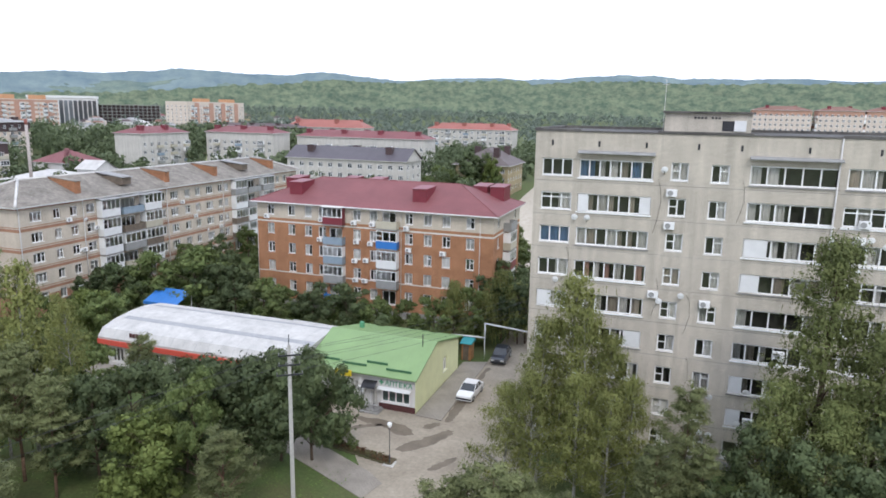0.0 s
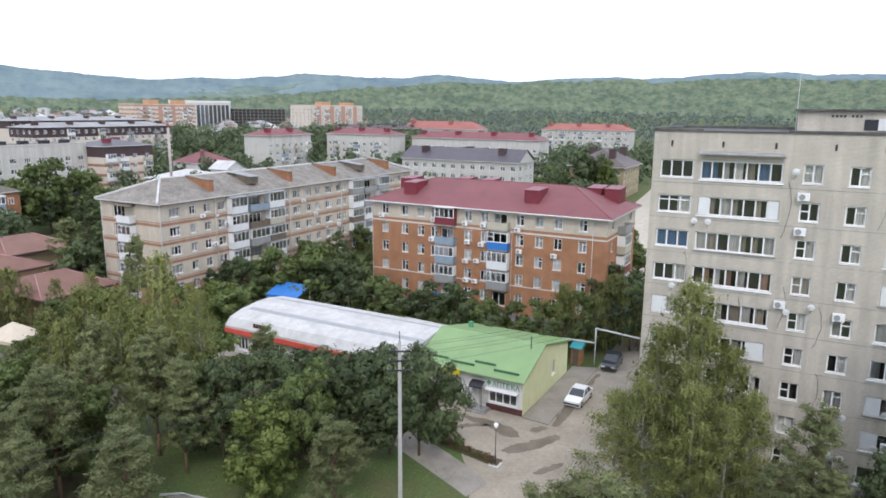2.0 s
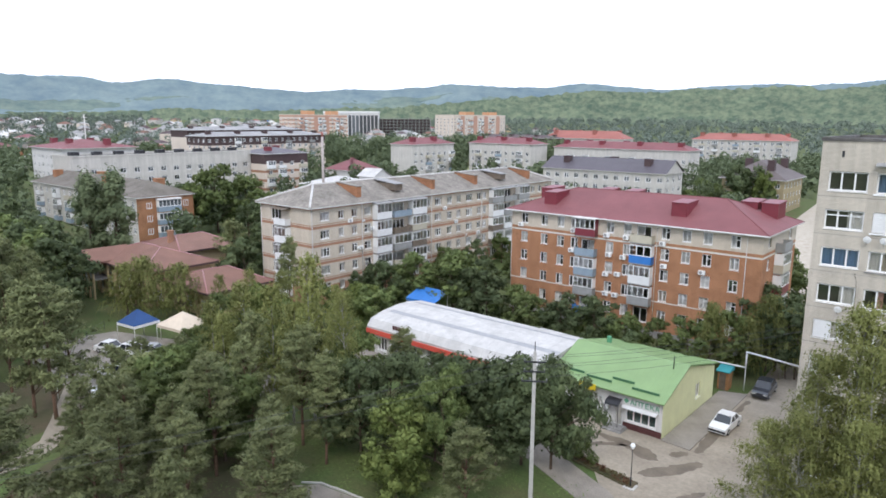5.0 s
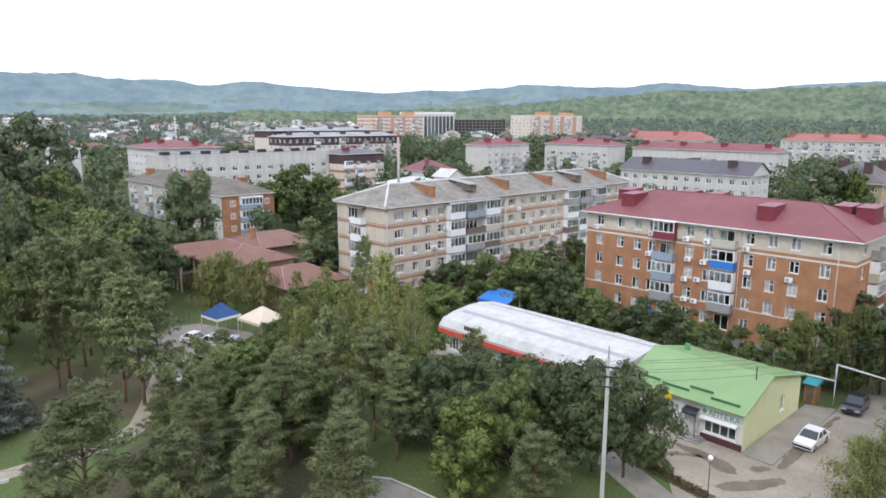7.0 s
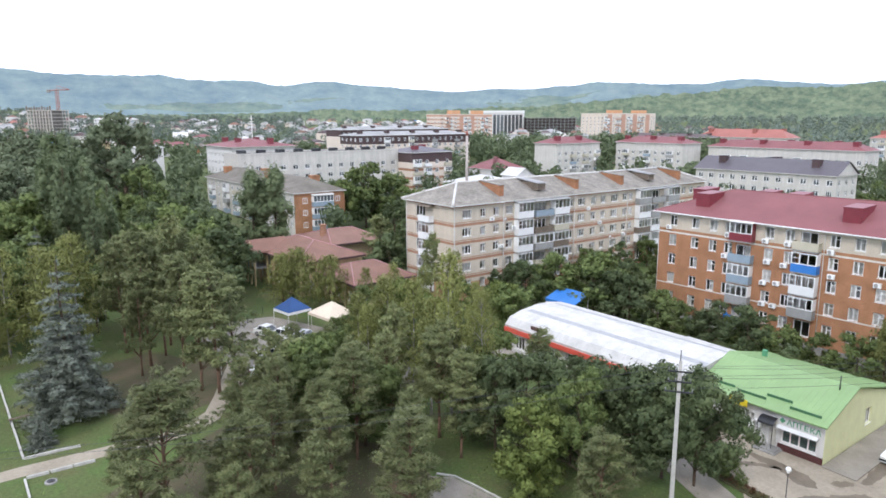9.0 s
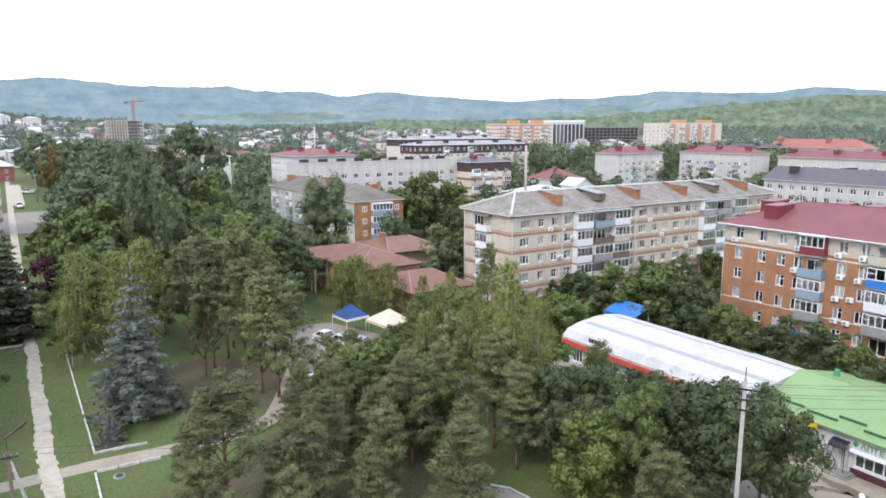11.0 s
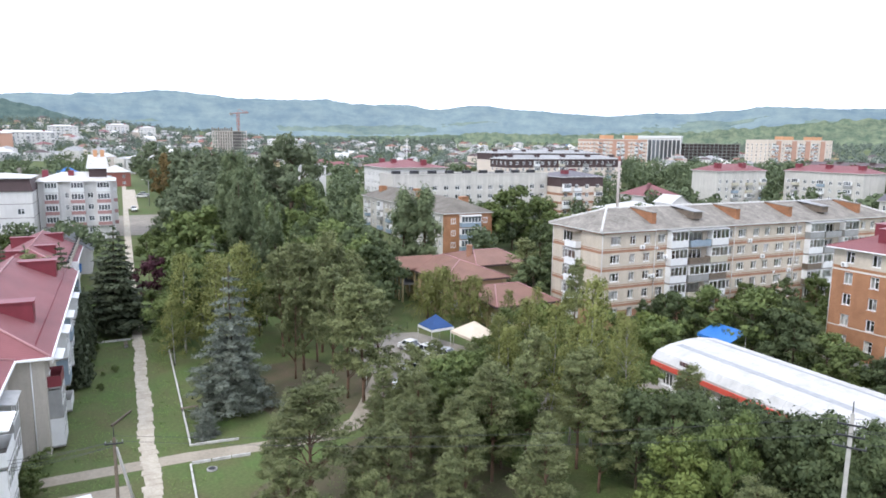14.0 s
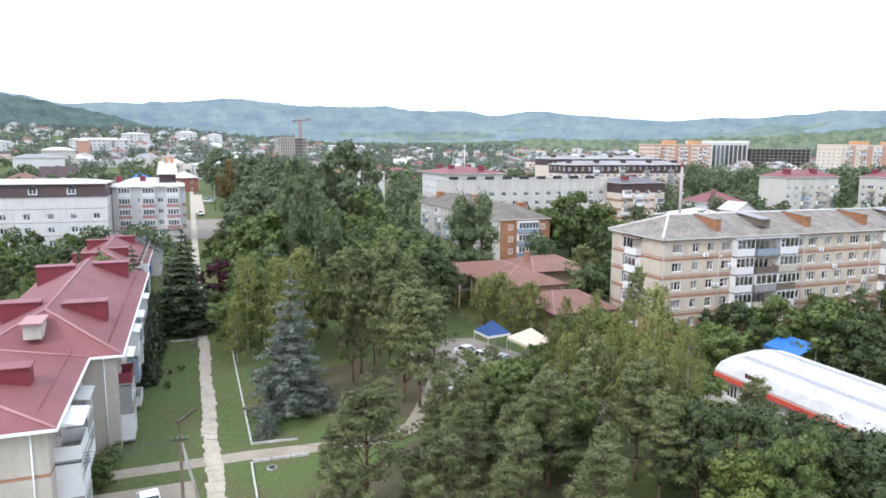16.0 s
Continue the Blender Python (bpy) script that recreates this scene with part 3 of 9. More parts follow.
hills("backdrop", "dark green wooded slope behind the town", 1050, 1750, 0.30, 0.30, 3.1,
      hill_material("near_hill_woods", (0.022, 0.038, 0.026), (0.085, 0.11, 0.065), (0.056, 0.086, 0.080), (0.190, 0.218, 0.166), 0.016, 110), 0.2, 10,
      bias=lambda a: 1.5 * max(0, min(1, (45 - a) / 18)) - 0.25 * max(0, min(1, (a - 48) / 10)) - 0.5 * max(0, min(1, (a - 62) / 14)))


SPUR = ((80, -1.5), (90, 0.2), (91.7, 0.83), (93.3, 1.45), (95.2, 2.03), (97.0, 2.35), (98.6, 2.62), (100.5, 3.02), (102.2, 3.26), (112, 4.0), (160, 4.0))


def spur(a):
    for (p, ep), (q, eq) in zip(SPUR, SPUR[1:]):
        if p <= a <= q:
            return ep + (eq - ep) * (a - p) / (q - p)
    return -1.5


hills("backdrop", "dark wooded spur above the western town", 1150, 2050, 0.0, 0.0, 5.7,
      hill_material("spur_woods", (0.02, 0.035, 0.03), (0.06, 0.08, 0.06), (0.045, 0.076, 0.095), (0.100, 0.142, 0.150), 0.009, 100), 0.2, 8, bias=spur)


# ---- roads and paths ----
def slab(name, label, cat, pts, z, mat, h=0.0, kind="structure"):
    """A flat paved area with an edge down into the ground."""
    bm = bmesh.new()
    top = [bm.verts.new((x, y, z)) for x, y in pts]
    bm.faces.new(top)
    low = [bm.verts.new((x, y, -0.3)) for x, y in pts]
    n = len(pts)
    for i in range(n):
        bm.faces.new((low[i], low[(i + 1) % n], top[(i + 1) % n], top[i]))
    ob = part(name, bm, mat, None)
    bpy.context.view_layer.update()
    return tagged(ob, label, cat, kind=kind)


def rect(x0, x1, y0, y1):
    return [(x0, y0), (x1, y0), (x1, y1), (x0, y1)]


slab("road", "worn pale asphalt driveway beside the green shop", "road",
     [(-21.2, 43.5), (-19.6, 40), (-13.5, 36), (-8, 36), (-9.5, 47), (-12.2, 56), (-13.6, 70), (-14, 100), (-20, 100), (-19.4, 72), (-19.3, 56), (-30.5, 56.3), (-31, 51), (-24, 47.2)], 0.03, M_ASPHALT)
slab("pavement", "grey paved footpath along the lawn", "pavement", [(-58, 60.0), (-58, 57.4), (-36, 48.2), (-20.4, 41.2), (-19.8, 43.6), (-21.4, 44.8), (-36, 51.4)], 0.05, M_PAVE)
slab("pavement", "grey concrete apron beside the yellow shop wall", "pavement", [(-21.9, 55.6), (-19.2, 55.4), (-19.3, 71.5), (-21.9, 70.5)], 0.12, M_PAVE)
for pts in ([(-27.8, 53.6), (-24.0, 53.7), (-21.4, 53.2), (-20.4, 52.0), (-21.6, 51.2), (-23.4, 52.3), (-25.6, 52.6)], [(-21.2, 48.6), (-19.9, 48.9), (-18.2, 51.0), (-17.2, 53.8), (-18.0, 54.2), (-19.2, 52.0), (-20.6, 50.4)],
            [(-19.1, 55.6), (-18.3, 55.2), (-18.1, 58.0), (-18.6, 64.5), (-18.4, 70.0), (-19.0, 70.2), (-19.2, 62)], [(-27.6, 49.6), (-27.2, 49.4), (-25.4, 51.6), (-23.6, 52.6), (-23.9, 52.9), (-26.0, 51.9)],
            [(-17.6, 46.6), (-16.4, 47.0), (-15.4, 49.6), (-16.2, 49.4)], [(-20.6, 53.6), (-19.6, 53.2), (-18.9, 54.6), (-19.4, 55.2)]):
    for _ in range(3):
        pts = [q for a, b in zip(pts, pts[1:] + pts[:1]) for q in ((a[0] * 0.75 + b[0] * 0.25, a[1] * 0.75 + b[1] * 0.25), (a[0] * 0.25 + b[0] * 0.75, a[1] * 0.25 + b[1] * 0.75))]
    pts = [(x + 0.3 * noise.noise((x * 2.3, y * 2.3, 2)), y + 0.3 * noise.noise((x * 2.3, y * 2.3, 9))) for x, y in pts]
    bm = bmesh.new()
    bm.faces.new([bm.verts.new((x, y, 0.036)) for x, y in pts])
    tagged(part("wet_patch", bm, M_WET, None), "dark damp patch on the driveway asphalt", "stain", kind="structure")
bm = bmesh.new()
rr = random.Random(8)
for i in range(100):
    xa = -134 + i * 0.99
    c = 0.7 + 0.08 * math.sin(i * 0.35)
    y0, y1 = c - 0.68 + rr.uniform(-0.12, 0.1), c + 0.68 + rr.uniform(-0.1, 0.12)
    v = box(bm, xa + 0.01, xa + 0.975, y0, y1, -0.1, 0.05 + rr.uniform(0, 0.015))
    for q in v:
        q.co.x += rr.uniform(-0.03, 0.03)
        q.co.y += rr.uniform(-0.1, 0.1)
tagged(part("footpath", bm, M_PATH, None), "long pale broken concrete slab path through the lawns", "footpath", kind="structure")
slab("road", "pale asphalt lane crossing the lawn path", "road", [(-59.9, -9), (-60.0, 4), (-59.6, 10), (-59.2, 16.6), (-61.0, 20.0), (-64.0, 22.0), (-70, 26.6), (-75, 28.2), (-75, 26), (-66.5, 21.4), (-63.2, 19.4), (-61.2, 16), (-61.5, 10), (-61.9, 4), (-61.6, -9)], 0.03, M_ASPHALT)
slab("pavement", "grey paved path in the park's corner", "pavement", [(-40.4, 29.4), (-39.0, 30.9), (-35.0, 31.5), (-30, 31.6), (-29, 28), (-36, 26.5)], 0.04, M_PAVE)
slab("road", "grey yard asphalt by the lawn", "road", rect(-57.6, -40, -9, -0.8), 0.025, M_ASPHALT)
slab("road", "asphalt car park among the trees", "road", [(-92, 30), (-86, 26), (-70, 26), (-56, 32), (-56, 52), (-72, 52), (-74, 44), (-90, 38)], 0.02, M_PAVE)
for lab, mt, y0, y1, xa, xb, up in (("pale lane running on from the footpath", M_PATH, -0.4, 1.15, -430, -134, 0.14), ("grey asphalt street beyond the footpath", M_PAVE, -3, 10.5, -234, -195, 0.1), ("sandy shoulder of the far street", M_PATH, 1.15, 4.4, -315, -250, 0.12)):
    bm = bmesh.new()
    xs = [xb - (xb - xa) * i / 24 for i in range(25)]
    for xm, xn in zip(xs, xs[1:]):
        quad(bm, (xn, y0, ground_z(xn, 0) + up), (xm, y0, ground_z(xm, 0) + up), (xm, y1, ground_z(xm, 0) + up), (xn, y1, ground_z(xn, 0) + up))
    bmesh.ops.remove_doubles(bm, verts=bm.verts, dist=0.01)
    tagged(part("road", bm, mt, None), lab, "road", kind="structure")


bm = bmesh.new()
way = [(-24, 104, 2.5), (-29, 130, 2.5), (-36, 162, 2.8), (-44, 200, 2.6), (-47.5, 245, 2.8), (-54, 290, 3)]
for (xa, ya, wa), (xb, yb, wb) in zip(way, way[1:]):
    za, zb = ground_z(xa, ya) + 0.1, ground_z(xb, yb) + 0.1
    quad(bm, (xa - wa, ya, za), (xa + wa, ya, za), (xb + wb, yb, zb), (xb - wb, yb, zb))
bmesh.ops.remove_doubles(bm, verts=bm.verts, dist=0.01)
tagged(part("road", bm, M_PATH, None), "pale sandy street behind the brick house", "road", kind="structure")


def kerb_run(pts, w=0.16, h=0.22):
    bm = bmesh.new()
    for (xa, ya), (xb, yb) in zip(pts, pts[1:]):
        n = max(1, round(math.hypot(xb - xa, yb - ya) / 1.6))
        a = math.atan2(yb - ya, xb - xa)
        for i in range(n):
            cx, cy = xa + (xb - xa) * (i + 0.5) / n, ya + (yb - ya) * (i + 0.5) / n
            vs = box(bm, -0.79, 0.79, -w / 2, w / 2, -0.2, h + rr.uniform(-0.03, 0.03))
            bmesh.ops.transform(bm, matrix=pose(cx, cy, 0, 0, 0, math.degrees(a) + rr.uniform(-1.2, 1.2)), verts=vs)
    return tagged(part("kerb", bm, M_KERB, None), "whitewashed concrete kerb stones round the lawn", "kerb", kind="structure")


kerb_run([(-96, 4.3), (-63.2, 4.25), (-62.9, 8.4)])
kerb_run([(-59.2, 3.9), (-46, 3.7)])
kerb_run([(-59.4, 4.0), (-59.2, 9.0)])
kerb_run([(-101.7, -6.9), (-101.9, -0.2)], 0.12, 0.3)
kerb_run([(-40.2, 30.2), (-39.0, 31.1), (-35.0, 31.7), (-31, 31.8)], 0.14, 0.12)
for x0, x1, y0, y1 in ((-57.5, -30, 5, 30), (-84, -64, 9, 26)):
    bm = bmesh.new()
    pts = []
    for i in range(28):
        a = i / 28 * math.tau
        k = 1 + 0.3 * noise.noise((math.cos(a) * 2 + x0, math.sin(a) * 2, 1))
        pts.append(((x0 + x1) / 2 + (x1 - x0) / 2 * k * math.cos(a), (y0 + y1) / 2 + (y1 - y0) / 2 * k * math.sin(a)))
    bm.faces.new([bm.verts.new((x, y, 0.012)) for x, y in pts])
    tagged(part("soil", bm, M_SOIL, None), "bare brown needle-covered soil under the pines", "soil", kind="structure")


# ---- grey nine-storey block ----
def tower_block():
    L, W, H = 42.0, 12.5, 26.7
    fz = [1.15 + 2.75 * k for k in range(9)]
    wins = []
    for k, z in enumerate(fz):
        wins += [(0.6, z, 2.5, 1.4, 3, 't' if k == 7 else '', 'b' if k in (6,) else None), (10.6, z, 1.3, 1.4, 2, 'h'), (13.5, z - 0.05, 1.3, 1.4, 2, 'r')]
        lab = {8: 'b', 7: 't', 6: 'w', 5: 'R'}.get(k, 'w')
        wins += [(3.6, z - 0.05, 5.7, 1.45, 7 if k != 4 else 6, '', lab), (16.2, z - 0.05, 5.9, 1.45, (5, 6, 7, 6, 5, 5, 6, 6, 5)[k], '', ('t' if k == 8 else 'w'))]
        wins += [(22.6, z, 3.6, 1.45, 4, 't' if k % 2 else ''), (27.6, z, 1.3, 1.4, 2, 'h'), (30.6, z, 1.3, 1.4, 2, 'r'), (33.4, z, 5.7, 1.45, 6, '')]
    ew = [(u, z, 1.3, 1.4, 2, 'r') for u in (2.2, 8.6) for z in fz]
    root = block("apartment_tower", "grey brick nine-storey apartment tower with glazed loggias", "apartment block", -11.5, 55.5, 0, L, W, H,
                 [M_TOWER], {'S': wins, 'E': [], 'W': ew, 'N': []})
    mf = side(L, W, 'S')
    bm = bmesh.new()
    for x0, x1 in ((-0.1, 3.6), (3.6, 9.4), (9.4, 16.2), (16.2, 22.0), (22.0, 42.1)):
        dz = 0.12 if (x0 in (3.6, 16.2)) else 0
        box(bm, x0, x1, -0.08, 0.35, H - 0.02, H + 0.2 - dz)
    box(bm, -0.12, 0.3, 0.35, W, H - 0.02, H + 0.25)
    box(bm, 0.3, L, W - 0.3, W + 0.1, H - 0.02, H + 0.25)
    part("parapet", bm, M_DARKCAP, root, "dark metal roof edge")
    bm = bmesh.new()
    quad(bm, (0.3, 0.35, H + 0.01), (L, 0.35, H + 0.01), (L, W - 0.3, H + 0.01), (0.3, W - 0.3, H + 0.01))
    part("roof", bm, M_BITUMEN, root)
    for u, w in ((3.5, 5.9), (16.1, 6.1)):
        bm = bmesh.new()
        box(bm, u, u + w, -0.55, 0, 25.0, 25.2, top=(25.08, 25.25))
        part("canopy", bm, M_GREYSHEET, root, "grey sheet canopy over a loggia")
    # string lines of the floors and proud loggia sills
    for k, z in enumerate(fz):
        for u, w in ((3.5, 5.9), (16.1, 6.1), (22.5, 3.8)):
            bm = bmesh.new()
            box(bm, u, u + w, -0.10, 0, z - 0.17, z - 0.06)
            part("loggia_sill", bm, M_PVC if (k + int(u)) % 3 else M_CONC, root)
    for u, k, w in ((3.65, 7, 0.75), (8.5, 7, 0.75), (16.3, 6, 1.6), (16.3, 5, 1.3), (16.3, 2, 0.9), (0.7, 4, 1.1), (7.9, 3, 1.3), (16.3, 1, 1.0), (33.5, 6, 1.4)):
        bm = bmesh.new()
        box(bm, u, u + w, 0.05, 0.125, fz[k] + 0.02, fz[k] + 1.36)
        part("infill_panel", bm, M_WHITESHEET, root, "white siding panel in a loggia")
    for u in (1.3, 5.0, 8.6, 12.4, 15.4, 19.9, 24.4):
        bm = bmesh.new()
        box(bm, u, u + 0.16, -0.015, 0.0, 25.55, 26.0)
        part("vent_slot", bm, M_DARKMETAL, root)
    for u in (22.0,):
        bm = bmesh.new()
        tube(bm, (u, -0.12, 0), (u, -0.12, H), 0.06)
        part("downpipe", bm, M_PALE, root)
    # floor joints in the brickwork, and loose cables
    for z in fz[1:]:
        bm = bmesh.new()
        box(bm, 0.02, L, -0.012, -0.002, z - 0.42, z - 0.385)
        part("floor_joint", bm, M_CONC, root)
    rc = random.Random(12)
    for u, z0, z1 in ((9.75, 19.0, 23.2), (10.1, 12.2, 15.4), (12.6, 11.0, 14.2), (2.9, 13.6, 17.4), (15.7, 20.2, 23.4), (12.9, 6.2, 9.2)):
        bm = bmesh.new()
        line = [Vector((u + rc.uniform(-0.05, 0.05) + 0.3 * math.sin(i * 0.6), -0.03, z1 + (z0 - z1) * i / 6)) for i in range(7)]
        rings = [[bm.verts.new(q + Vector(o)) for o in ((0.012, 0, 0), (0, -0.012, 0), (-0.012, 0, 0), (0, 0.012, 0))] for q in line]
        for ra, rb in zip(rings, rings[1:]):
            for i in range(4):
                bm.faces.new((ra[i], ra[(i + 1) % 4], rb[(i + 1) % 4], rb[i]))
        part("cable", bm, M_DARKMETAL, root, "loose dark cable down the wall")
    # lift house on the roof
    bm = bmesh.new()
    box(bm, 9.7, 16.4, 5.5, 11.0, H, 28.3)
    part("lift_house", bm, M_TOWER, root)
    bm = bmesh.new()
    box(bm, 9.5, 16.6, 5.2, 11.2, 28.3, 28.45)
    part("lift_house_roof", bm, M_DARKCAP, root)
    bm = bmesh.new()
    box(bm, 14.2, 15.1, 5.45, 5.5, H + 0.2, 27.7)
    part("hatch", bm, M_DARKMETAL, root)
    bm = bmesh.new()
    box(bm, 15.1, 16.0, 5.35, 5.46, H + 0.2, 27.75)
    part("hatch_door", bm, M_WHITESHEET, root, "open white hatch door")
    for i in range(7):
        bm = bmesh.new()
        x = 12.0 + i * 0.27 + (0.25 if i > 3 else 0)
        box(bm, x, x + 0.16, 5.46, 5.5, 27.85, 28.02)
        part("vent_slot", bm, M_DARKMETAL, root)
    bm = bmesh.new()
    tube(bm, (9.6, 5.6, H), (9.6, 5.6, 31.2), 0.035, 0.015)
    tube(bm, (9.3, 5.6, 30.6), (9.9, 5.6, 30.6), 0.015)
    part("antenna", bm, M_PALE, root)
    bm = bmesh.new()
    box(bm, -0.06, L, -0.08, 0, -0.3, 0.7)
    part("plinth", bm, M_CONC, root)
    return root, mf, fz


tower_block()


# ---- orange-brick five-storey block with the red roof ----
def red_block():
    L, W, H = 35.4, 14.3, 15.0
    zs = [2.4 + 2.72 * k for k in range(5)]
    zs = [z for z in zs]
    cols = [1.7, 5.1, 7.8, 10.0, 15.4, 17.9, 23.1, 25.8, 28.4, 31.7]
    wins = []
    for c in cols:
        for z in zs:
            wins.append((c, z - 0.1, 1.15, 1.5, 2, 'r'))
    bal_u = (11.2, 19.3)
    for u in bal_u:
        for z in zs:
            wins.append((u + 0.5, z - 0.6, 2.0, 1.95, 2, ''))
    ew = [(2.0, z, 1.1, 1.3, 2, 'r') for z in zs] + [(11.0, z, 1.1, 1.3, 2, 'r') for z in zs]
    root = block("apartment_house", "orange-brick five-storey house with cream top floor and red roof", "apartment block", -57.6, 83.2, 0, L, W, H,
                 [M_ORANGE, M_WHITEBAND, M_CREAMBRICK], {'S': wins, 'E': ew, 'W': ew, 'N': []},
                 [(4.85, 1), (5.0, 0), (12.15, 1), (12.38, 0), (12.75, 2)])
    bm = bmesh.new()
    hip_roof(bm, L, W, H + 0.1, 3.1, 0.7, hip=7.5)
    part("roof", bm, [M_REDROOF, M_PALE], root)
    bm = bmesh.new()
    z0, z1 = H + 0.1, H + 3.2
    ridge_caps(bm, [((-0.7, -0.7, z0), (6.8, W / 2, z1)), ((6.8, W / 2, z1), (L - 6.8, W / 2, z1)), ((L + 0.7, -0.7, z0), (L - 6.8, W / 2, z1)),
                    ((L + 0.7, W + 0.7, z0), (L - 6.8, W / 2, z1))], 0.07)
    part("ridge_cap", bm, M_REDROOF, root)
    for u, v in ((4.2, 2.0), (23.2, 2.0), (8.4, 9.8), (12.4, 10.2), (29.5, 9.3), (32.0, 9.3), (0.5, 7.0)):
        bm = bmesh.new()
        box(bm, u + 0.3, u + 2.3, v - 0.3, v + 3.2, H + 0.3, H + 2.75)
        box(bm, u + 0.22, u + 2.38, v - 0.4, v + 3.3, H + 2.75, H + 2.84, top=(H + 2.84, H + 3.0))
        part("roof_vent", bm, M_REDBOX, root, "boxed dark red metal roof vent")
    mf = side(L, W, 'S')
    styles = {11.2: [(M_BLUE, 0), (M_GREYSHEET, 4), (M_BLUEGREY, 4), (M_BLUEGREY, 0), (M_REDBOX, 4)],
              19.3: [(M_GREYSHEET, 0), (M_GREYSHEET, 4), (M_WHITESHEET, 4), (M_BLUE, 3), (M_BEIGESHEET, 0)]}
    for u in bal_u:
        for z, (mt, gl) in zip(zs, styles[u]):
            if z < 3 and u == 19.3:
                continue
            balcony(root, mf, u, z - 0.75, 3.0, 1.0, 1.0, mt, gl, 2.5, cover=M_PALE if gl and z > 12 else None, side_mat=mt if mt is M_REDBOX else None)
    me = side(L, W, 'E')
    for z, mt, gl in zip(zs, (M_GREYSHEET, M_GREYSHEET, M_REDBOX, M_BEIGESHEET, M_GREYSHEET), (0, 4, 4, 4, 0)):
        balcony(root, me, 5.0, z - 0.75, 3.4, 1.1, 1.0, mt, gl, 2.5)
    for u in (0.1, 10.9, 22.6, 33.6):
        bm = bmesh.new()
        tube(bm, (u, -0.1, 0.2), (u, -0.1, H - 0.1), 0.045)
        tube(bm, (u, -0.1, H - 0.1), (u, -0.6, H + 0.05), 0.045)
        part("downpipe", bm, M_PALE, root, "pale metal downpipe")
    bm = bmesh.new()
    box(bm, -0.75, L + 0.75, -0.82, -0.7, H - 0.02, H + 0.08)
    part("gutter", bm, M_PVC, root, "white eaves gutter")
    bm = bmesh.new()
    box(bm, -0.06, L + 0.06, -0.06, W + 0.06, -0.4, 1.0)
    part("plinth", bm, M_CONC, root)


red_block()


# ---- long five-storey block with brown bands and slate roof ----
M_FIREWALL = material("old_orange_brick", (0.36, 0.17, 0.09), 0.9, var=0.3, scale=0.8, brick=(0.26, 0.075, 0.012, 1.15, 0.82))


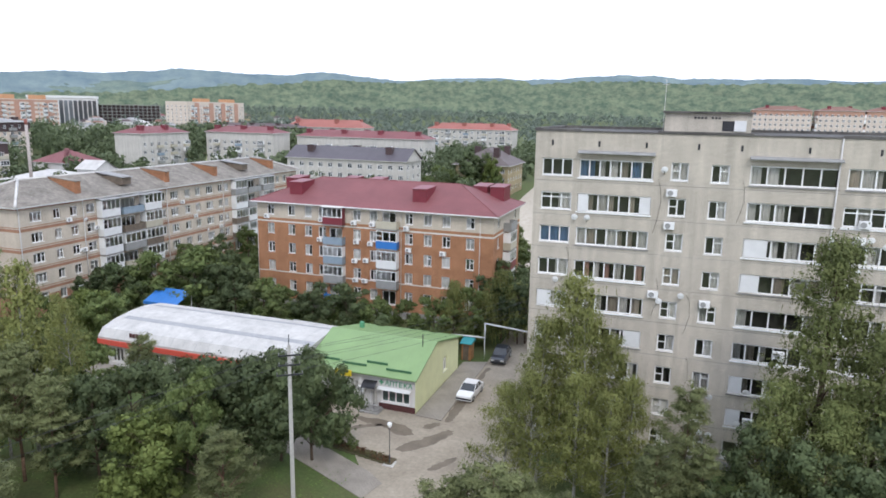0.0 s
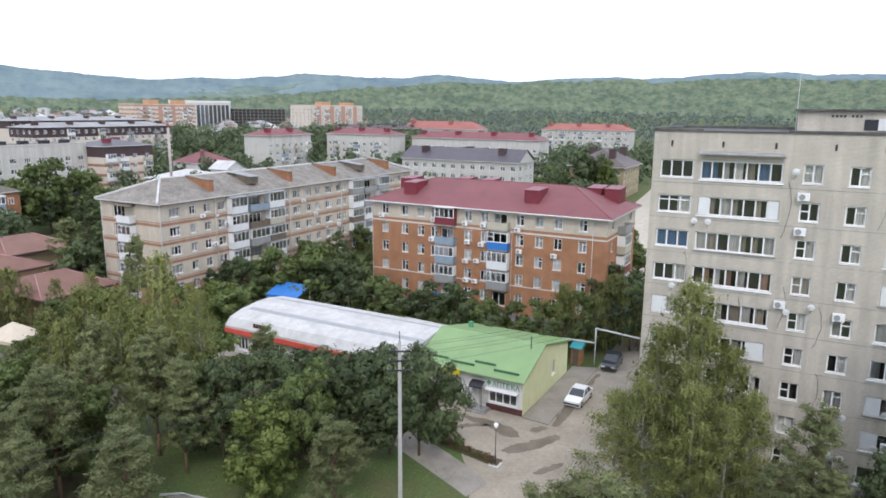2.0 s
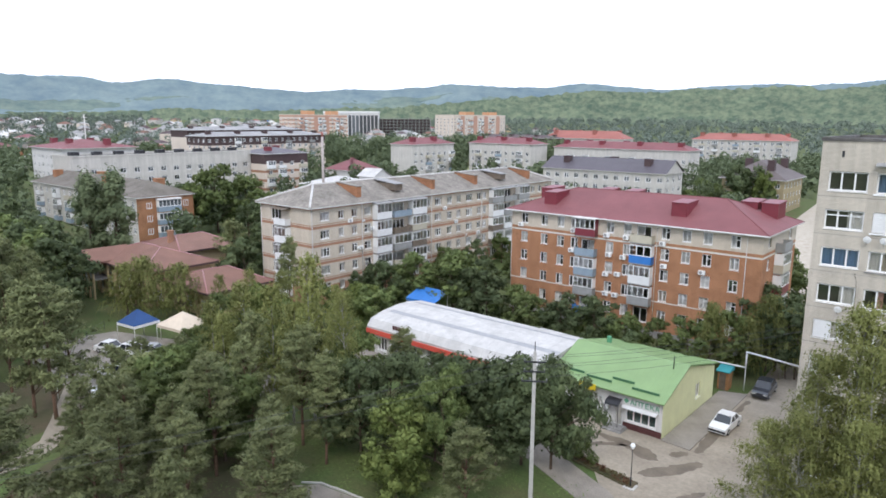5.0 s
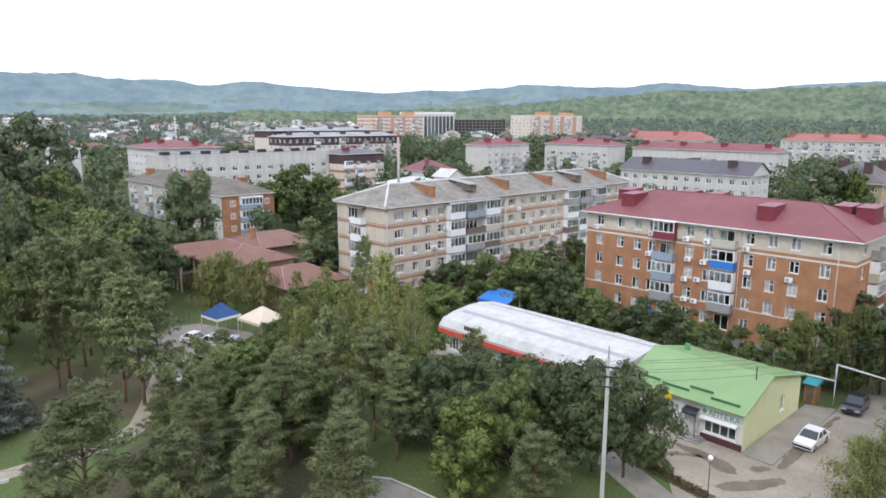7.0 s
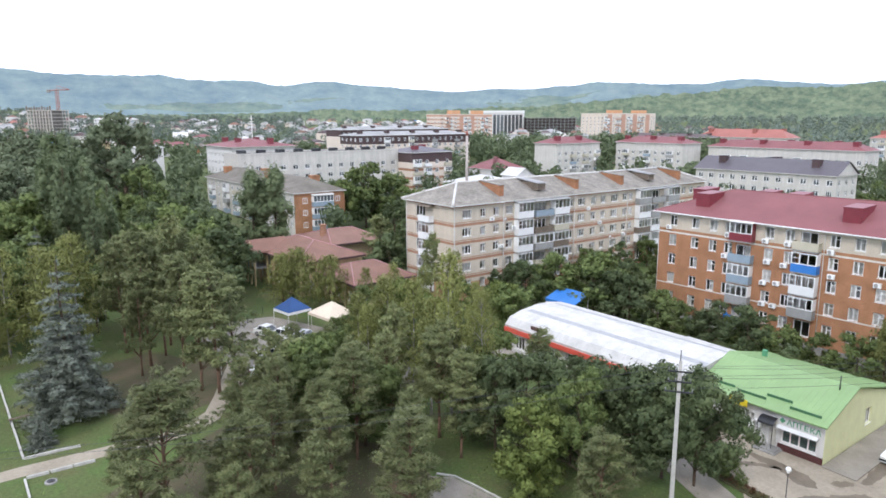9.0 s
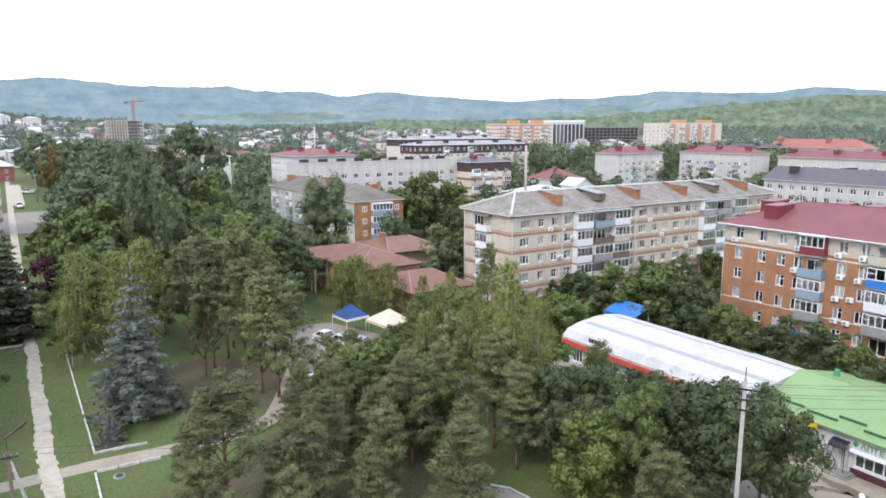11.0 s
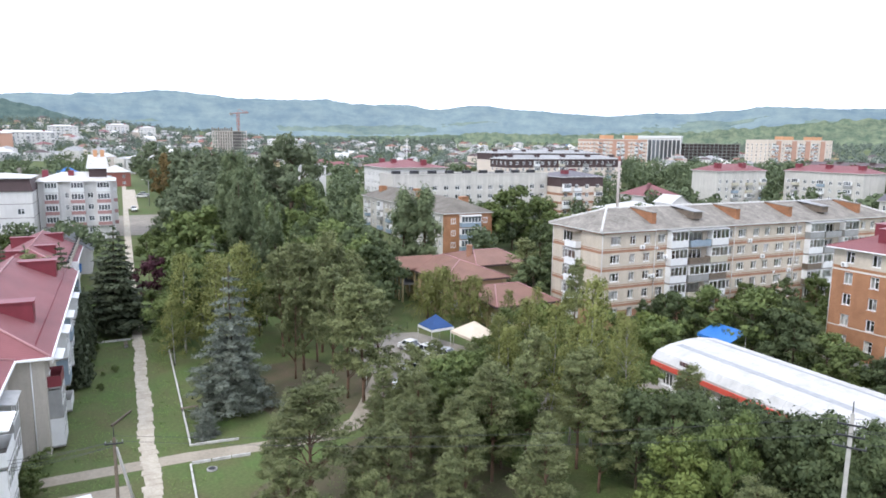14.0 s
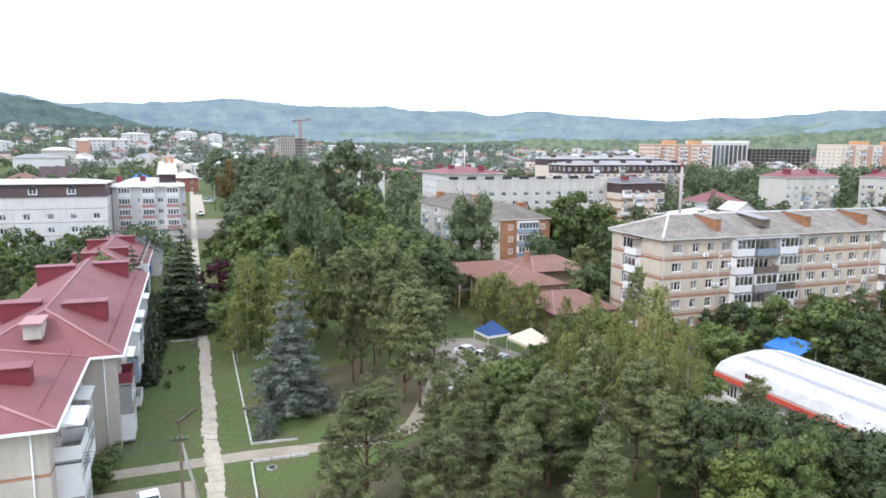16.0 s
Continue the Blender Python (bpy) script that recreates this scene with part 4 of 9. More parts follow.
def banded_block():
    L, W, H = 12.4, 67.0, 15.0
    zs = [1.85 + 2.76 * k for k in range(5)]
    ew = []
    plain = [(1.8, 1.8, 3), (5.4, 1.1, 2), (8.1, 1.2, 2), (27.9, 1.8, 3), (31.3, 1.4, 2), (34.0, 1.3, 2), (36.9, 1.9, 3), (40.2, 1.3, 2), (59.0, 1.3, 2), (61.6, 1.3, 2), (64.4, 1.3, 2)]
    for u, w, n in plain:
        ew += [(u, z, w, 1.35, n, 'r') for z in zs]
    ew += [(10.8, z, 1.5, 1.35, 2, 'h') for z in zs] + [(25.4, z, 1.3, 1.35, 2, 'h') for z in zs] + [(42.0, z, 1.2, 1.35, 2, 'h') for z in zs]
    bal = [(12.6, 3.4), (16.6, 4.2), (21.0, 3.6), (44.0, 3.6), (48.0, 4.2), (53.0, 3.8)]
    for u, w in bal:
        ew += [(u + 0.6, z - 0.6, w - 1.4, 1.95, 3, '') for z in zs]
    sw = [(2.6, z - 0.4, 2.6, 1.9, 3, '') for z in zs]
    bands = []
    for z in zs:
        bands += [(z - 1.12, 1), (z - 0.7, 0), (z - 0.58, 1), (z - 0.46, 0)] if z > 3 else []
    bands += [(H - 0.35, 1)]
    bands = sorted([(0, 1), (2.9, 0)] + bands)
    root = block("apartment_house", "long cream five-storey house with brown brick bands and grey slate roof", "apartment block", -92.2, 63.2, 0, L, W, H,
                 [M_CREAMBRICK, M_BROWNBAND, M_WHITEBAND], {'S': sw, 'E': ew, 'W': [], 'N': []}, bands)
    bm = bmesh.new()
    hip_roof(bm, L, W, H + 0.1, 2.7, 0.6, hip=6.2, axis='y')
    part("roof", bm, [M_SLATE, M_PALE], root)
    z0, z1 = H + 0.14, H + 2.84
    bm = bmesh.new()
    ridge_caps(bm, [((-0.6, -0.6, z0), (L / 2, 5.6, z1)), ((L + 0.6, -0.6, z0), (L / 2, 5.6, z1)), ((L / 2, 5.6, z1), (L / 2, W - 5.6, z1)), ((L + 0.6, W + 0.6, z0), (L / 2, W - 5.6, z1))], 0.19)
    part("ridge_cap", bm, M_PALE, root, "pale metal ridge caps")
    for v in (10.2, 28.1, 40.6, 58.8):
        bm = bmesh.new()
        # brick fire wall that rises through the slope
        vs = [bm.verts.new(p) for p in ((L / 2 + 0.1, v, H + 2.2), (L - 1.0, v, H + 0.2), (L - 1.0, v, H + 2.5), (L / 2 + 0.1, v, H + 2.95))]
        ws = [bm.verts.new((p.co.x, v + 0.9, p.co.z)) for p in vs]
        bm.faces.new(vs)
        bm.faces.new(ws[::-1])
        for i in range(4):
            bm.faces.new((vs[i], ws[i], ws[(i + 1) % 4], vs[(i + 1) % 4]))
        bmesh.ops.recalc_face_normals(bm, faces=bm.faces)
        part("fire_wall", bm, M_FIREWALL, root, "orange brick wall rising through the roof")
        bm = bmesh.new()
        box(bm, L / 2 - 0.1, L - 0.85, v - 0.1, v + 1.0, H + 2.9, H + 3.0)
        for q in bm.verts:
            q.co.z -= 0.45 * max(0, (q.co.x - L / 2)) / (L / 2 - 1)
        part("coping", bm, M_SLATE, root)
    for v in (18.8, 49.0):
        bm = bmesh.new()
        box(bm, L / 2 + 0.6, L - 1.0, v, v + 1.8, H + 1.2, H + 2.4)
        part("dormer", bm, M_WOOD, root, "dark wooden roof dormer")
        bm = bmesh.new()
        vs = [(L / 2 + 0.2, v - 0.2, H + 2.95), (L - 0.7, v - 0.2, H + 2.35), (L - 0.7, v + 2.0, H + 2.35), (L / 2 + 0.2, v + 2.0, H + 2.95)]
        quad(bm, *vs)
        quad(bm, *[(p[0], p[1], p[2] - 0.1) for p in vs[::-1]])
        for i in range(4):
            j = (i + 1) % 4
            quad(bm, (vs[i][0], vs[i][1], vs[i][2] - 0.1), (vs[j][0], vs[j][1], vs[j][2] - 0.1), vs[j], vs[i])
        part("dormer_roof", bm, M_GREYROOF, root)
    me = side(L, W, 'E')
    pal = [M_WHITESHEET, M_GREYSHEET, M_BLUEGREY, M_GREYSHEET, M_BEIGESHEET, M_WHITESHEET, M_PALE, M_GREYSHEET, M_WOOD]
    rb = random.Random(3)
    for i, (u, w) in enumerate(bal):
        for k, z in enumerate(zs):
            if k == 0:
                continue
            white = i == 0 or (i >= 4 and k in (1, 2)) or (i == 2 and k in (1, 4)) or (i == 3 and k == 3)
            mt = M_WHITESHEET if white else rb.choice(pal[1:])
            gl = 4 if white or rb.random() < 0.55 else 0
            balcony(root, me, u, z - 0.8, w, 1.1, 1.0, mt, gl, 2.6, cover=M_GREYSHEET if k == 4 else None)
    ms = side(L, W, 'S')
    for k, z in enumerate(zs):
        balcony(root, ms, 4.6, z - 0.85, 2.9, 1.0, 1.0, M_WHITESHEET, 0 if k == 4 else 3, 2.5, cover=M_WOOD if k == 4 else None)
    for u in (0.0, 10.2, 26.9, 41.5, 58.0):
        bm = bmesh.new()
        tube(bm, (L + 0.1, max(u, 0.15), 0), (L + 0.1, max(u, 0.15), H), 0.06)
        part("downpipe", bm, M_PALE, root)
    bm = bmesh.new()
    tube(bm, (0.1, -0.1, 0), (0.1, -0.1, H), 0.06)
    part("downpipe", bm, M_PALE, root)


banded_block()


# ---- green-roofed shop ----
def letter_mesh(ch, size, mat):
    """One letter of a sign, a few centimetres thick."""
    key = ("letter", ch, size)
    if key not in CACHE:
        cu = bpy.data.curves.new("letter", 'FONT')
        cu.body, cu.size, cu.extrude, cu.offset = ch, size, 0.02, 0.012
        ob = bpy.data.objects.new("letter", cu)
        me = bpy.data.meshes.new_from_object(ob)
        bpy.data.objects.remove(ob)
        bpy.data.curves.remove(cu)
        me.materials.clear()
        me.materials.append(mat)
        CACHE[key] = me
    return CACHE[key]


def green_shop():
    x0, x1, y0, y1 = -33.4, -22.0, 55.9, 68.8
    L, W = x1 - x0, y1 - y0
    root = thing("shop", "pale yellow shop with a light green metal roof", "shop", pose(x0, y0, 0))
    bm = bmesh.new()
    ms = side(L, W, 'S')
    holes = [(7.9, 0.75, 2.95, 1.35), (6.75, 0.1, 0.85, 2.1), (4.1, 0.7, 1.4, 1.8), (2.0, 0.7, 1.2, 1.7)]
    facade(bm, ms, L, -0.5, 3.5, holes, [(-1, 1), (0.0, 1)])
    facade(bm, side(L, W, 'E'), W, -0.5, 3.4, [(7.9, 1.3, 1.2, 1.5)], ())
    facade(bm, side(L, W, 'N'), L, -0.5, 3.4, [], ())
    facade(bm, side(L, W, 'W'), W, -0.5, 3.4, [], ())
    for x in (0, L):
        tri(bm, (x, 0, 3.4), (x, W, 3.4), (x, 5.2, 5.4), 0)
    part("wall", bm, [M_YELLOW, M_WHITEWALL] + [M_YELLOW] * 7 + [M_ROOM], root)
    add_window(root, ms, 7.9, 0.75, 2.95, 1.35, 4, curtain='')
    add_window(root, ms, 4.1, 0.7, 1.4, 1.8, 3, curtain='w')
    add_window(root, ms, 2.0, 0.7, 1.2, 1.7, 2, curtain='l')
    d = add_window(root, ms, 6.75, 0.1, 0.85, 2.1, 1, curtain='w')
    d.name = "door"
    d["label"] = "white glazed shop door"
    add_window(root, side(L, W, 'E'), 7.9, 1.3, 1.2, 1.5, 2)
    bm = bmesh.new()
    a, b, r = -0.55, W + 0.35, 5.2
    ze, zr, zb = 3.55, 5.6, 3.7
    for (ya, za, yb, zb2) in ((a, ze, r, zr), (r, zr, b, zb)):
        quad(bm, (-0.1, ya, za), (L + 0.3, ya, za), (L + 0.3, yb, zb2), (-0.1, yb, zb2))
        quad(bm, (-0.1, yb, zb2 - 0.12), (L + 0.3, yb, zb2 - 0.12), (L + 0.3, ya, za - 0.12), (-0.1, ya, za - 0.12))
        for x in (-0.1, L + 0.3):
            quad(bm, (x, ya, za - 0.12), (x, yb, zb2 - 0.12), (x, yb, zb2), (x, ya, za))
    quad(bm, (-0.1, a, ze - 0.12), (L + 0.3, a, ze - 0.12), (L + 0.3, a, ze), (-0.1, a, ze))
    part("roof", bm, [M_GREENROOF], root)
    n = 24
    for i in range(n + 1):
        x = -0.1 + (L + 0.4) * i / n
        bm = bmesh.new()
        vs = box(bm, x - 0.012, x + 0.012, a, r, 0, 0.014)
        for v in vs:
            v.co.z += ze + (zr - ze) * (v.co.y - a) / (r - a)
        vs = box(bm, x - 0.012, x + 0.012, r, b, 0, 0.014)
        for v in vs:
            v.co.z += zr + (zb - zr) * (v.co.y - r) / (b - r)
        part("seam", bm, M_GREENROOF, root)
    for u, w, y in ((3.6, 2.6, 0.35), (6.0, 2.2, 0.9), (8.3, 2.6, 0.25), (1.6, 1.6, 0.6)):
        bm = bmesh.new()
        box(bm, u, u + w, y, y + 0.05, 3.75 + y * 0.3, 3.98 + y * 0.36)
        part("snow_guard", bm, M_DARKGREEN, root)
    bm = bmesh.new()
    box(bm, 7.6, 11.2, -0.12, -0.004, 2.25, 3.35)
    part("sign_board", bm, M_WHITEWALL, root, "white shop sign board with green letters")
    bm = bmesh.new()
    box(bm, 7.78, 8.22, -0.165, -0.124, 2.7, 2.88)
    box(bm, 7.91, 8.09, -0.17, -0.124, 2.56, 3.02)
    part("sign_cross", bm, M_GREENTRIM, root, "green cross on the sign")
    for i, ch in enumerate("\u0410\u041f\u0422\u0415\u041a\u0410"):
        put("sign_letter", letter_mesh(ch, 0.66, M_GREENTRIM), root, pose(8.36 + i * 0.47, -0.125, 2.52, 90), "green sign letter")
    bm = bmesh.new()
    box(bm, 7.7, L + 0.02, -0.06, -0.002, -0.3, 0.62)
    part("plinth", bm, M_MAROON, root, "dark red tiled plinth")
    bm = bmesh.new()
    box(bm, 7.7, 11.0, -0.55, -0.13, 2.12, 2.3, top=(2.2, 2.34))
    part("shutter_box", bm, M_WHITESHEET, root, "white roller box over the window")
    bm = bmesh.new()
    quad(bm, (7.92, 0.4, 0.77), (10.8, 0.4, 0.77), (10.8, 0.4, 2.08), (7.92, 0.4, 2.08))
    part("blind", bm, M_TEALBLIND, root, "dark teal film behind the window")
    bm = bmesh.new()
    box(bm, 6.2, 8.2, -1.5, -0.06, -0.2, 0.12)
    box(bm, 6.35, 8.05, -1.2, -0.06, 0.12, 0.24)
    part("doorstep", bm, M_CONC, root)
    bm = bmesh.new()
    for i in range(7):
        a0, a1 = math.pi * i / 14, math.pi * (i + 1) / 14
        quad(bm, (6.2, -0.9 * math.sin(a0), 2.25 + 0.5 * math.cos(a0)), (7.6, -0.9 * math.sin(a0), 2.25 + 0.5 * math.cos(a0)),
             (7.6, -0.9 * math.sin(a1), 2.25 + 0.5 * math.cos(a1)), (6.2, -0.9 * math.sin(a1), 2.25 + 0.5 * math.cos(a1)))
    part("door_canopy", bm, M_DARKMETAL, root, "dark curved canopy over the door")
    for i in range(2):
        bm = bmesh.new()
        tube(bm, (6.25 + 1.3 * i, -0.86, 0), (6.25 + 1.3 * i, -0.86, 2.3), 0.03)
        part("canopy_post", bm, M_DARKMETAL, root)
    # rooftop boards over the eave
    for u, w, h, mt in ((0.2, 1.5, 0.6, M_YSIGN), (1.9, 1.3, 0.5, M_WHITEWALL), (3.4, 1.7, 0.6, M_YSIGN)):
        bm = bmesh.new()
        box(bm, u, u + w, -0.75, -0.62, 3.1, 3.1 + h)
        part("eave_board", bm, mt, root, "yellow shop board on the eave")
    bm = bmesh.new()
    tube(bm, (10.5, 4.2, 5.2), (10.5, 4.2, 6.5), 0.05)
    part("flue", bm, M_DARKMETAL, root)
    bm = bmesh.new()
    box(bm, 1.6, 2.0, 8.2, 8.6, 4.6, 5.5)
    part("chimney", bm, M_GREENTRIM, root)


green_shop()


# ---- long white-roofed store ----
def white_store():
    x0, x1, y0, y1 = -57.9, -33.6, 55.0, 66.5
    L, W = x1 - x0, y1 - y0
    root = thing("store", "long low store with a white vaulted roof and red fascia", "store", pose(x0, y0, 0))
    bm = bmesh.new()
    ms = side(L, W, 'S')
    holes = [(2.6, 0.1, 1.0, 2.2), (0.5, 0.6, 1.6, 1.6), (5.2, 0.6, 2.4, 1.6), (8.8, 0.1, 1.1, 2.2), (10.6, 0.6, 2.6, 1.6), (14.2, 0.6, 2.6, 1.6), (18.4, 0.6, 2.6, 1.6), (22.2, 0.6, 2.4, 1.6)]
    facade(bm, ms, L, -0.5, 3.4, holes)
    for d in 'ENW':
        facade(bm, side(L, W, d), L if d == 'N' else W, -0.5, 3.4, [])
    part("wall", bm, [M_WHITEWALL] * 9 + [M_ROOM], root)
    for h in holes:
        o = add_window(root, ms, *h, 1 if h[2] < 1.2 else 3, curtain='')
        if h[2] < 1.2:
            o.name = "door"
    bm = bmesh.new()
    prof = [(-0.7, 3.0), (-0.72, 3.55), (0.0, 4.35), (2.0, 4.85), (4.6, 5.12), (6.6, 5.1), (9.0, 4.7), (11.0, 4.0), (12.0, 3.2)]
    for (ya, za), (yb, zb) in zip(prof, prof[1:]):
        quad(bm, (-0.5, ya, za), (L, ya, za), (L, yb, zb), (-0.5, yb, zb), 0)
    f = bm.faces.new([bm.verts.new((-0.5, y, z)) for y, z in prof[::-1]])
    f = bm.faces.new([bm.verts.new((L, y, z)) for y, z in prof])
    part("roof", bm, [M_WHITEROOF], root, "white vaulted roof sheeting")
    for (ya, za), (yb, zb) in ((prof[3], prof[4]), (prof[5], prof[6])):
        bm = bmesh.new()
        for i in range(1):
            k0, k1 = 0.02, 0.34
            p = [(ya + (yb - ya) * k, za + (zb - za) * k + 0.012) for k in (k0, k1)]
            quad(bm, (0.4, p[0][0], p[0][1]), (L - 0.05, p[0][0], p[0][1]), (L - 0.05, p[1][0], p[1][1]), (0.4, p[1][0], p[1][1]))
        part("roof_seam", bm, M_GREYSTRIP, root, "grey seam strip along the white roof")
    n = 16
    for i in range(1, n):
        bm = bmesh.new()
        x = L * i / n
        for (ya, za), (yb, zb) in zip(prof[1:], prof[2:]):
            quad(bm, (x - 0.012, ya, za + 0.006), (x + 0.012, ya, za + 0.006), (x + 0.012, yb, zb + 0.006), (x - 0.012, yb, zb + 0.006))
        part("sheet_lap", bm, M_GREYSTRIP, root)
    bm = bmesh.new()
    box(bm, -0.5, L, -0.86, -0.73, 2.75, 3.3)
    part("fascia", bm, M_REDTRIM, root, "red fascia band")
    bm = bmesh.new()
    for i in range(5):
        bm = bmesh.new()
        box(bm, 3.7 + i * 0.42, 4.02 + i * 0.42, -0.58, -0.52, 3.86, 4.34)
        part("sign_letter", bm, M_MAROON, root, "dark sign letter on the roof front")
    bm = bmesh.new()
    box(bm, -1.2, 4.8, -2.6, -0.05, -0.2, 0.16)
    part("doorstep", bm, M_PAVE, root)


white_store()


def canopy_thing(name, label, cat, x, y, w, d, h, mat, tilt=0.35, posts=True):
    """A sheet roof on four posts."""
    root = thing(name, label, cat, pose(x, y, 0))
    bm = bmesh.new()
    box(bm, 0, w, 0, d, h - 0.06, h, top=(h, h + tilt))
    for v in bm.verts:
        if v.co.z < h - 0.01 and v.co.y > d / 2:
            v.co.z += tilt
    part("roof", bm, mat, root)
    bm = bmesh.new()
    box(bm, 0, w, -0.05, 0.0, h - 0.35, h + 0.02)
    part("front_edge", bm, mat, root)
    for px in (0.1, w - 0.1):
        for py in (0.1, d - 0.1):
            bm = bmesh.new()
            tube(bm, (px, py, -0.1), (px, py, h + (tilt - 0.08 if py > 1 else -0.03)), 0.05)
            part("post", bm, M_PALE, root)
    return root


canopy_thing("shelter", "blue sheet-metal shelter behind the store", "shelter", -63.9, 66.9, 5.2, 3.0, 3.6, M_BLUE, 1.1)


# ---- houses farther off ----
def flats(name, label, x, y, L, W, H, wall, roof=None, rise=2.8, roof_axis='x', gable=False, z=None, rz=0, faces="SE", pitch=3.1, w=1.4, storey=2.8,
          bands=(), mats=(), vents=0, balconies=(), hip=None, bal_mats=None, cat="apartment block", group="houses of the town", seed=1, vent_mat=None, over=0.5, sill=1.5):
    """A block of flats seen from afar, with its windows, balconies, roof and roof vents."""
    z = ground_z(x + L / 2, y + W / 2) - 0.1 if z is None else z
    n = int((H - 0.8) / storey)
    zs = [sill + storey * k for k in range(n)]
    rg = random.Random(seed)
    fronts, places = {}, []
    for d in faces:
        ll = L if d in 'SN' else W
        k = max(1, int((ll - 1.6) / pitch))
        gap = ll / k
        cols = [gap * (i + 0.5) - w / 2 for i in range(k)]
        bal = [i for i in range(k) if i in balconies] if d == faces[-1] or len(faces) == 1 else []
        fronts[d] = [(c, s, w, 1.4, 2 if rg.random() < 0.8 else 3, 'r') for i, c in enumerate(cols) for s in zs if i not in bal]
        for i in bal:
            fronts[d] += [(cols[i], s - 0.6, w, 2.0, 2, '') for s in zs]
            places += [(d, cols[i] - 0.7, s - 0.7) for s in zs]
    root = block(name, label, cat, 0, 0, 0, L, W, H, [wall, *mats], fronts, bands, far=True, group=group)
    root.matrix_basis = pose(x, y, z, 0, 0, rz)
    pal = bal_mats or [M_WHITESHEET, M_GREYSHEET, M_BLUEGREY, M_BEIGESHEET]
    for d, u, s in places:
        balcony(root, side(L, W, d), u, s, w + 1.4, 1.0, 1.0, rg.choice(pal), 3 if rg.random() < 0.6 else 0, 2.5, far=True)
    if roof:
        bm = bmesh.new()
        hip_roof(bm, L, W, H + 0.05, rise, over, hip, roof_axis, gable)
        part("roof", bm, [roof, wall if gable else M_PALE], root)
        for i in range(vents):
            bm = bmesh.new()
            if roof_axis == 'x':
                u, v = L * (i + 0.5) / vents - 1, (W * 0.22 if i % 2 == 0 else W * 0.62)
            else:
                u, v = (L * 0.68 if i % 2 == 0 else L * 0.2), W * (i + 0.5) / vents - 1
            box(bm, u, u + 1.9, v, v + 1.9, H + 0.5, H + rise + 0.2)
            box(bm, u - 0.12, u + 2.02, v - 0.12, v + 2.02, H + rise + 0.2, H + rise + 0.34)
            part("roof_vent", bm, vent_mat or M_REDBOX, root)
    else:
        bm = bmesh.new()
        for x0, x1, y0, y1 in ((-0.1, L + 0.1, -0.1, 0.3), (-0.1, L + 0.1, W - 0.3, W + 0.1), (-0.1, 0.3, 0.3, W - 0.3), (L - 0.3, L + 0.1, 0.3, W - 0.3)):
            box(bm, x0, x1, y0, y1, H - 0.01, H + 0.45)
        part("parapet", bm, wall, root)
        bm = bmesh.new()
        quad(bm, (0.3, 0.3, H + 0.02), (L - 0.3, 0.3, H + 0.02), (L - 0.3, W - 0.3, H + 0.02), (0.3, W - 0.3, H + 0.02))
        part("roof", bm, M_BITUMEN, root)
        for i in range(vents):
            bm = bmesh.new()
            if L > W:
                box(bm, L * (i + 0.5) / vents - 1.2, L * (i + 0.5) / vents + 1.2, W * 0.4, W * 0.55, H, H + 1.2)
            else:
                box(bm, L * 0.45, L * 0.6, W * (i + 0.5) / vents - 1.2, W * (i + 0.5) / vents + 1.2, H, H + 1.2)
            part("roof_vent", bm, vent_mat or M_DARKMETAL, root)
    return root


flats("apartment_house", "pale grey four-storey house with a dark violet metal roof", -113, 179.5, 38.6, 12, 12.4, M_LIGHTWALL, M_PURPLEROOF, 3.4,
      gable=True, vents=3, balconies=(3, 4, 6, 7), seed=11, vent_mat=M_DARKROOF, pitch=2.9, w=1.55)
flats("apartment_house", "long cream house with red metal roof and vents", -150, 246, 56, 11.5, 14.5, M_LIGHTWALL, M_REDROOF, 2.6, vents=7, balconies=(2, 4, 7, 10, 12, 15), faces="ES", seed=12)
flats("apartment_house", "cream brick house with plain end wall and red roof", -195.5, 196.3, 12, 25, 14.5, M_LIGHTWALL, M_REDROOFY, 2.4, 'y', vents=4, balconies=(2, 4, 6), faces="E", seed=13)
flats("apartment_house", "cream brick house with balconies and red roof", -186, 235, 31.7, 12.4, 14.5, M_LIGHTWALL, M_REDROOF, 2.4, vents=5, balconies=(1, 4, 7), faces="S", seed=14)
flats("apartment_house", "long pale panel house with a flat roof", -204, 73.5, 12, 55, 14.6, M_LIGHTWALL, None, vents=9, faces="E", seed=15, pitch=3.6, w=1.7)
flats("hotel", "white hotel with a low red roof", -262, 88, 26, 24, 13.6, M_WHITEWALL, M_REDROOF, 2.6, vents=4, faces="SE", seed=16, cat="hotel", over=1.0)
flats("apartment_house", "ochre house with a dark sheet-clad top floor and pale roof", -270, 150, 15, 62, 15.2, M_CREAM, M_GREYROOF, 1.6, 'y', vents=9, faces="SE", mats=[M_DARKROOF],
      bands=[(11.4, 1)], balconies=(4, 8, 12, 16), seed=17, vent_mat=M_DARKROOF)
flats("apartment_house", "brown and cream house with grey mansard roof", -200, 128.6, 15.5, 17, 13.8, M_CREAM, M_PURPLEROOF, 1.8, 'y', vents=2, faces="E", mats=[M_BROWNBAND, M_DARKROOF],
      bands=[(2.2, 1), (3.0, 0), (5, 1), (5.8, 0), (7.8, 1), (8.6, 0), (10.6, 2)], balconies=(0, 1, 3), seed=18, bal_mats=[M_WHITESHEET, M_BEIGESHEET])
flats("apartment_house", "pale house with dark sheet roof edges", -330, 175, 16, 70, 15.5, M_CREAM, M_GREYROOF, 1.6, 'y', vents=8, faces="E", mats=[M_DARKROOF], bands=[(12.0, 1)], seed=19, vent_mat=M_DARKROOF)
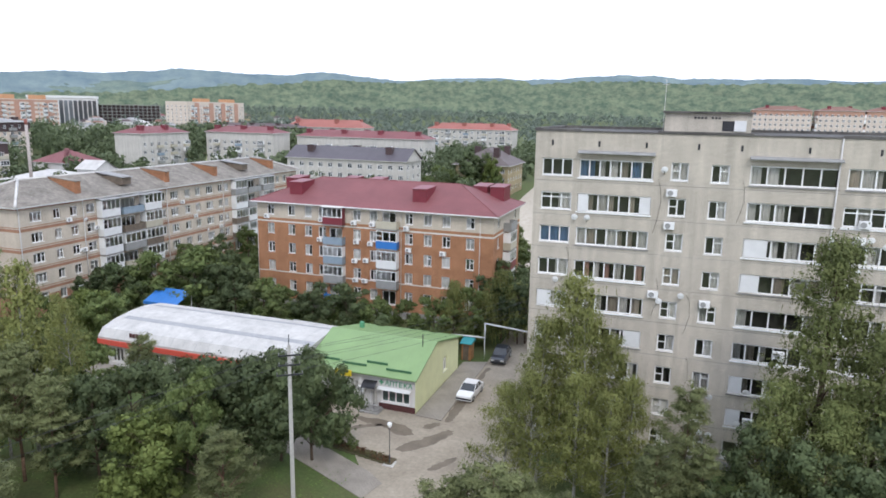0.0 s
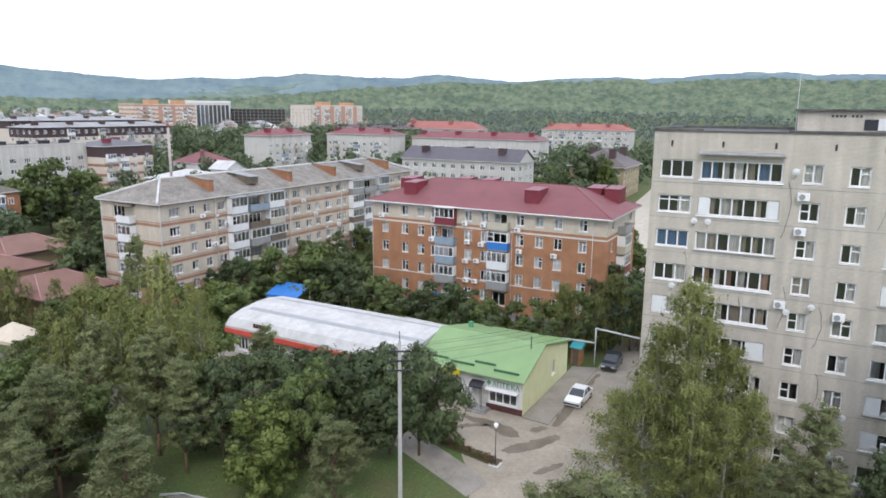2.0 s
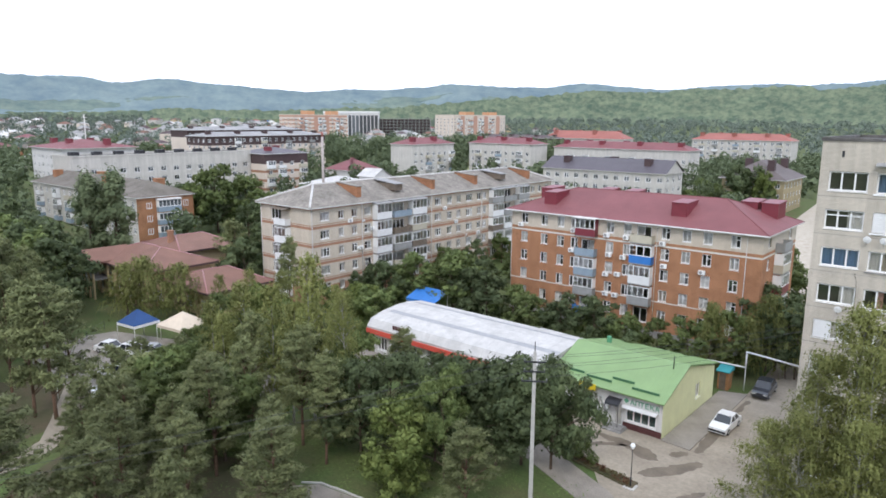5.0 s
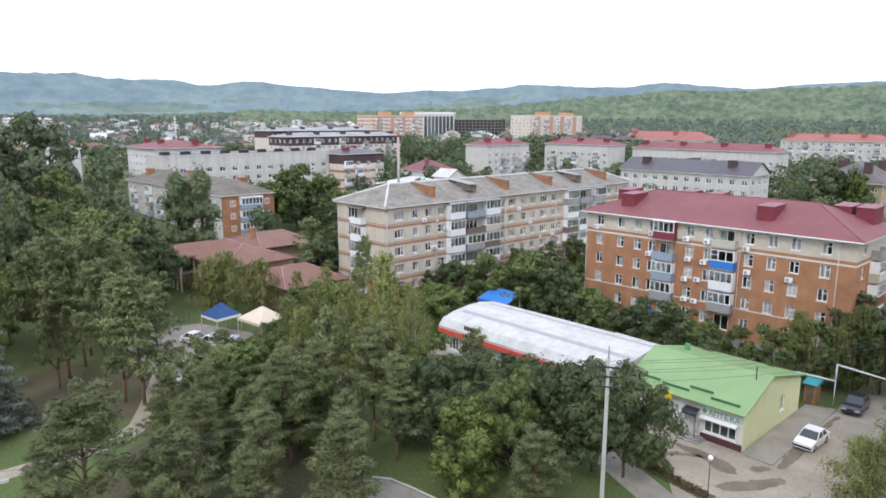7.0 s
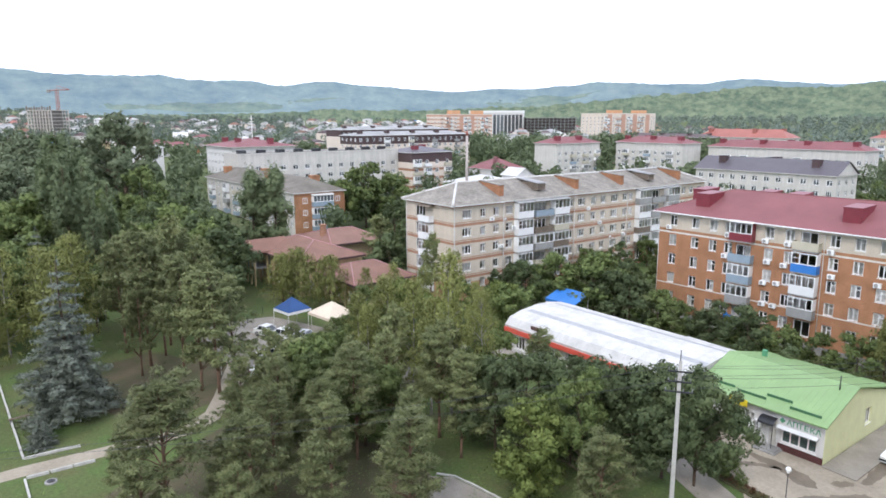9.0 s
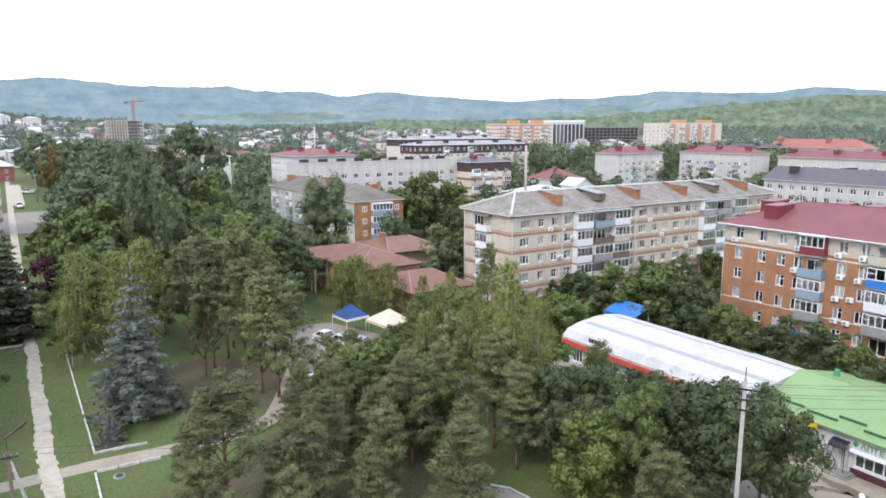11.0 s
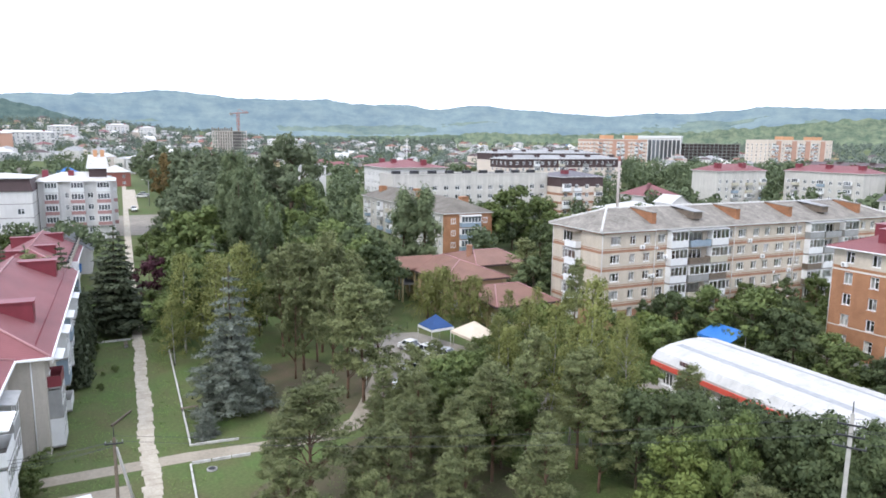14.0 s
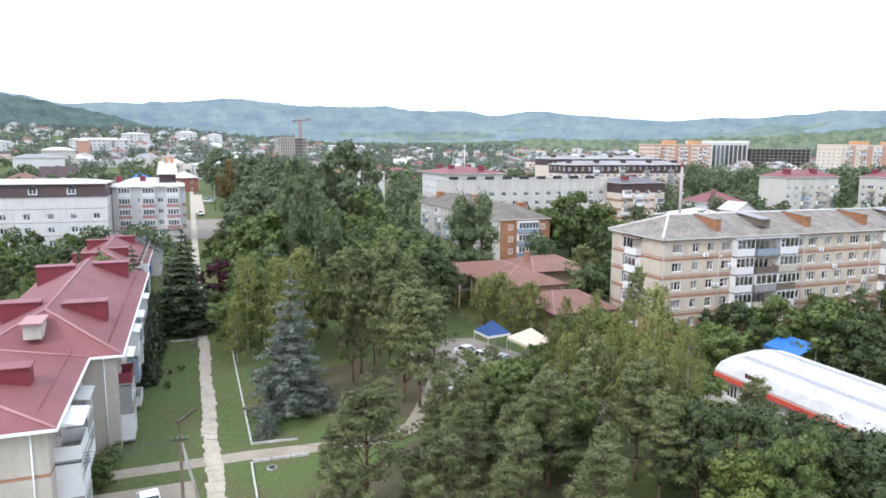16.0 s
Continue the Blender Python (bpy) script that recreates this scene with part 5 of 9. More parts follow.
be = flats("apartment_house", "brick house with grey slate roof and orange end wall", -200, 66.7, 58, 12.8, 9.4, M_LIGHTWALL, M_SLATEX, 2.9, vents=4, faces="S", balconies=(1, 4, 6, 9, 11, 14, 16), seed=20, pitch=3.4, vent_mat=M_ORANGE)
bm = bmesh.new()
box(bm, 58.0, 58.06, -0.05, 12.85, 0, 9.4)
part("end_wall", bm, M_ORANGE, be, "plain orange brick end wall")
for k in range(3):
    balcony(be, side(58, 12.8, 'E'), 4.2, 0.6 + 2.8 * k, 5.2, 1.2, 1.0, M_BLUEGREY, 6, 2.6, far=True, cover=M_PALE if k == 2 else None)
    for u in (2.0, 10.4):
        add_window(be, side(58, 12.8, 'E'), u, 1.3 + 2.8 * k, 1.2, 1.3, 2, True, recess=-0.09)
flats("apartment_house", "brown-yellow house with a steep dark brown roof", -70, 211.6, 17.4, 20.5, 9.6, M_SANDWALL, M_DUSKROOF, 5.2, 'y', vents=3, faces="SE", seed=21, vent_mat=M_DARKROOF, hip=7.5, over=0.9)
flats("apartment_house", "long house with an orange-red roof", -136, 360, 48, 13, 15, M_LIGHTWALL, M_TERRA, 3.2, vents=6, faces="S", balconies=(1, 3, 6, 9, 12), seed=22, vent_mat=M_TERRA)
flats("apartment_house", "house with an orange-red hip roof", -218, 345, 50, 13, 13, M_LIGHTWALL, M_TERRA, 4.2, vents=4, faces="S", seed=23, vent_mat=M_TERRA)
flats("apartment_house", "low dark-roofed house behind the red roofs", -245, 318, 50, 12, 13, M_DARKROOF, M_DARKROOF, 1.5, vents=6, faces="S", seed=24, vent_mat=M_DARKROOF)


def brick_tower(label, x, y, L, W, H, seed, crowns):
    """An orange and cream block of nine storeys with coloured stair heads."""
    bands = []
    for k in range(9):
        bands += [(1.2 + k * 2.7, 1), (2.4 + k * 2.7, 0)]
    r = flats("apartment_tower", label, x, y, L, W, H, M_CREAM, None, faces="SE", mats=[M_PINKBRICK], bands=bands if crowns != 2 else [(0, 0)], seed=seed, pitch=3.6,
              balconies=(1, 2, 5, 6, 9, 10, 13, 14), storey=2.7, bal_mats=[M_WHITESHEET, M_PINKBRICK], z=ground_z(x, y) - 1)
    for i in range(2):
        bm = bmesh.new()
        v = W * (0.22 + 0.45 * i)
        box(bm, L * 0.62, L - 0.4, v, v + W * 0.16, H, H + 3.0)
        part("stair_head", bm, M_ORANGEPLASTER, r, "orange stair head on the roof")
        for j in range(2):
            bm = bmesh.new()
            v = W * (0.12 + 0.45 * i + 0.24 * j)
            box(bm, L + 0.004, L + 0.25, v, v + W * 0.07, 0, H - 0.5)
            part("brick_panel", bm, M_PINKBRICK, r)
    return r


M_ORANGEPLASTER = material("orange_plaster", (0.62, 0.33, 0.18), 0.8, var=0.1)
brick_tower("cream and orange nine-storey tower with orange stair heads", -394, 450, 21, 74, 24.5, 31, 2)
brick_tower("orange and white banded nine-storey tower", -398, 291, 16, 48, 24, 32, 1)
for i, (x, y, L) in enumerate(((35, 440, 31), (69, 440, 23), (93, 440, 34))):
    flats("apartment_tower", "pink and white ten-storey tower with a red roof", x, y, L, 16, 30, M_CREAM, M_BROWNROOF, 2.5, vents=2, faces="SW", mats=[M_PINKBRICK, M_WHITEWALL],
          bands=[(0, 0), (27.2, 1)], seed=40 + i, balconies=(1, 2, 4, 6, 7, 9), bal_mats=[M_WHITESHEET, M_PINKBRICK, M_CREAM], pitch=2.6, group="towers by the woods", z=2)


def office_frame():
    """White striped office wing and a bare concrete frame beside it, far off."""
    root = thing("office_building", "white office building with tall dark window strips", "office", pose(-576, 478, 6, 0, 0, 42))
    bm = bmesh.new()
    box(bm, 0, 58, 0, 18, -3, 28)
    part("wall", bm, M_WHITEWALL, root)
    for i in range(14):
        bm = bmesh.new()
        x = 2 + i * 4.0
        box(bm, x, x + (1.6 if i < 6 else 3.2), -0.2, -0.004, 3, 26)
        part("window", bm, M_FARGLASS, root)
    bm = bmesh.new()
    box(bm, -0.5, 58.5, -0.6, 18.5, 28, 30.2)
    part("roof", bm, M_WHITESHEET, root)
    root = thing("concrete_frame", "unfinished grey concrete frame building", "building site", pose(-537, 521, 4, 0, 0, 42))
    for k in range(8):
        bm = bmesh.new()
        box(bm, 0, 56, 0, 16, 2 + k * 3.2, 2.5 + k * 3.2)
        part("floor_slab", bm, M_CONC, root)
    for i in range(15):
        for v in (0.2, 8, 15.2):
            bm = bmesh.new()
            box(bm, i * 3.95, i * 3.95 + 0.6, v, v + 0.6, -3, 24.5)
            part("column", bm, M_CONC, root)
    # dark slab inside the frame; the shade between its floors is put into the colour
    bm = bmesh.new()
    box(bm, 1, 55, 6, 7, -2, 24)
    part("inner_wall", bm, M_DARKROOF, root)


office_frame()


M_SITECONC = material("fresh_raw_concrete", (0.52, 0.48, 0.43), 0.9, var=0.2, scale=0.2)
# same concrete for the core, with the shade between floors put into its colour
M_SITE = material("shaded_raw_concrete", (0.26, 0.24, 0.22), 0.9, var=0.3, scale=0.3)
M_CRANE = material("faded_crane_paint", (0.36, 0.19, 0.16), 0.6, var=0.2)


def building_site():
    x, y = polar(82.1, 700)
    root = thing("building_site", "unfinished grey concrete tower with bare floors", "building site", pose(x, y, 8, 0, 0, 30))
    for k in range(10):
        bm = bmesh.new()
        box(bm, -15, 15, -9, 9, k * 3.0, k * 3.0 + 0.75)
        part("floor_slab", bm, M_SITECONC, root)
    for i in range(9):
        for v in (-8.6, 8.0):
            bm = bmesh.new()
            box(bm, -15 + i * 3.65, -14.1 + i * 3.65, v, v + 0.7, -3, 27)
            part("column", bm, M_SITECONC, root)
    bm = bmesh.new()
    box(bm, -11, 11, -5, 5, -3, 26.8)
    part("inner_wall", bm, M_SITE, root)
    bm = bmesh.new()
    for i in range(10):
        box(bm, -15 + i * 3.2, -13.5 + i * 3.2, -9, -8.5, 27.6, 30 if i % 3 else 31)
    part("formwork", bm, M_WOOD, root, "brown timber formwork on the top floor")
    # tower crane behind it
    x, y = polar(81.4, 730)
    root = thing("tower_crane", "red lattice tower crane with a long jib", "crane", pose(x, y, 8, 0, 0, 30))
    bm = bmesh.new()
    for cx, cy in ((-1, -1), (1, -1), (1, 1), (-1, 1)):
        tube(bm, (cx, cy, -3), (cx, cy, 46), 0.3, n=4)
    for k in range(16):
        tube(bm, (-1, -1, k * 3), (1, -1, k * 3 + 3), 0.2, n=4)
        tube(bm, (1, 1, k * 3), (-1, 1, k * 3 + 3), 0.3, n=4)
    part("mast", bm, M_CRANE, root)
    bm = bmesh.new()
    tube(bm, (-12, 0, 46), (16, 0, 46), 0.5, n=4)
    tube(bm, (0, 0, 50), (16, 0, 46.4), 0.25, n=4)
    part("jib", bm, M_CRANE, root)
    bm = bmesh.new()
    box(bm, -12, -9, -1, 1, 44, 46.5)
    part("counterweight", bm, M_CONC, root)


building_site()


def mansard_house():
    """White house with a dark mansard floor and arched dormers."""
    g = ground_z(-185, -40)
    L, W, H = 14, 44, 13.2
    zs = [1.4 + 3.2 * k for k in range(4)]
    r = flats("apartment_house", "white four-storey house with a dark mansard floor and arched dormers", -195.6, -63, L, W, H, M_WHITEWALL, None, z=g, faces="E",
              pitch=4.3, w=1.5, storey=3.2, mats=[M_DARKROOF], bands=[(3.9, 1), (4.0, 0), (7.1, 1), (7.2, 0), (10.3, 1), (10.4, 0)], seed=50, vents=5, vent_mat=M_REDBOX)
    bm = bmesh.new()
    a, t = 0.25, 3.1
    quad(bm, (L + a, -a, H), (L + a, W + a, H), (L - 0.5, W - 0.5, H + t), (L - 0.5, 0.5, H + t))
    quad(bm, (-a, -a, H), (L + a, -a, H), (L - 0.5, 0.5, H + t), (0.5, 0.5, H + t))
    quad(bm, (L + a, W + a, H), (-a, W + a, H), (0.5, W - 0.5, H + t), (L - 0.5, W - 0.5, H + t))
    quad(bm, (-a, W + a, H), (-a, -a, H), (0.5, 0.5, H + t), (0.5, W - 0.5, H + t))
    part("mansard", bm, M_DARKROOF, r, "dark brown mansard cladding")
    bm = bmesh.new()
    hip_roof(bm, L - 0.4, W - 0.4, H + t, 0.9, 0.4, 6, 'y')
    o = part("roof", bm, [M_WHITEROOF, M_WHITEROOF], r, "white sheet roof")
    o.location = (0.2, 0.2, 0)
    for i in range(5):
        v = 3.6 + i * 8.0
        bm = bmesh.new()
        box(bm, L - 0.6, L + 0.35, v, v + 1.9, H + 0.5, H + 1.7)
        for k in range(6):
            a0, a1 = math.pi * k / 6, math.pi * (k + 1) / 6
            quad(bm, (L + 0.35, v + 0.95 - 0.95 * math.cos(a0), H + 1.7 + 0.85 * math.sin(a0)), (L + 0.35, v + 0.95 - 0.95 * math.cos(a1), H + 1.7 + 0.85 * math.sin(a1)),
                 (L - 0.6, v + 0.95 - 0.95 * math.cos(a1), H + 1.7 + 0.85 * math.sin(a1)), (L - 0.6, v + 0.95 - 0.95 * math.cos(a0), H + 1.7 + 0.85 * math.sin(a0)))
        part("dormer", bm, M_WHITESHEET, r, "white arched dormer")
        bm = bmesh.new()
        box(bm, L + 0.354, L + 0.40, v + 0.25, v + 0.85, H + 0.8, H + 2.1)
        box(bm, L + 0.354, L + 0.40, v + 1.05, v + 1.65, H + 0.8, H + 2.1)
        part("dormer_window", bm, M_FARGLASS, r)


mansard_house()
g_w = ground_z(-195, -10)
M_ROSE = material("rose_sheet", (0.42, 0.24, 0.23), 0.7, var=0.2)


def bay_house():
    """White house with bay windows, rose aprons and a roof house."""
    L, W, H = 12.5, 16.4, 14.6
    plain = [(u, z, w, 1.4, 2, 'r') for u, w in ((5.7, 0.9), (10.6, 1.4)) for z in (1.7, 4.6, 7.5, 10.4, 12.6)[:4]]
    r = block("apartment_house", "white five-storey house with bay windows and rose aprons", "apartment block", 0, 0, 0, L, W, H, [M_WHITEWALL, M_DARKROOF], {'E': plain}, [(3.2, 1), (3.35, 0)], far=True, group="houses of the town")
    r.matrix_basis = pose(-204, -18.8, g_w)
    me = side(L, W, 'E')
    mn = side(L, W, 'N')
    for mf, u, w, n in ((me, 1.4, 2.9, 4), (me, 7.0, 3.0, 4), (me, 12.8, 3.0, 4), (mn, 1.4, 2.6, 3)):
        bm = bmesh.new()
        vs = box(bm, u, u + w, -0.9, -0.002, 3.4, H - 0.5)
        bmesh.ops.transform(bm, matrix=mf, verts=bm.verts)
        part("bay", bm, M_WHITEWALL, r)
        for z in (3.7, 6.5, 9.3, 12.1):
            bm = bmesh.new()
            box(bm, u - 0.06, u + w + 0.06, -0.98, -0.1, z - 0.1, z + 0.75)
            bmesh.ops.transform(bm, matrix=mf, verts=bm.verts)
            part("apron", bm, M_ROSE if z < 12 else M_WHITESHEET, r, "rose cladding under the bay window")
            add_window(r, mf @ Matrix.Translation((0, -0.9, 0)), u + 0.1, z + 0.8, w - 0.2, 1.5, n, True, recess=-0.08)
    bm = bmesh.new()
    hip_roof(bm, L, W, H + 0.05, 2.0, 0.9, 6, 'y')
    part("roof", bm, [M_PALE, M_PALE], r, "pale sheet hip roof")
    bm = bmesh.new()
    box(bm, 6.5, 10.5, 11.2, 15.2, H + 0.4, H + 3.0)
    part("roof_house", bm, M_DARKROOF, r, "dark red roof house")
    bm = bmesh.new()
    a0, t0 = H + 3.0, H + 6.4
    quad(bm, (11.2, 10.6, a0), (11.2, 15.8, a0), (8.5, 15.2, t0), (8.5, 11.2, t0))
    quad(bm, (5.8, 15.8, a0), (5.8, 10.6, a0), (8.5, 11.2, t0), (8.5, 15.2, t0))
    tri(bm, (11.2, 15.8, a0), (5.8, 15.8, a0), (8.5, 15.2, t0))
    tri(bm, (5.8, 10.6, a0), (11.2, 10.6, a0), (8.5, 11.2, t0))
    part("roof_house_roof", bm, M_PALE, r)
    for v in (12.4, 14.0):
        bm = bmesh.new()
        box(bm, 8.1, 8.9, v, v + 0.9, t0 - 0.8, t0 + 1.2)
        part("chimney", bm, M_ORANGEPLASTER, r, "orange brick chimney")
    for u, v in ((4.5, 0.6), (7.5, 6.5)):
        bm = bmesh.new()
        box(bm, u, u + 1.8, v, v + 1.3, H + 0.6, H + 2.5)
        part("roof_vent", bm, M_REDBOX, r)
    bm = bmesh.new()
    box(bm, 6.0, 8.4, -2.0, -0.002, 2.6, 3.1)
    bmesh.ops.transform(bm, matrix=me, verts=bm.verts)
    part("door_canopy", bm, M_WHITEWALL, r)


bay_house()


def low_house(label, x, y, L, W, H, wall, roof, rise=2.2, axis='x', rz=0, gable=False, z=None, wins=True, cat="house", group="low houses", seed=1):
    z = ground_z(x, y) - 0.1 if z is None else z
    n = max(1, int(L / 4.6))
    fr = {}
    if wins:
        storeys = [1.0] if H < 5 else [1.0, 3.9]
        fr['S'] = [(L * (i + 0.5) / n - 0.6, s, 1.2, 1.3, 2, 'r') for i in range(n) for s in storeys]
        m = max(1, int(W / 5))
        fr['E'] = [(W * (i + 0.5) / m - 0.6, s, 1.2, 1.3, 2, 'r') for i in range(m) for s in storeys]
    root = block("house", label, cat, 0, 0, 0, L, W, H, [wall], fr, (), far=True, group=group)
    root.matrix_basis = pose(x, y, z, 0, 0, rz)
    bm = bmesh.new()
    hip_roof(bm, L, W, H + 0.02, rise, 0.5, None, axis, gable)
    part("roof", bm, [roof, wall if gable else M_PALE], root)
    return root


low_house("low warehouse with a pale sheet roof", -170, 131, 20, 16, 6.0, M_WHITEWALL, M_WHITEROOF, 2.4)
low_house("red-roofed house behind the warehouse", -183, 152, 12, 14, 8.2, M_WHITEWALL, M_REDROOF, 3.8)
low_house("white house with white roof", -164, 150, 7, 7, 7.6, M_WHITEWALL, M_WHITEROOF, 2.4, gable=True)
low_house("small white block among the trees", -282, 66, 10, 9, 12, M_WHITEWALL, M_WHITEROOF, 1.4)
low_house("yellow low house behind the poplars", -188, 236, 16, 9, 5, M_YELLOW, M_BROWNROOF, 2.4)
low_house("grey flat shed among the houses", -158, 176, 22, 9, 4, M_GREYSHEET, M_PALE, 0.6)
bm = bmesh.new()
tube(bm, (0, 0, -1), (0, 0, 21), 0.42, 0.36, 12)
stack = thing("boiler_chimney", "pale steel chimney with an orange top", "chimney", pose(-154, 127, ground_z(-154, 127)))
part("shaft", bm, material("dull_pink_steel", (0.46, 0.40, 0.37), 0.6, var=0.2), stack)
bm = bmesh.new()
tube(bm, (0, 0, 21), (0, 0, 22.3), 0.37, 0.36, 12)
part("top_band", bm, M_TERRA, stack)
mast = thing("radio_mast", "white slender mast with a cross arm", "mast", pose(-281, 114, ground_z(-281, 114)))
bm = bmesh.new()
tube(bm, (0, 0, -1), (0, 0, 23.5), 0.32, 0.2, 8)
part("pole", bm, M_PALE, mast)
bm = bmesh.new()
for k in (21.0, 22.4):
    tube(bm, (-1, -0.6, k), (1, 0.6, k), 0.14, n=6)
part("cross_arm", bm, M_PALE, mast)
# houses on the town's western side
for az, rr_, L, W, H, wall, roof, rise, rz, lab in ((100.2, 330, 13, 12, 7.5, M_CREAM, M_DARKROOF, 4.5, 95, "beige house with a steep dark roof"), (98.4, 285, 10, 8, 5.5, M_WHITEWALL, M_PURPLEROOF, 3.6, 60, "white gabled house with a dark roof"),
                                                  (94.3, 335, 11, 9, 5.2, M_BLUEGREY, M_BLUE, 3.2, 110, "house with a bright blue roof"), (91.3, 335, 11, 10, 6.5, M_TERRA, M_PALE, 2.8, 95, "brick house with a white hip roof"),
                                                  (96.6, 300, 15, 9, 5.0, M_PINKBRICK, M_SLATEX, 3.0, 100, "brick house with an old slate roof"), (95.4, 262, 16, 9, 4.2, M_BROWNBAND, M_BROWNROOF, 2.6, 85, "low brick house with a brown roof"),
                                                  (101.8, 470, 26, 12, 11, M_WHITEWALL, M_GREYROOF, 2.0, 95, "white three-storey house with a grey roof"), (100.0, 520, 20, 12, 13, M_LIGHTWALL, M_PALE, 2.0, 100, "pale house with a flat pale roof"),
                                                  (97.7, 620, 9, 9, 16, M_PINKBRICK, M_WHITEROOF, 1.5, 95, "narrow brick and white tower house"), (89.6, 430, 20, 12, 9, M_WHITEWALL, M_PALE, 2.2, 92, "white house with a pale roof"),
                                                  (88.0, 520, 18, 12, 9, M_CREAM, M_PALE, 2.2, 85, "cream house with a pale roof"), (102.6, 300, 14, 11, 8, M_WHITEWALL, M_BROWNROOF, 3.0, 100, "white house with a red-brown roof")):
    x, y = polar(az, rr_)
    low_house(lab, x, y, L, W, H, wall, roof, rise, rz=rz, gable=rise > 3.5)
# pale blocks at the foot of the hills
for i, (az, r, L, W, H) in enumerate(((98.2, 680, 47, 14, 15), (94.7, 800, 27, 14, 15), (90.9, 900, 24, 14, 14), (88.6, 900, 17, 14, 14), (79.2, 800, 42, 12, 15), (106, 640, 44, 14, 14))):
    x, y = polar(az, r)
    flats("apartment_house", "pale block of flats at the foot of the hills", x, y, L, W, H, M_WHITEWALL, M_PALE, 1.6, rz=az - 4, z=ground_z(x, y), faces="S", seed=60 + i, vents=3, pitch=3.4, group="blocks by the hills",
          balconies=(2, 4, 7, 9, 12))

# ---- the low town: small houses with coloured roofs ----
rt = random.Random(21)
protos = []
for i, (wall, roof, lab) in enumerate(((M_WHITEWALL, M_PALE, "small white house with a pale roof"), (M_CREAM, M_TERRA, "small cream house with an orange roof"),
                                       (M_LIGHTWALL, M_DARKROOF, "small grey house with a dark roof"), (M_ORANGE, M_SLATEX, "small brick house with a slate roof"),
                                       (M_WHITEWALL, M_REDROOF, "small white house with a red roof"), (M_OCHRE, M_BROWNROOF, "small ochre house with a brown roof"),
                                       (M_WHITEWALL, M_BLUE, "small white house with a blue roof"), (M_WHITEWALL, M_WHITEROOF, "white house with a white roof"))):
    x, y = polar(60 + i * 4, 420 + i * 9)
    protos.append(low_house(lab, x, y, rt.uniform(10, 15), rt.uniform(9, 11), rt.choice((3.4, 6.2)), wall, roof, rt.uniform(2.2, 3.6), rz=rt.uniform(0, 90), gable=i % 3 == 0, group="small houses of the town"))
BIG = [(-400, 440, 110), (-400, 300, 60), (-255, 190, 70), (-240, 100, 60), (-230, 340, 70), (-190, -40, 50), (-190, 210, 45)]
made = 0
while made < 88:
    az, r = rt.uniform(30, 112), rt.uniform(0, 1) ** 0.7 * 850 + 255
    x, y = polar(az, r)
    if any(math.hypot(x - a, y - b) < c for a, b, c in BIG) or (70 < az < 92 and r < 330):
        continue
    copy_thing(rt.choice(protos), pose(x, y, ground_z(x, y) - 0.1, 0, 0, rt.uniform(0, 180)))
    made += 1


# ---- trees ----
def cards(centres, normals, size, aspect, rng, out, droop=0.0, soft=None, spread=0.42):
    """Leaf cards: small triangles round the given places, turned roughly along the normals; soft: the ways that their shading follows."""
    n = len(centres)
    nrm = normals / (np.linalg.norm(normals, axis=1, keepdims=True) + 1e-9) + rng.normal(0, spread, (n, 3))
    nrm /= np.linalg.norm(nrm, axis=1, keepdims=True) + 1e-9
    t = rng.normal(0, 1, (n, 3))
    if droop:
        t[:, 2] -= droop * 3
    t -= nrm * (t * nrm).sum(1, keepdims=True)
    t /= np.linalg.norm(t, axis=1, keepdims=True) + 1e-9
    b = np.cross(nrm, t)
    s = (size * rng.uniform(0.6, 1.35, n))[:, None]
    a = s * aspect
    way = nrm if soft is None else soft + 0.35 * nrm
    way = way / (np.linalg.norm(way, axis=1, keepdims=True) + 1e-9)
    out.append((np.stack([centres - t * a, centres + t * a * 0.8 - b * s * 0.62, centres + t * a * 0.8 + b * s * 0.62], 1), np.repeat(way[:, None], 3, 1)))


OCTA = np.array([((1, 0, 0), (0, 1, 0), (0, 0, 1)), ((0, 1, 0), (-1, 0, 0), (0, 0, 1)), ((-1, 0, 0), (0, -1, 0), (0, 0, 1)), ((0, -1, 0), (1, 0, 0), (0, 0, 1)),
                 ((0, 1, 0), (1, 0, 0), (0, 0, -1)), ((-1, 0, 0), (0, 1, 0), (0, 0, -1)), ((0, -1, 0), (-1, 0, 0), (0, 0, -1)), ((1, 0, 0), (0, -1, 0), (0, 0, -1))], dtype=float)


def core(c, r, rng, out):
    """The dense inside of a leaf clump."""
    q, _ = np.linalg.qr(rng.normal(0, 1, (3, 3)))
    v = (OCTA @ q.T) * np.asarray(r)
    if np.linalg.det(q) < 0:
        v = v[:, ::-1]
    w = v / (np.linalg.norm(v, axis=2, keepdims=True) + 1e-9)
    out.append((v + np.asarray(c), w))


def cards_mesh(name, chunks, mat):
    v = np.concatenate([c[0] for c in chunks]).reshape(-1, 3)
    w = np.concatenate([c[1] for c in chunks]).reshape(-1, 3)
    n = len(v)
    me = bpy.data.meshes.new(name)
    me.from_pydata(v.tolist(), [], np.arange(n).reshape(-1, 3).tolist())
    me.polygons.foreach_set("use_smooth", [True] * (n // 3))
    me.normals_split_custom_set_from_vertices(w.tolist())
    me.materials.append(mat)
    return me


def shell(c, r, n, rng, low=0.55):
    """Points in the outer part of an ellipsoid, with their outward ways."""
    d = rng.normal(0, 1, (n, 3))
    d /= np.linalg.norm(d, axis=1, keepdims=True)
    k = rng.uniform(low, 1.0, (n, 1)) ** 0.6
    return np.asarray(c) + d * k * np.asarray(r), d


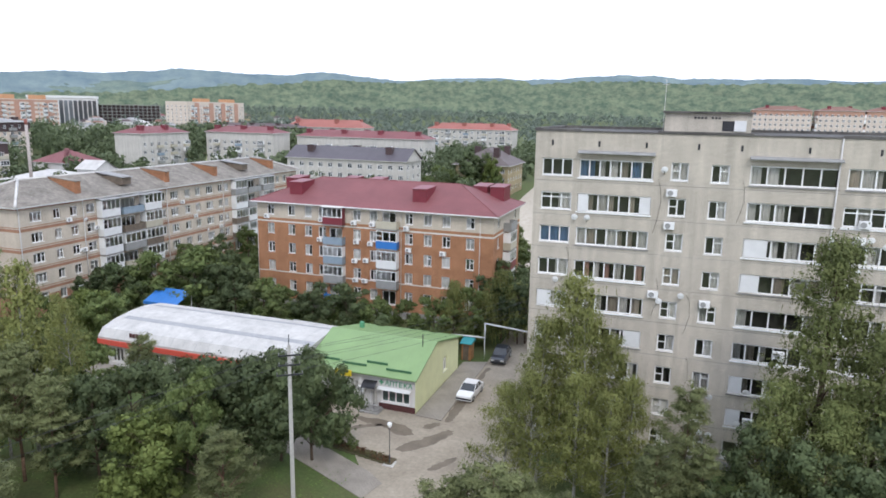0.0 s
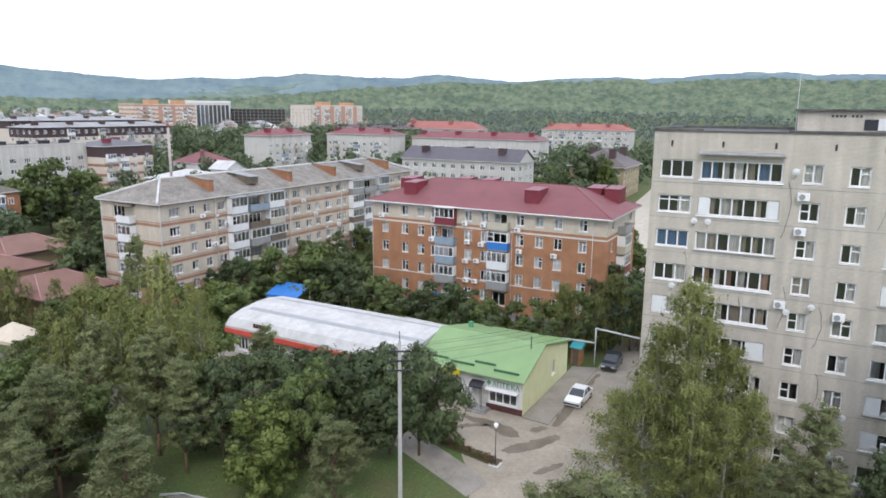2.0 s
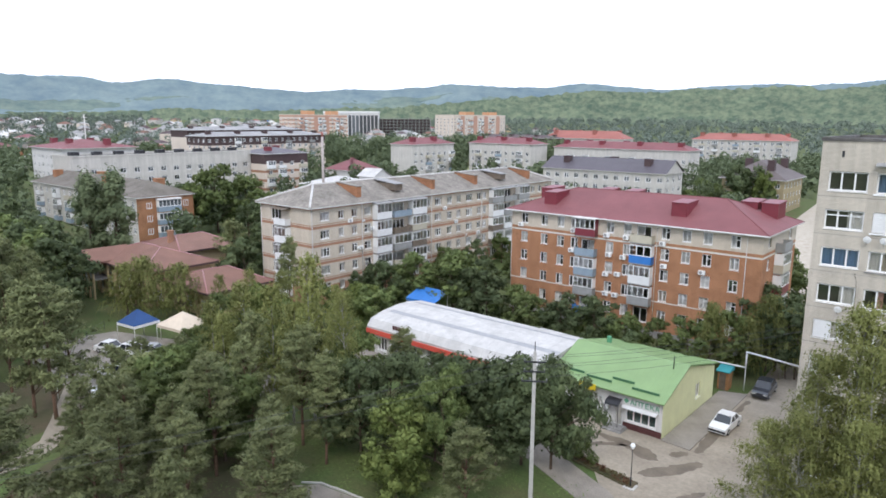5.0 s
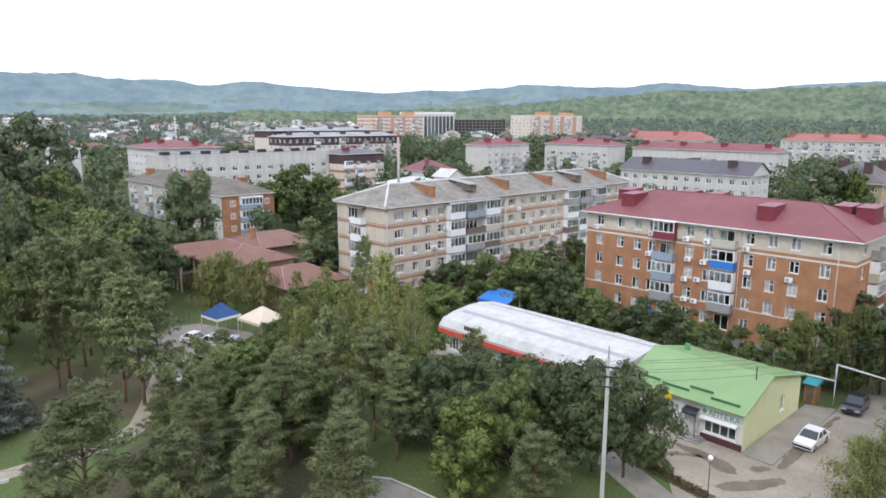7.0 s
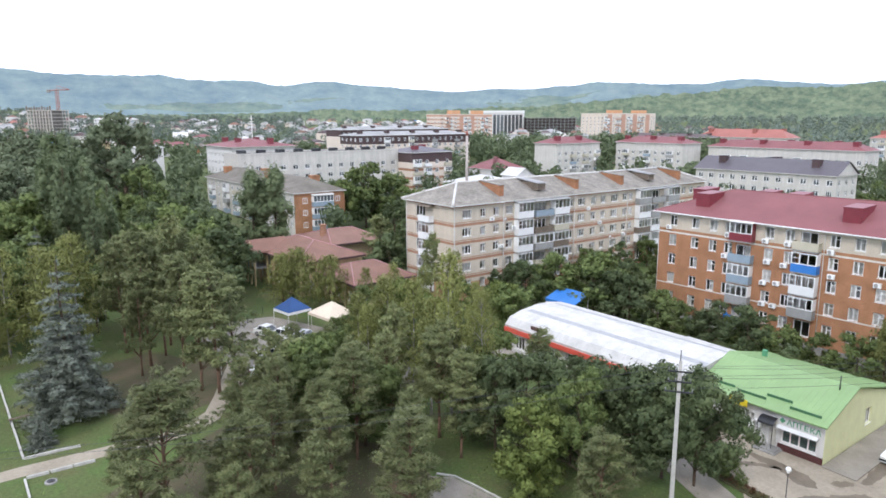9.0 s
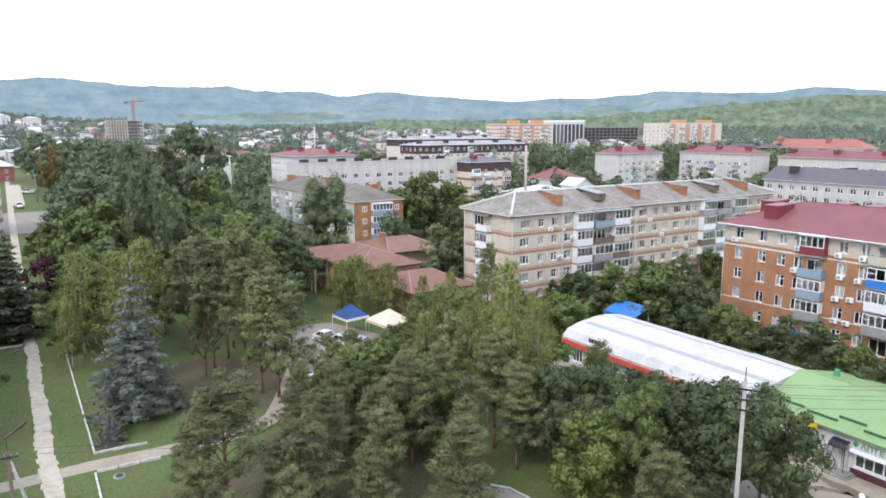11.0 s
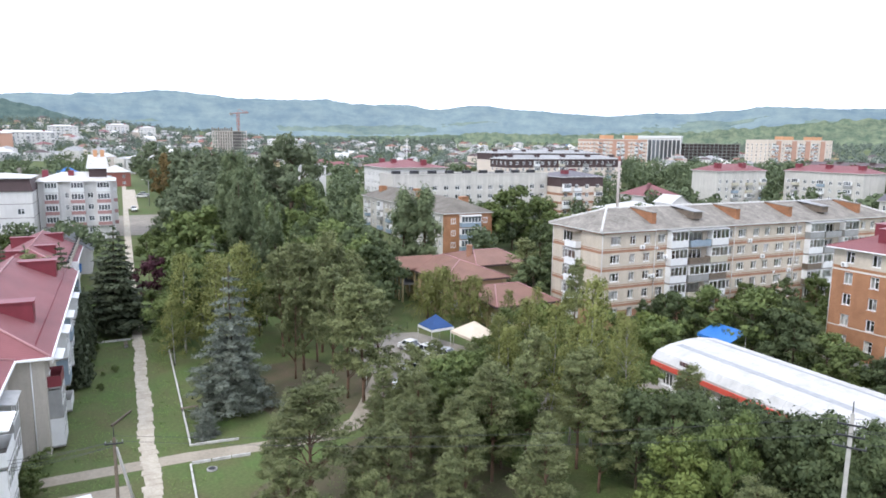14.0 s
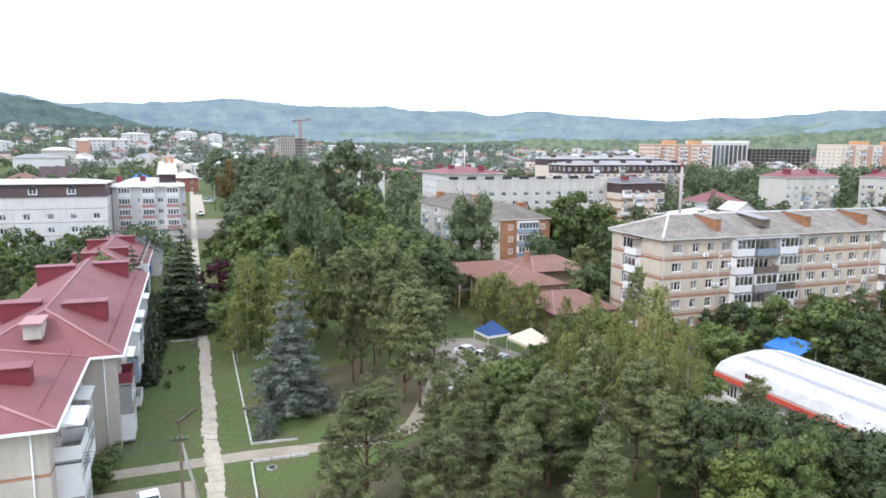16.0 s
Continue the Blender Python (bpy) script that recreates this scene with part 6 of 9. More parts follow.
def lobed(h, count, lo, hi, wide, big, per, rng, flat=0.8):
    """A leafy crown: limbs end in lobes, and each lobe carries clumps of leaves over its upper side."""
    cl = []
    for i in range(count):
        f = (i + rng.uniform(0.1, 0.9)) / count
        a = i * 2.4 + rng.normal(0, 0.35)
        rad = wide * h * math.sin(math.pi * (0.2 + 0.72 * f)) * rng.uniform(0.5, 0.95)
        c = np.array((rad * math.cos(a), rad * math.sin(a), h * (lo + (hi - lo) * f)))
        s = h * big * rng.uniform(0.75, 1.2)
        cl.append((c, (s * 0.62, s * 0.62, s * 0.5)))
        for _ in range(per):
            d = rng.normal(0, 1, 3) + np.array((0.5 * math.cos(a), 0.5 * math.sin(a), 0.45))
            d /= np.linalg.norm(d)
            q = s * rng.uniform(0.3, 0.52)
            cl.append((c + d * s * rng.uniform(0.6, 1.08) * np.array((1, 1, 0.85)), (q, q, q * flat)))
    return cl


def crown_shape(kind, h, rng):
    """The clumps of a crown: centre, radii. For hanging kinds: the twig ends."""
    cl = []
    if kind == 'pine':
        lean = rng.uniform(0, 6.28)
        bare = rng.uniform(0.2, 0.4)
        tiers = 10
        for i in range(tiers):
            f = bare + (0.93 - bare) * (i + rng.uniform(-0.2, 0.2)) / (tiers - 0.5)
            a0 = rng.uniform(0, 6.28)
            m = int(rng.integers(4, 6))
            for j in range(m):
                a = a0 + 6.28 * j / m + rng.normal(0, 0.3)
                if rng.random() < 0.25:
                    continue
                u = (f - bare) / (1 - bare)
                ln = h * (0.03 + 0.205 * (1 - u) ** 0.85 * min(1, 0.7 + u * 2)) * rng.uniform(0.55, 1.25) * (1 + 0.18 * math.cos(a - lean))
                tip = h * rng.uniform(0.026, 0.042)
                for q, k in ((0.5, 0.75), (0.78, 1.0), (1.0, 0.95)):
                    for _ in range(2 if q > 0.7 else 1):
                        ang = a + rng.normal(0, 0.2 / q)
                        s = tip * k * rng.uniform(0.75, 1.15)
                        cl.append((np.array((ln * q * math.cos(ang), ln * q * math.sin(ang), f * h + ln * (0.38 * q * q - 0.05) + rng.normal(0, 0.008 * h))), (s * 1.3, s * 1.3, s * 0.62)))
        cl.append((np.array((0, 0, h * 0.95)), (h * 0.03, h * 0.03, h * 0.05)))
    elif kind == 'linden':
        cl = lobed(h, 13, 0.22, 0.86, 0.36, 0.17, 9, rng)
    elif kind == 'oak':
        cl = lobed(h, 15, 0.36, 0.9, 0.42, 0.14, 8, rng)
    elif kind == 'lime':
        cl = lobed(h, 15, 0.22, 0.88, 0.30, 0.17, 8, rng, 0.65)
    elif kind == 'bush':
        cl = lobed(h, 5, 0.25, 0.7, 0.4, 0.28, 5, rng)
    elif kind in ('broad', 'dark', 'elm', 'rust', 'purple'):
        cl = lobed(h, 11, 0.22, 0.88, 0.35, 0.15, 8, rng)
    elif kind in ('poplar', 'column'):
        for i in range(62):
            f = rng.uniform(0.06, 0.97)
            rad = (0.085 if kind == 'poplar' else 0.115) * h * math.sin(math.pi * (0.15 + 0.8 * f)) ** 0.8 * rng.uniform(0.3, 1.0)
            a = rng.uniform(0, 6.28)
            s = h * rng.uniform(0.026, 0.042) * (1 if kind == 'poplar' else 1.25)
            cl.append((np.array((rad * math.cos(a), rad * math.sin(a), f * h)), (s, s, s * rng.uniform(1.6, 2.6))))
    elif kind in ('spruce', 'darkspruce', 'thuja'):
        n = 13 if kind == 'spruce' else 16
        wide = {'thuja': 0.24, 'darkspruce': 0.17}.get(kind, 0.25)
        for i in range(n):
            f = i / n
            rr0 = wide * h * (1 - f) ** 0.8 + 0.015 * h
            m = max(4, int(8 * (1 - f)) + 3)
            a0 = rng.uniform(0, 6.28)
            for j in range(m):
                a = a0 + 6.28 * j / m + rng.normal(0, 0.12)
                ln = rr0 * rng.uniform(0.5, 1.25)
                for q in (0.4, 0.72, 1.0):
                    s = (0.2 * rr0 + 0.012 * h) * (1.2 - 0.45 * q)
                    cl.append((np.array((ln * q * math.cos(a), ln * q * math.sin(a), h * (0.1 + 0.87 * f) - ln * q * 0.3 + 0.1 * ln * q * q)), (s * 1.2, s * 1.2, s * 0.42)))
        cl.append((np.array((0, 0, h * 0.97)), (h * 0.012, h * 0.012, h * 0.04)))
    elif kind in ('birch', 'willow', 'ash'):
        n = {'birch': 34, 'willow': 40, 'ash': 44}[kind]
        wide = {'birch': 0.25, 'willow': 0.36, 'ash': 0.21}[kind]
        for i in range(n):
            f = 0.16 + 0.82 * ((i + rng.uniform(0, 1)) / n) ** 0.9
            a = i * 2.4 + rng.normal(0, 0.3)
            u = (1 - f) / 0.84
            ln = wide * h * (u ** 0.62 * 0.95 + 0.06) * rng.uniform(0.55, 1.15)
            for q in (0.5, 0.78, 1.0):
                ang = a + rng.normal(0, 0.14)
                s = h * rng.uniform(0.03, 0.048) * (1.1 - 0.2 * q)
                cl.append((np.array((ln * q * math.cos(ang), ln * q * math.sin(ang), min(0.98, f + 0.05 * q) * h)), (s * 1.25, s * 1.25, s * 1.3)))
    return cl


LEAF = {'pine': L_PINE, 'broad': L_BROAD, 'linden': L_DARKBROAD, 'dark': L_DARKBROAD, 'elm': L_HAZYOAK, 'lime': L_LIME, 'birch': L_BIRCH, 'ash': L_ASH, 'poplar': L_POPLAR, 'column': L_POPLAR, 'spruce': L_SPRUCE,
        'darkspruce': L_DARKSPRUCE, 'thuja': L_DARKSPRUCE, 'bush': L_BROAD, 'willow': L_BIRCH, 'rust': L_RUST, 'purple': L_PURPLE, 'oak': L_HAZYOAK}
BARK = {'pine': M_PINEBARK, 'birch': M_BIRCHBARK}
COUNT = {'n': 11500, 'm': 4600, 'f': 2300}
NOMINAL = {'pine': 12, 'ash': 20, 'birch': 14, 'spruce': 15, 'darkspruce': 14, 'poplar': 20, 'column': 17, 'oak': 20, 'thuja': 4, 'bush': 1.6, 'willow': 10}
SAY = {'ash': "tall dark green tree with hanging twigs", 'pine': "tall pine with bare brown trunk and dark needle clumps", 'broad': "leafy green broadleaved tree", 'linden': "dark green dense linden tree by the footpath",
       'dark': "dark green leafy tree", 'elm': "tall green tree by the street, paled by haze", 'lime': "light green young tree", 'birch': "slender birch with drooping yellow-green foliage", 'poplar': "tall columnar dark poplar", 'column': "broad dark poplar beside the brick-ended house",
       'spruce': "silvery blue spruce on the lawn", 'darkspruce': "dark green conical spruce", 'thuja': "small dark conifer on the lawn", 'bush': "low green bush on the lawn", 'willow': "weeping pale green tree",
       'rust': "tree with rusty brown foliage", 'purple': "small tree with dark purple leaves", 'oak': "huge spreading old tree"}
TREES = {}
HANGING = ('birch', 'willow', 'ash')
NEEDLED = ('pine', 'spruce', 'darkspruce', 'thuja')


def make_tree(kind, level, variant):
    """One tree of its kind at its nominal height, standing at the origin: trunk with limbs, and a crown of leaf cards."""
    h = NOMINAL.get(kind, 10)
    rng = np.random.default_rng(hash_of(kind) * 10 + variant)
    cl = crown_shape(kind, h, rng)
    area = np.array([c[1][0] * (c[1][0] + c[1][2]) for c in cl])
    n = COUNT[level]
    if kind in ('oak', 'column', 'spruce', 'poplar', 'darkspruce'):
        n = 9000
    if kind == 'ash' or (kind == 'spruce' and level != 'f'):
        n = 24000
    if kind in ('birch', 'linden') and level == 'n':
        n = 13500
    if kind in ('thuja', 'bush'):
        n = n // 4
    per = np.maximum(6, n * area / area.sum()).astype(int)
    # cards about as large as it takes to close each clump
    size = math.sqrt(area.sum() * 6.3 / n) * {'pine': 0.29, 'spruce': 0.34, 'darkspruce': 0.52, 'thuja': 0.6, 'birch': 0.37, 'willow': 0.46, 'ash': 0.40}.get(kind, 0.72)
    asp = {'pine': 3.0, 'spruce': 2.2, 'darkspruce': 1.4, 'birch': 1.1, 'willow': 1.3}.get(kind, 0.75)
    out = []
    mid = np.array((0, 0, h * 0.5))
    for (c, r), k in zip(cl, per):
        outward = (c - mid) / h
        if kind in HANGING:
            # leafy sprays, and twigs that hang from them
            j = int(k * (0.25 if kind == 'willow' else 0.55))
            p, d = shell(c, (r[0] * 1.15, r[1] * 1.15, r[2]), j, rng, 0.35)
            lit = d + outward * np.array((1.0, 1.0, 0.8)) + np.array((0, 0, 0.3))
            lit /= np.linalg.norm(lit, axis=1, keepdims=True) + 1e-9
            cards(p, lit, size, 1.0, rng, out, 0.4, lit)
            m = max(2, int(k - j) // 5)
            st = c + rng.normal(0, 0.6, (m, 3)) * np.asarray(r)
            ln = h * rng.uniform(0.03, {'birch': 0.07, 'willow': 0.16, 'ash': 0.05}[kind], (m, 1))
            sway = rng.normal(0, 0.16, (m, 3)) + np.array((c[0], c[1], 0)) / h * 0.8
            q = np.concatenate([st + ln * f * (sway + np.array((0, 0, -1.0))) for f in (0.1, 0.3, 0.52, 0.76, 1.0)])
            d = (q - c) / np.asarray(r) * np.array((1, 1, 0.35)) + outward * np.array((3.2, 3.2, 0.8)) + np.array((0, 0, 0.4))
            d /= np.linalg.norm(d, axis=1, keepdims=True) + 1e-9
            cards(q, d, size, asp, rng, out, 0.9, d)
            core(c, [a * 0.3 for a in r], rng, out)
            continue
        core(c, [a * (0.5 if kind == 'pine' else 0.64) for a in r], rng, out)
        j = int(k * (0.62 if kind == 'pine' else 0.72))
        p, d = shell(c, r, j, rng, 0.6)
        loose = np.clip(rng.normal(0, 0.62, (int(k) - j, 3)), -1.1, 1.1)
        p, d = np.concatenate([p, c + loose * np.asarray(r)]), np.concatenate([d, loose])
        lit = d / (np.linalg.norm(d, axis=1, keepdims=True) + 1e-9) + outward * 0.8
        if kind in NEEDLED:
            lit = lit * np.array((0.7, 0.7, 1.0)) + np.array((0, 0, 0.35))
            cards(p, lit + rng.normal(0, 0.35, lit.shape), size, asp, rng, out, 0, lit)
        else:
            cards(p, lit, size, asp, rng, out, 0, lit)
    root = thing("tree", SAY[kind], "tree" if kind not in ('bush',) else "bush", pose(0, 0, -500))
    root.name = "bush" if kind == 'bush' else "tree"
    bm = bmesh.new()
    th = h * (0.97 if kind in ('spruce', 'darkspruce', 'birch', 'poplar', 'ash') else 0.9 if kind == 'pine' else 0.8)
    r0 = h * {'pine': 0.013, 'birch': 0.011, 'oak': 0.03}.get(kind, 0.016)
    pts = [(0, 0, -0.4)]
    bend = rng.normal(0, 0.012 * h, 2)
    for i in range(1, 6):
        f = i / 5
        pts.append((bend[0] * f * f + rng.normal(0, 0.003 * h), bend[1] * f * f + rng.normal(0, 0.003 * h), th * f))
    sides = 8 if level == 'n' else 6
    for i in range(5):
        tube(bm, pts[i], pts[i + 1], r0 * (1 - 0.17 * i), r0 * (1 - 0.17 * (i + 1)), sides)
    if kind not in ('spruce', 'darkspruce', 'thuja', 'bush'):
        for c, r in cl[2:: max(1, len(cl) // (30 if level == 'n' else 12))]:
            f = min(0.9, max(0.18, (c[2] - 0.22 * math.hypot(c[0], c[1]) * 2 - 0.05 * h) / th))
            k = min(4, int(f * 5))
            w = f * 5 - k
            a = [pts[k][j] + (pts[k + 1][j] - pts[k][j]) * w for j in range(3)]
            rl = r0 * (0.42 - 0.25 * f)
            half = [(a[0] + c[0]) / 2, (a[1] + c[1]) / 2, (a[2] + c[2]) / 2 + 0.02 * h]
            tube(bm, a, half, rl, rl * 0.7, 5, caps=False)
            tube(bm, half, c, rl * 0.7, rl * 0.3, 5, caps=False)
    part("trunk", bm, BARK.get(kind, M_BARK), root)
    put("crown", cards_mesh("crown", out, LEAF[kind]), root)
    return root


def hash_of(s):
    return sum(ord(c) * (i + 3) for i, c in enumerate(s)) % 1000


RTREE = random.Random(77)


def plant(kind, *spots):
    """Trees of one kind at (x, y, height) or (x, y, height, width against the usual)."""
    for x, y, h, *wide in spots:
        d = math.hypot(x, y)
        level = 'n' if d < 60 else 'm' if d < 112 else 'f'
        key = (kind, level, RTREE.randrange(4 if kind in ('pine', 'birch', 'broad') else 2))
        m = Matrix.Translation((x, y, ground_z(x, y) - 0.05)) @ pose(0, 0, 0, RTREE.uniform(-1.5, 1.5), RTREE.uniform(-1.5, 1.5), RTREE.uniform(0, 360))
        s = h / NOMINAL.get(kind, 10)
        w = s * (wide[0] if wide else RTREE.uniform(0.92, 1.12))
        m = m @ Matrix.Diagonal((w, w, s, 1))
        if key not in TREES:
            TREES[key] = make_tree(*key)
            TREES[key].matrix_basis = m
        else:
            t = TREES[key]
            c = t.matrix_basis.copy()
            t.scale = (1, 1, 1)
            copy_thing(t, m)
            t.matrix_basis = c


# by the grey tower and the driveway
plant("birch", (-6.8, 49.4, 16.4), (-8.8, 47.8, 13.3), (-5.2, 48.2, 14.5), (-3.8, 48.2, 12.5), (-10.6, 44.8, 9.2, 1.25), (-8.6, 45.2, 10.2, 1.2), (-5.6, 45.6, 10.4, 1.2), (-2.2, 47, 10, 1.15), (-3.4, 45.4, 9.5, 1.2))
plant("ash", (9.6, 48.0, 20.6, 0.95), (12.6, 46.4, 15.4, 1.2), (7.4, 46.2, 11.6, 1.2), (15.2, 46.4, 16.5, 1.2), (10.2, 45.0, 11.0, 1.3))
plant("dark", (6.0, 44.8, 8.5), (9.4, 42.8, 9), (13.4, 43.2, 10.5))
plant("pine", (1.5, 46.1, 11, 0.9), (0.0, 41.4, 8.6, 1.1), (2.8, 44.4, 7.4, 1.1), (-10, 32.6, 9.6, 1.2), (-7.9, 32.6, 9.7, 1.2), (-11.7, 31, 8.9, 1.2), (-6.5, 33.6, 8.9, 1.2), (-4.6, 35.2, 7.6, 1.2))
# along the footpath
plant("linden", (-30.4, 42.4, 9.4, 1.0), (-28.9, 43.9, 9.8, 0.95), (-26.6, 44.8, 9.9, 0.82), (-32.6, 41.0, 9.2))
plant("pine", (-26.8, 33.9, 8.2, 1.25))
plant("lime", (-33.2, 33.5, 7.8, 1.0))
plant("broad", (-31.9, 37.6, 10.0, 0.7), (-43.3, 37, 8.8, 0.9))
plant("dark", (-34.6, 39.6, 9.0, 0.8), (-36.8, 41.6, 8.6))
plant("dark", (-39.1, 39.2, 8.4, 1.1), (-40.4, 36.6, 8.2, 0.95), (-37.2, 44.2, 6.5))
# the park
plant("pine", (-45.7, 11, 12.0, 1.35), (-41.3, 15.4, 9.4, 1.25), (-45.3, 18.7, 9.2, 1.1), (-46.2, 26.4, 10.6, 1.15), (-52.8, 34.3, 11.4, 0.85), (-41.7, 21.6, 9.0, 1.1), (-56.6, 25.6, 8.8, 1.1), (-45.2, 34.2, 11.4, 1.0), (-41.1, 33.4, 10.2, 1.0),
      (-35.4, 24.2, 9.3, 1.35), (-50.2, 21.4, 9.2, 1.1), (-51.0, 28.8, 9.4, 1.05), (-48.6, 31.2, 10.2), (-38.4, 18.6, 7.9, 1.1), (-47.6, 37.6, 9.6, 0.9), (-40.2, 27.6, 8.4, 1.0), (-45.2, 22.6, 9.4), (-38.0, 13.2, 7.8), (-42.6, 8.6, 7.6, 1.2), (-38.6, 9.6, 6.8, 1.2), (-60.0, 21.9, 6.4, 1.2), (-47.1, 16.7, 6.4, 1.25), (-44.9, 14.6, 6.4, 1.1), (-51.2, 20.0, 6.8, 1.2), (-55.6, 19.6, 5.4, 1.2))
plant("broad", (-55, 26.8, 8.5), (-51.8, 25.2, 8.2), (-58.2, 29.6, 7.5), (-47.8, 28.2, 8.6))
plant("pine", (-63.1, 26.2, 7.4, 1.2), (-60.3, 27.4, 7.2, 1.3), (-58.4, 23.6, 6.6, 1.2), (-55.3, 23.4, 7.2, 1.2), (-66.4, 30.4, 6.6, 1.2), (-64.2, 33.6, 6.4, 1.2))
plant("broad", (-60.1, 31.8, 7.2), (-63.6, 36.4, 6.2), (-70.2, 34.4, 3.6), (-73.4, 39.4, 3.8), (-57.6, 41.4, 7.4), (-66.8, 38.8, 6.6))
plant("birch", (-58.9, 37.8, 11.8), (-55, 38.3, 12.1), (-60.4, 35.3, 10), (-47.2, 37.2, 16.2, 0.85), (-43.8, 38.2, 13.2, 0.9), (-49.6, 36.6, 11.5), (-57.4, 34.6, 9.6), (-53.4, 41.8, 10.6))
plant("pine", (-79.8, 18.8, 17.2, 0.85), (-86, 22.8, 16.9, 0.85), (-67, 22.2, 14.4, 1.1), (-68.9, 21, 13.8, 0.95), (-74.1, 20.8, 14.4, 0.85), (-86.2, 17.7, 15, 0.9), (-71.6, 25.6, 11.6, 1.0), (-82.4, 21.2, 15.4, 0.8), (-88.6, 25.2, 15.4, 0.85),
      (-92.4, 19.8, 14.6, 0.9), (-77.2, 17.2, 12.6, 0.8), (-96.6, 22.8, 14.2, 0.9), (-84.2, 26.4, 13.2, 0.8), (-90.8, 28.6, 13.2, 0.85))
plant("birch", (-91, 13.3, 14.4, 1.2), (-85.5, 10.2, 13.6, 1.2), (-92.8, 6.3, 13.2), (-88, 4.6, 8.4, 1.2), (-95.4, 10.4, 12.6, 1.1))
plant("broad", (-99, 6.2, 10.2), (-103.4, 8.6, 11.5), (-94.6, 4.8, 8.6))
plant("broad", (-149.5, 12.1, 12.4, 1.1), (-160, 3.9, 6.4), (-165, 6.4, 7.4), (-155, 6.2, 7.0), (-170, 8.2, 8.2), (-138, 6.4, 7.4))
plant("broad", (-63.1, 202.4, 7.4), (-57.8, 199.8, 6.2), (-53.6, 204, 8, 0.8), (-73.5, 205.2, 10), (-75.3, 199.3, 7), (-68.3, 203.9, 9))
plant("lime", (-56.1, 206.8, 13, 0.6))
plant("dark", (-64.1, 207.3, 14.4), (-59.8, 207.4, 14, 0.85))
plant("elm", (-171.5, 13, 16.4, 0.9), (-164.7, 9.4, 14.4, 0.8))
plant("dark", (-106.3, 35.2, 13.4), (-102, 35.8, 11.6), (-111, 38.4, 12.6), (-143.8, 42.7, 12.2))
plant("elm", (-420, 7.2, 12), (-430, 11.4, 12.5), (-330, 14, 20), (-312, 20, 18), (-282, 16, 17))
plant("spruce", (-70.2, 9.0, 15.6, 1.05), (-107.4, 11.4, 13.6, 0.7))
plant("spruce", (-64.8, 5.8, 3.2, 1.5))
plant("purple", (-118, 3.2, 9.2))
plant("dark", (-95.2, 61.5, 9), (-57, 73, 9), (-19, 86, 8), (-16.8, 79.5, 8.5), (-19.2, 80.5, 8), (-21.5, 84, 9))
# the tall trees along the long path
plant("broad", (-114.8, 10, 12), (-120.8, 34.1, 14), (-106.5, 34.4, 13), (-101.8, 28.4, 13), (-144, 86.6, 16.7), (-144.2, 80.3, 12.9), (-143.7, 94.6, 13.5), (-135.5, 94.2, 10.9), (-173.5, 42.2, 15.5), (-139.2, 12.6, 14.6, 1.1),
      (-132, 11.4, 12.5), (-148, 15.4, 14, 1.1), (-157.6, -22.8, 8), (-141.3, -26.4, 7), (-147, -32.1, 7), (-139.8, -23.6, 6.6))
plant("elm", (-172, 16.4, 15), (-183, 16.8, 16.5), (-192, 20.6, 18), (-160, 17.2, 13), (-206, 19.6, 20), (-220, 24.4, 21.5), (-200, 28.4, 18), (-178, 26.8, 15), (-232, 20, 22), (-246, 28, 21))
plant("poplar", (-136.5, 20.4, 25.2, 1.2), (-136.9, 18.4, 24.4, 1.1), (-133, 19.4, 22), (-128.6, 19.4, 20.5), (-122.3, 21.6, 17), (-140.6, 23.6, 22), (-130.6, 22.4, 20.5), (-126.3, 25, 17.5), (-143, 18.6, 20))
plant("column", (-121.0, 48.4, 18.4, 1.3), (-119.0, 51.9, 18.8, 1.45), (-123.4, 50.6, 17.2, 1.3))
plant("oak", (-185.5, 41.2, 26.8))
plant("rust", (-261.7, 13.3, 17.6, 0.8))
plant("darkspruce", (-107.0, -2.1, 15.9, 1.6), (-112.8, -8.8, 13), (-115.2, -13.5, 12.5), (-117.5, -17, 12))
plant("pine", (-103, -9.6, 12.6, 0.9), (-109, -12.6, 12.8, 0.9))
plant("thuja", (-83.6, -5.7, 6.4, 0.6), (-86.4, -5.6, 7.6, 0.6), (-89.8, -5.8, 7.2, 0.6), (-93.4, -5.7, 8.2, 0.6), (-97, -5.9, 8.8, 0.6), (-100.4, -5.6, 8.2, 0.7))
# behind the store and round the brick houses
plant("broad", (-60.2, 72.6, 10.2, 1.25), (-66.6, 71.6, 9.4, 1.15), (-63.4, 77.4, 9.2, 1.1), (-50.4, 73.6, 6.6, 1.2), (-46.8, 72, 6.2, 1.2), (-40.8, 75, 5.2), (-34.4, 74, 5.8), (-31.2, 76, 5.2), (-26.7, 74, 6.6, 1.2), (-23.5, 77, 7.6, 1.1), (-23.4, 101, 9), (-28.6, 118, 9))
plant("dark", (-70.6, 69.6, 7.4), (-43.2, 73.6, 6.4, 1.2), (-38.2, 73.6, 7.2, 1.1), (-73.4, 67.6, 6.4), (-54.6, 73.4, 7.6, 1.2))
plant("willow", (-92.2, 43.4, 9.2, 1.5), (-96.6, 42.8, 7.8, 1.4), (-87.6, 46.2, 8.4, 1.3), (-20, 80, 9), (-17.6, 79, 7.9), (-24.5, 74.5, 8.5), (-21.2, 76.8, 7))
plant("pine", (-99.9, 63.1, 12.0, 1.1), (-78, 57.7, 12.2, 0.7))
plant("darkspruce", (-102.2, 64.8, 10.5, 1.2))
plant("birch", (-80.5, 48, 7.5), (-77, 50.5, 8.5), (-72.4, 52.2, 8.4))


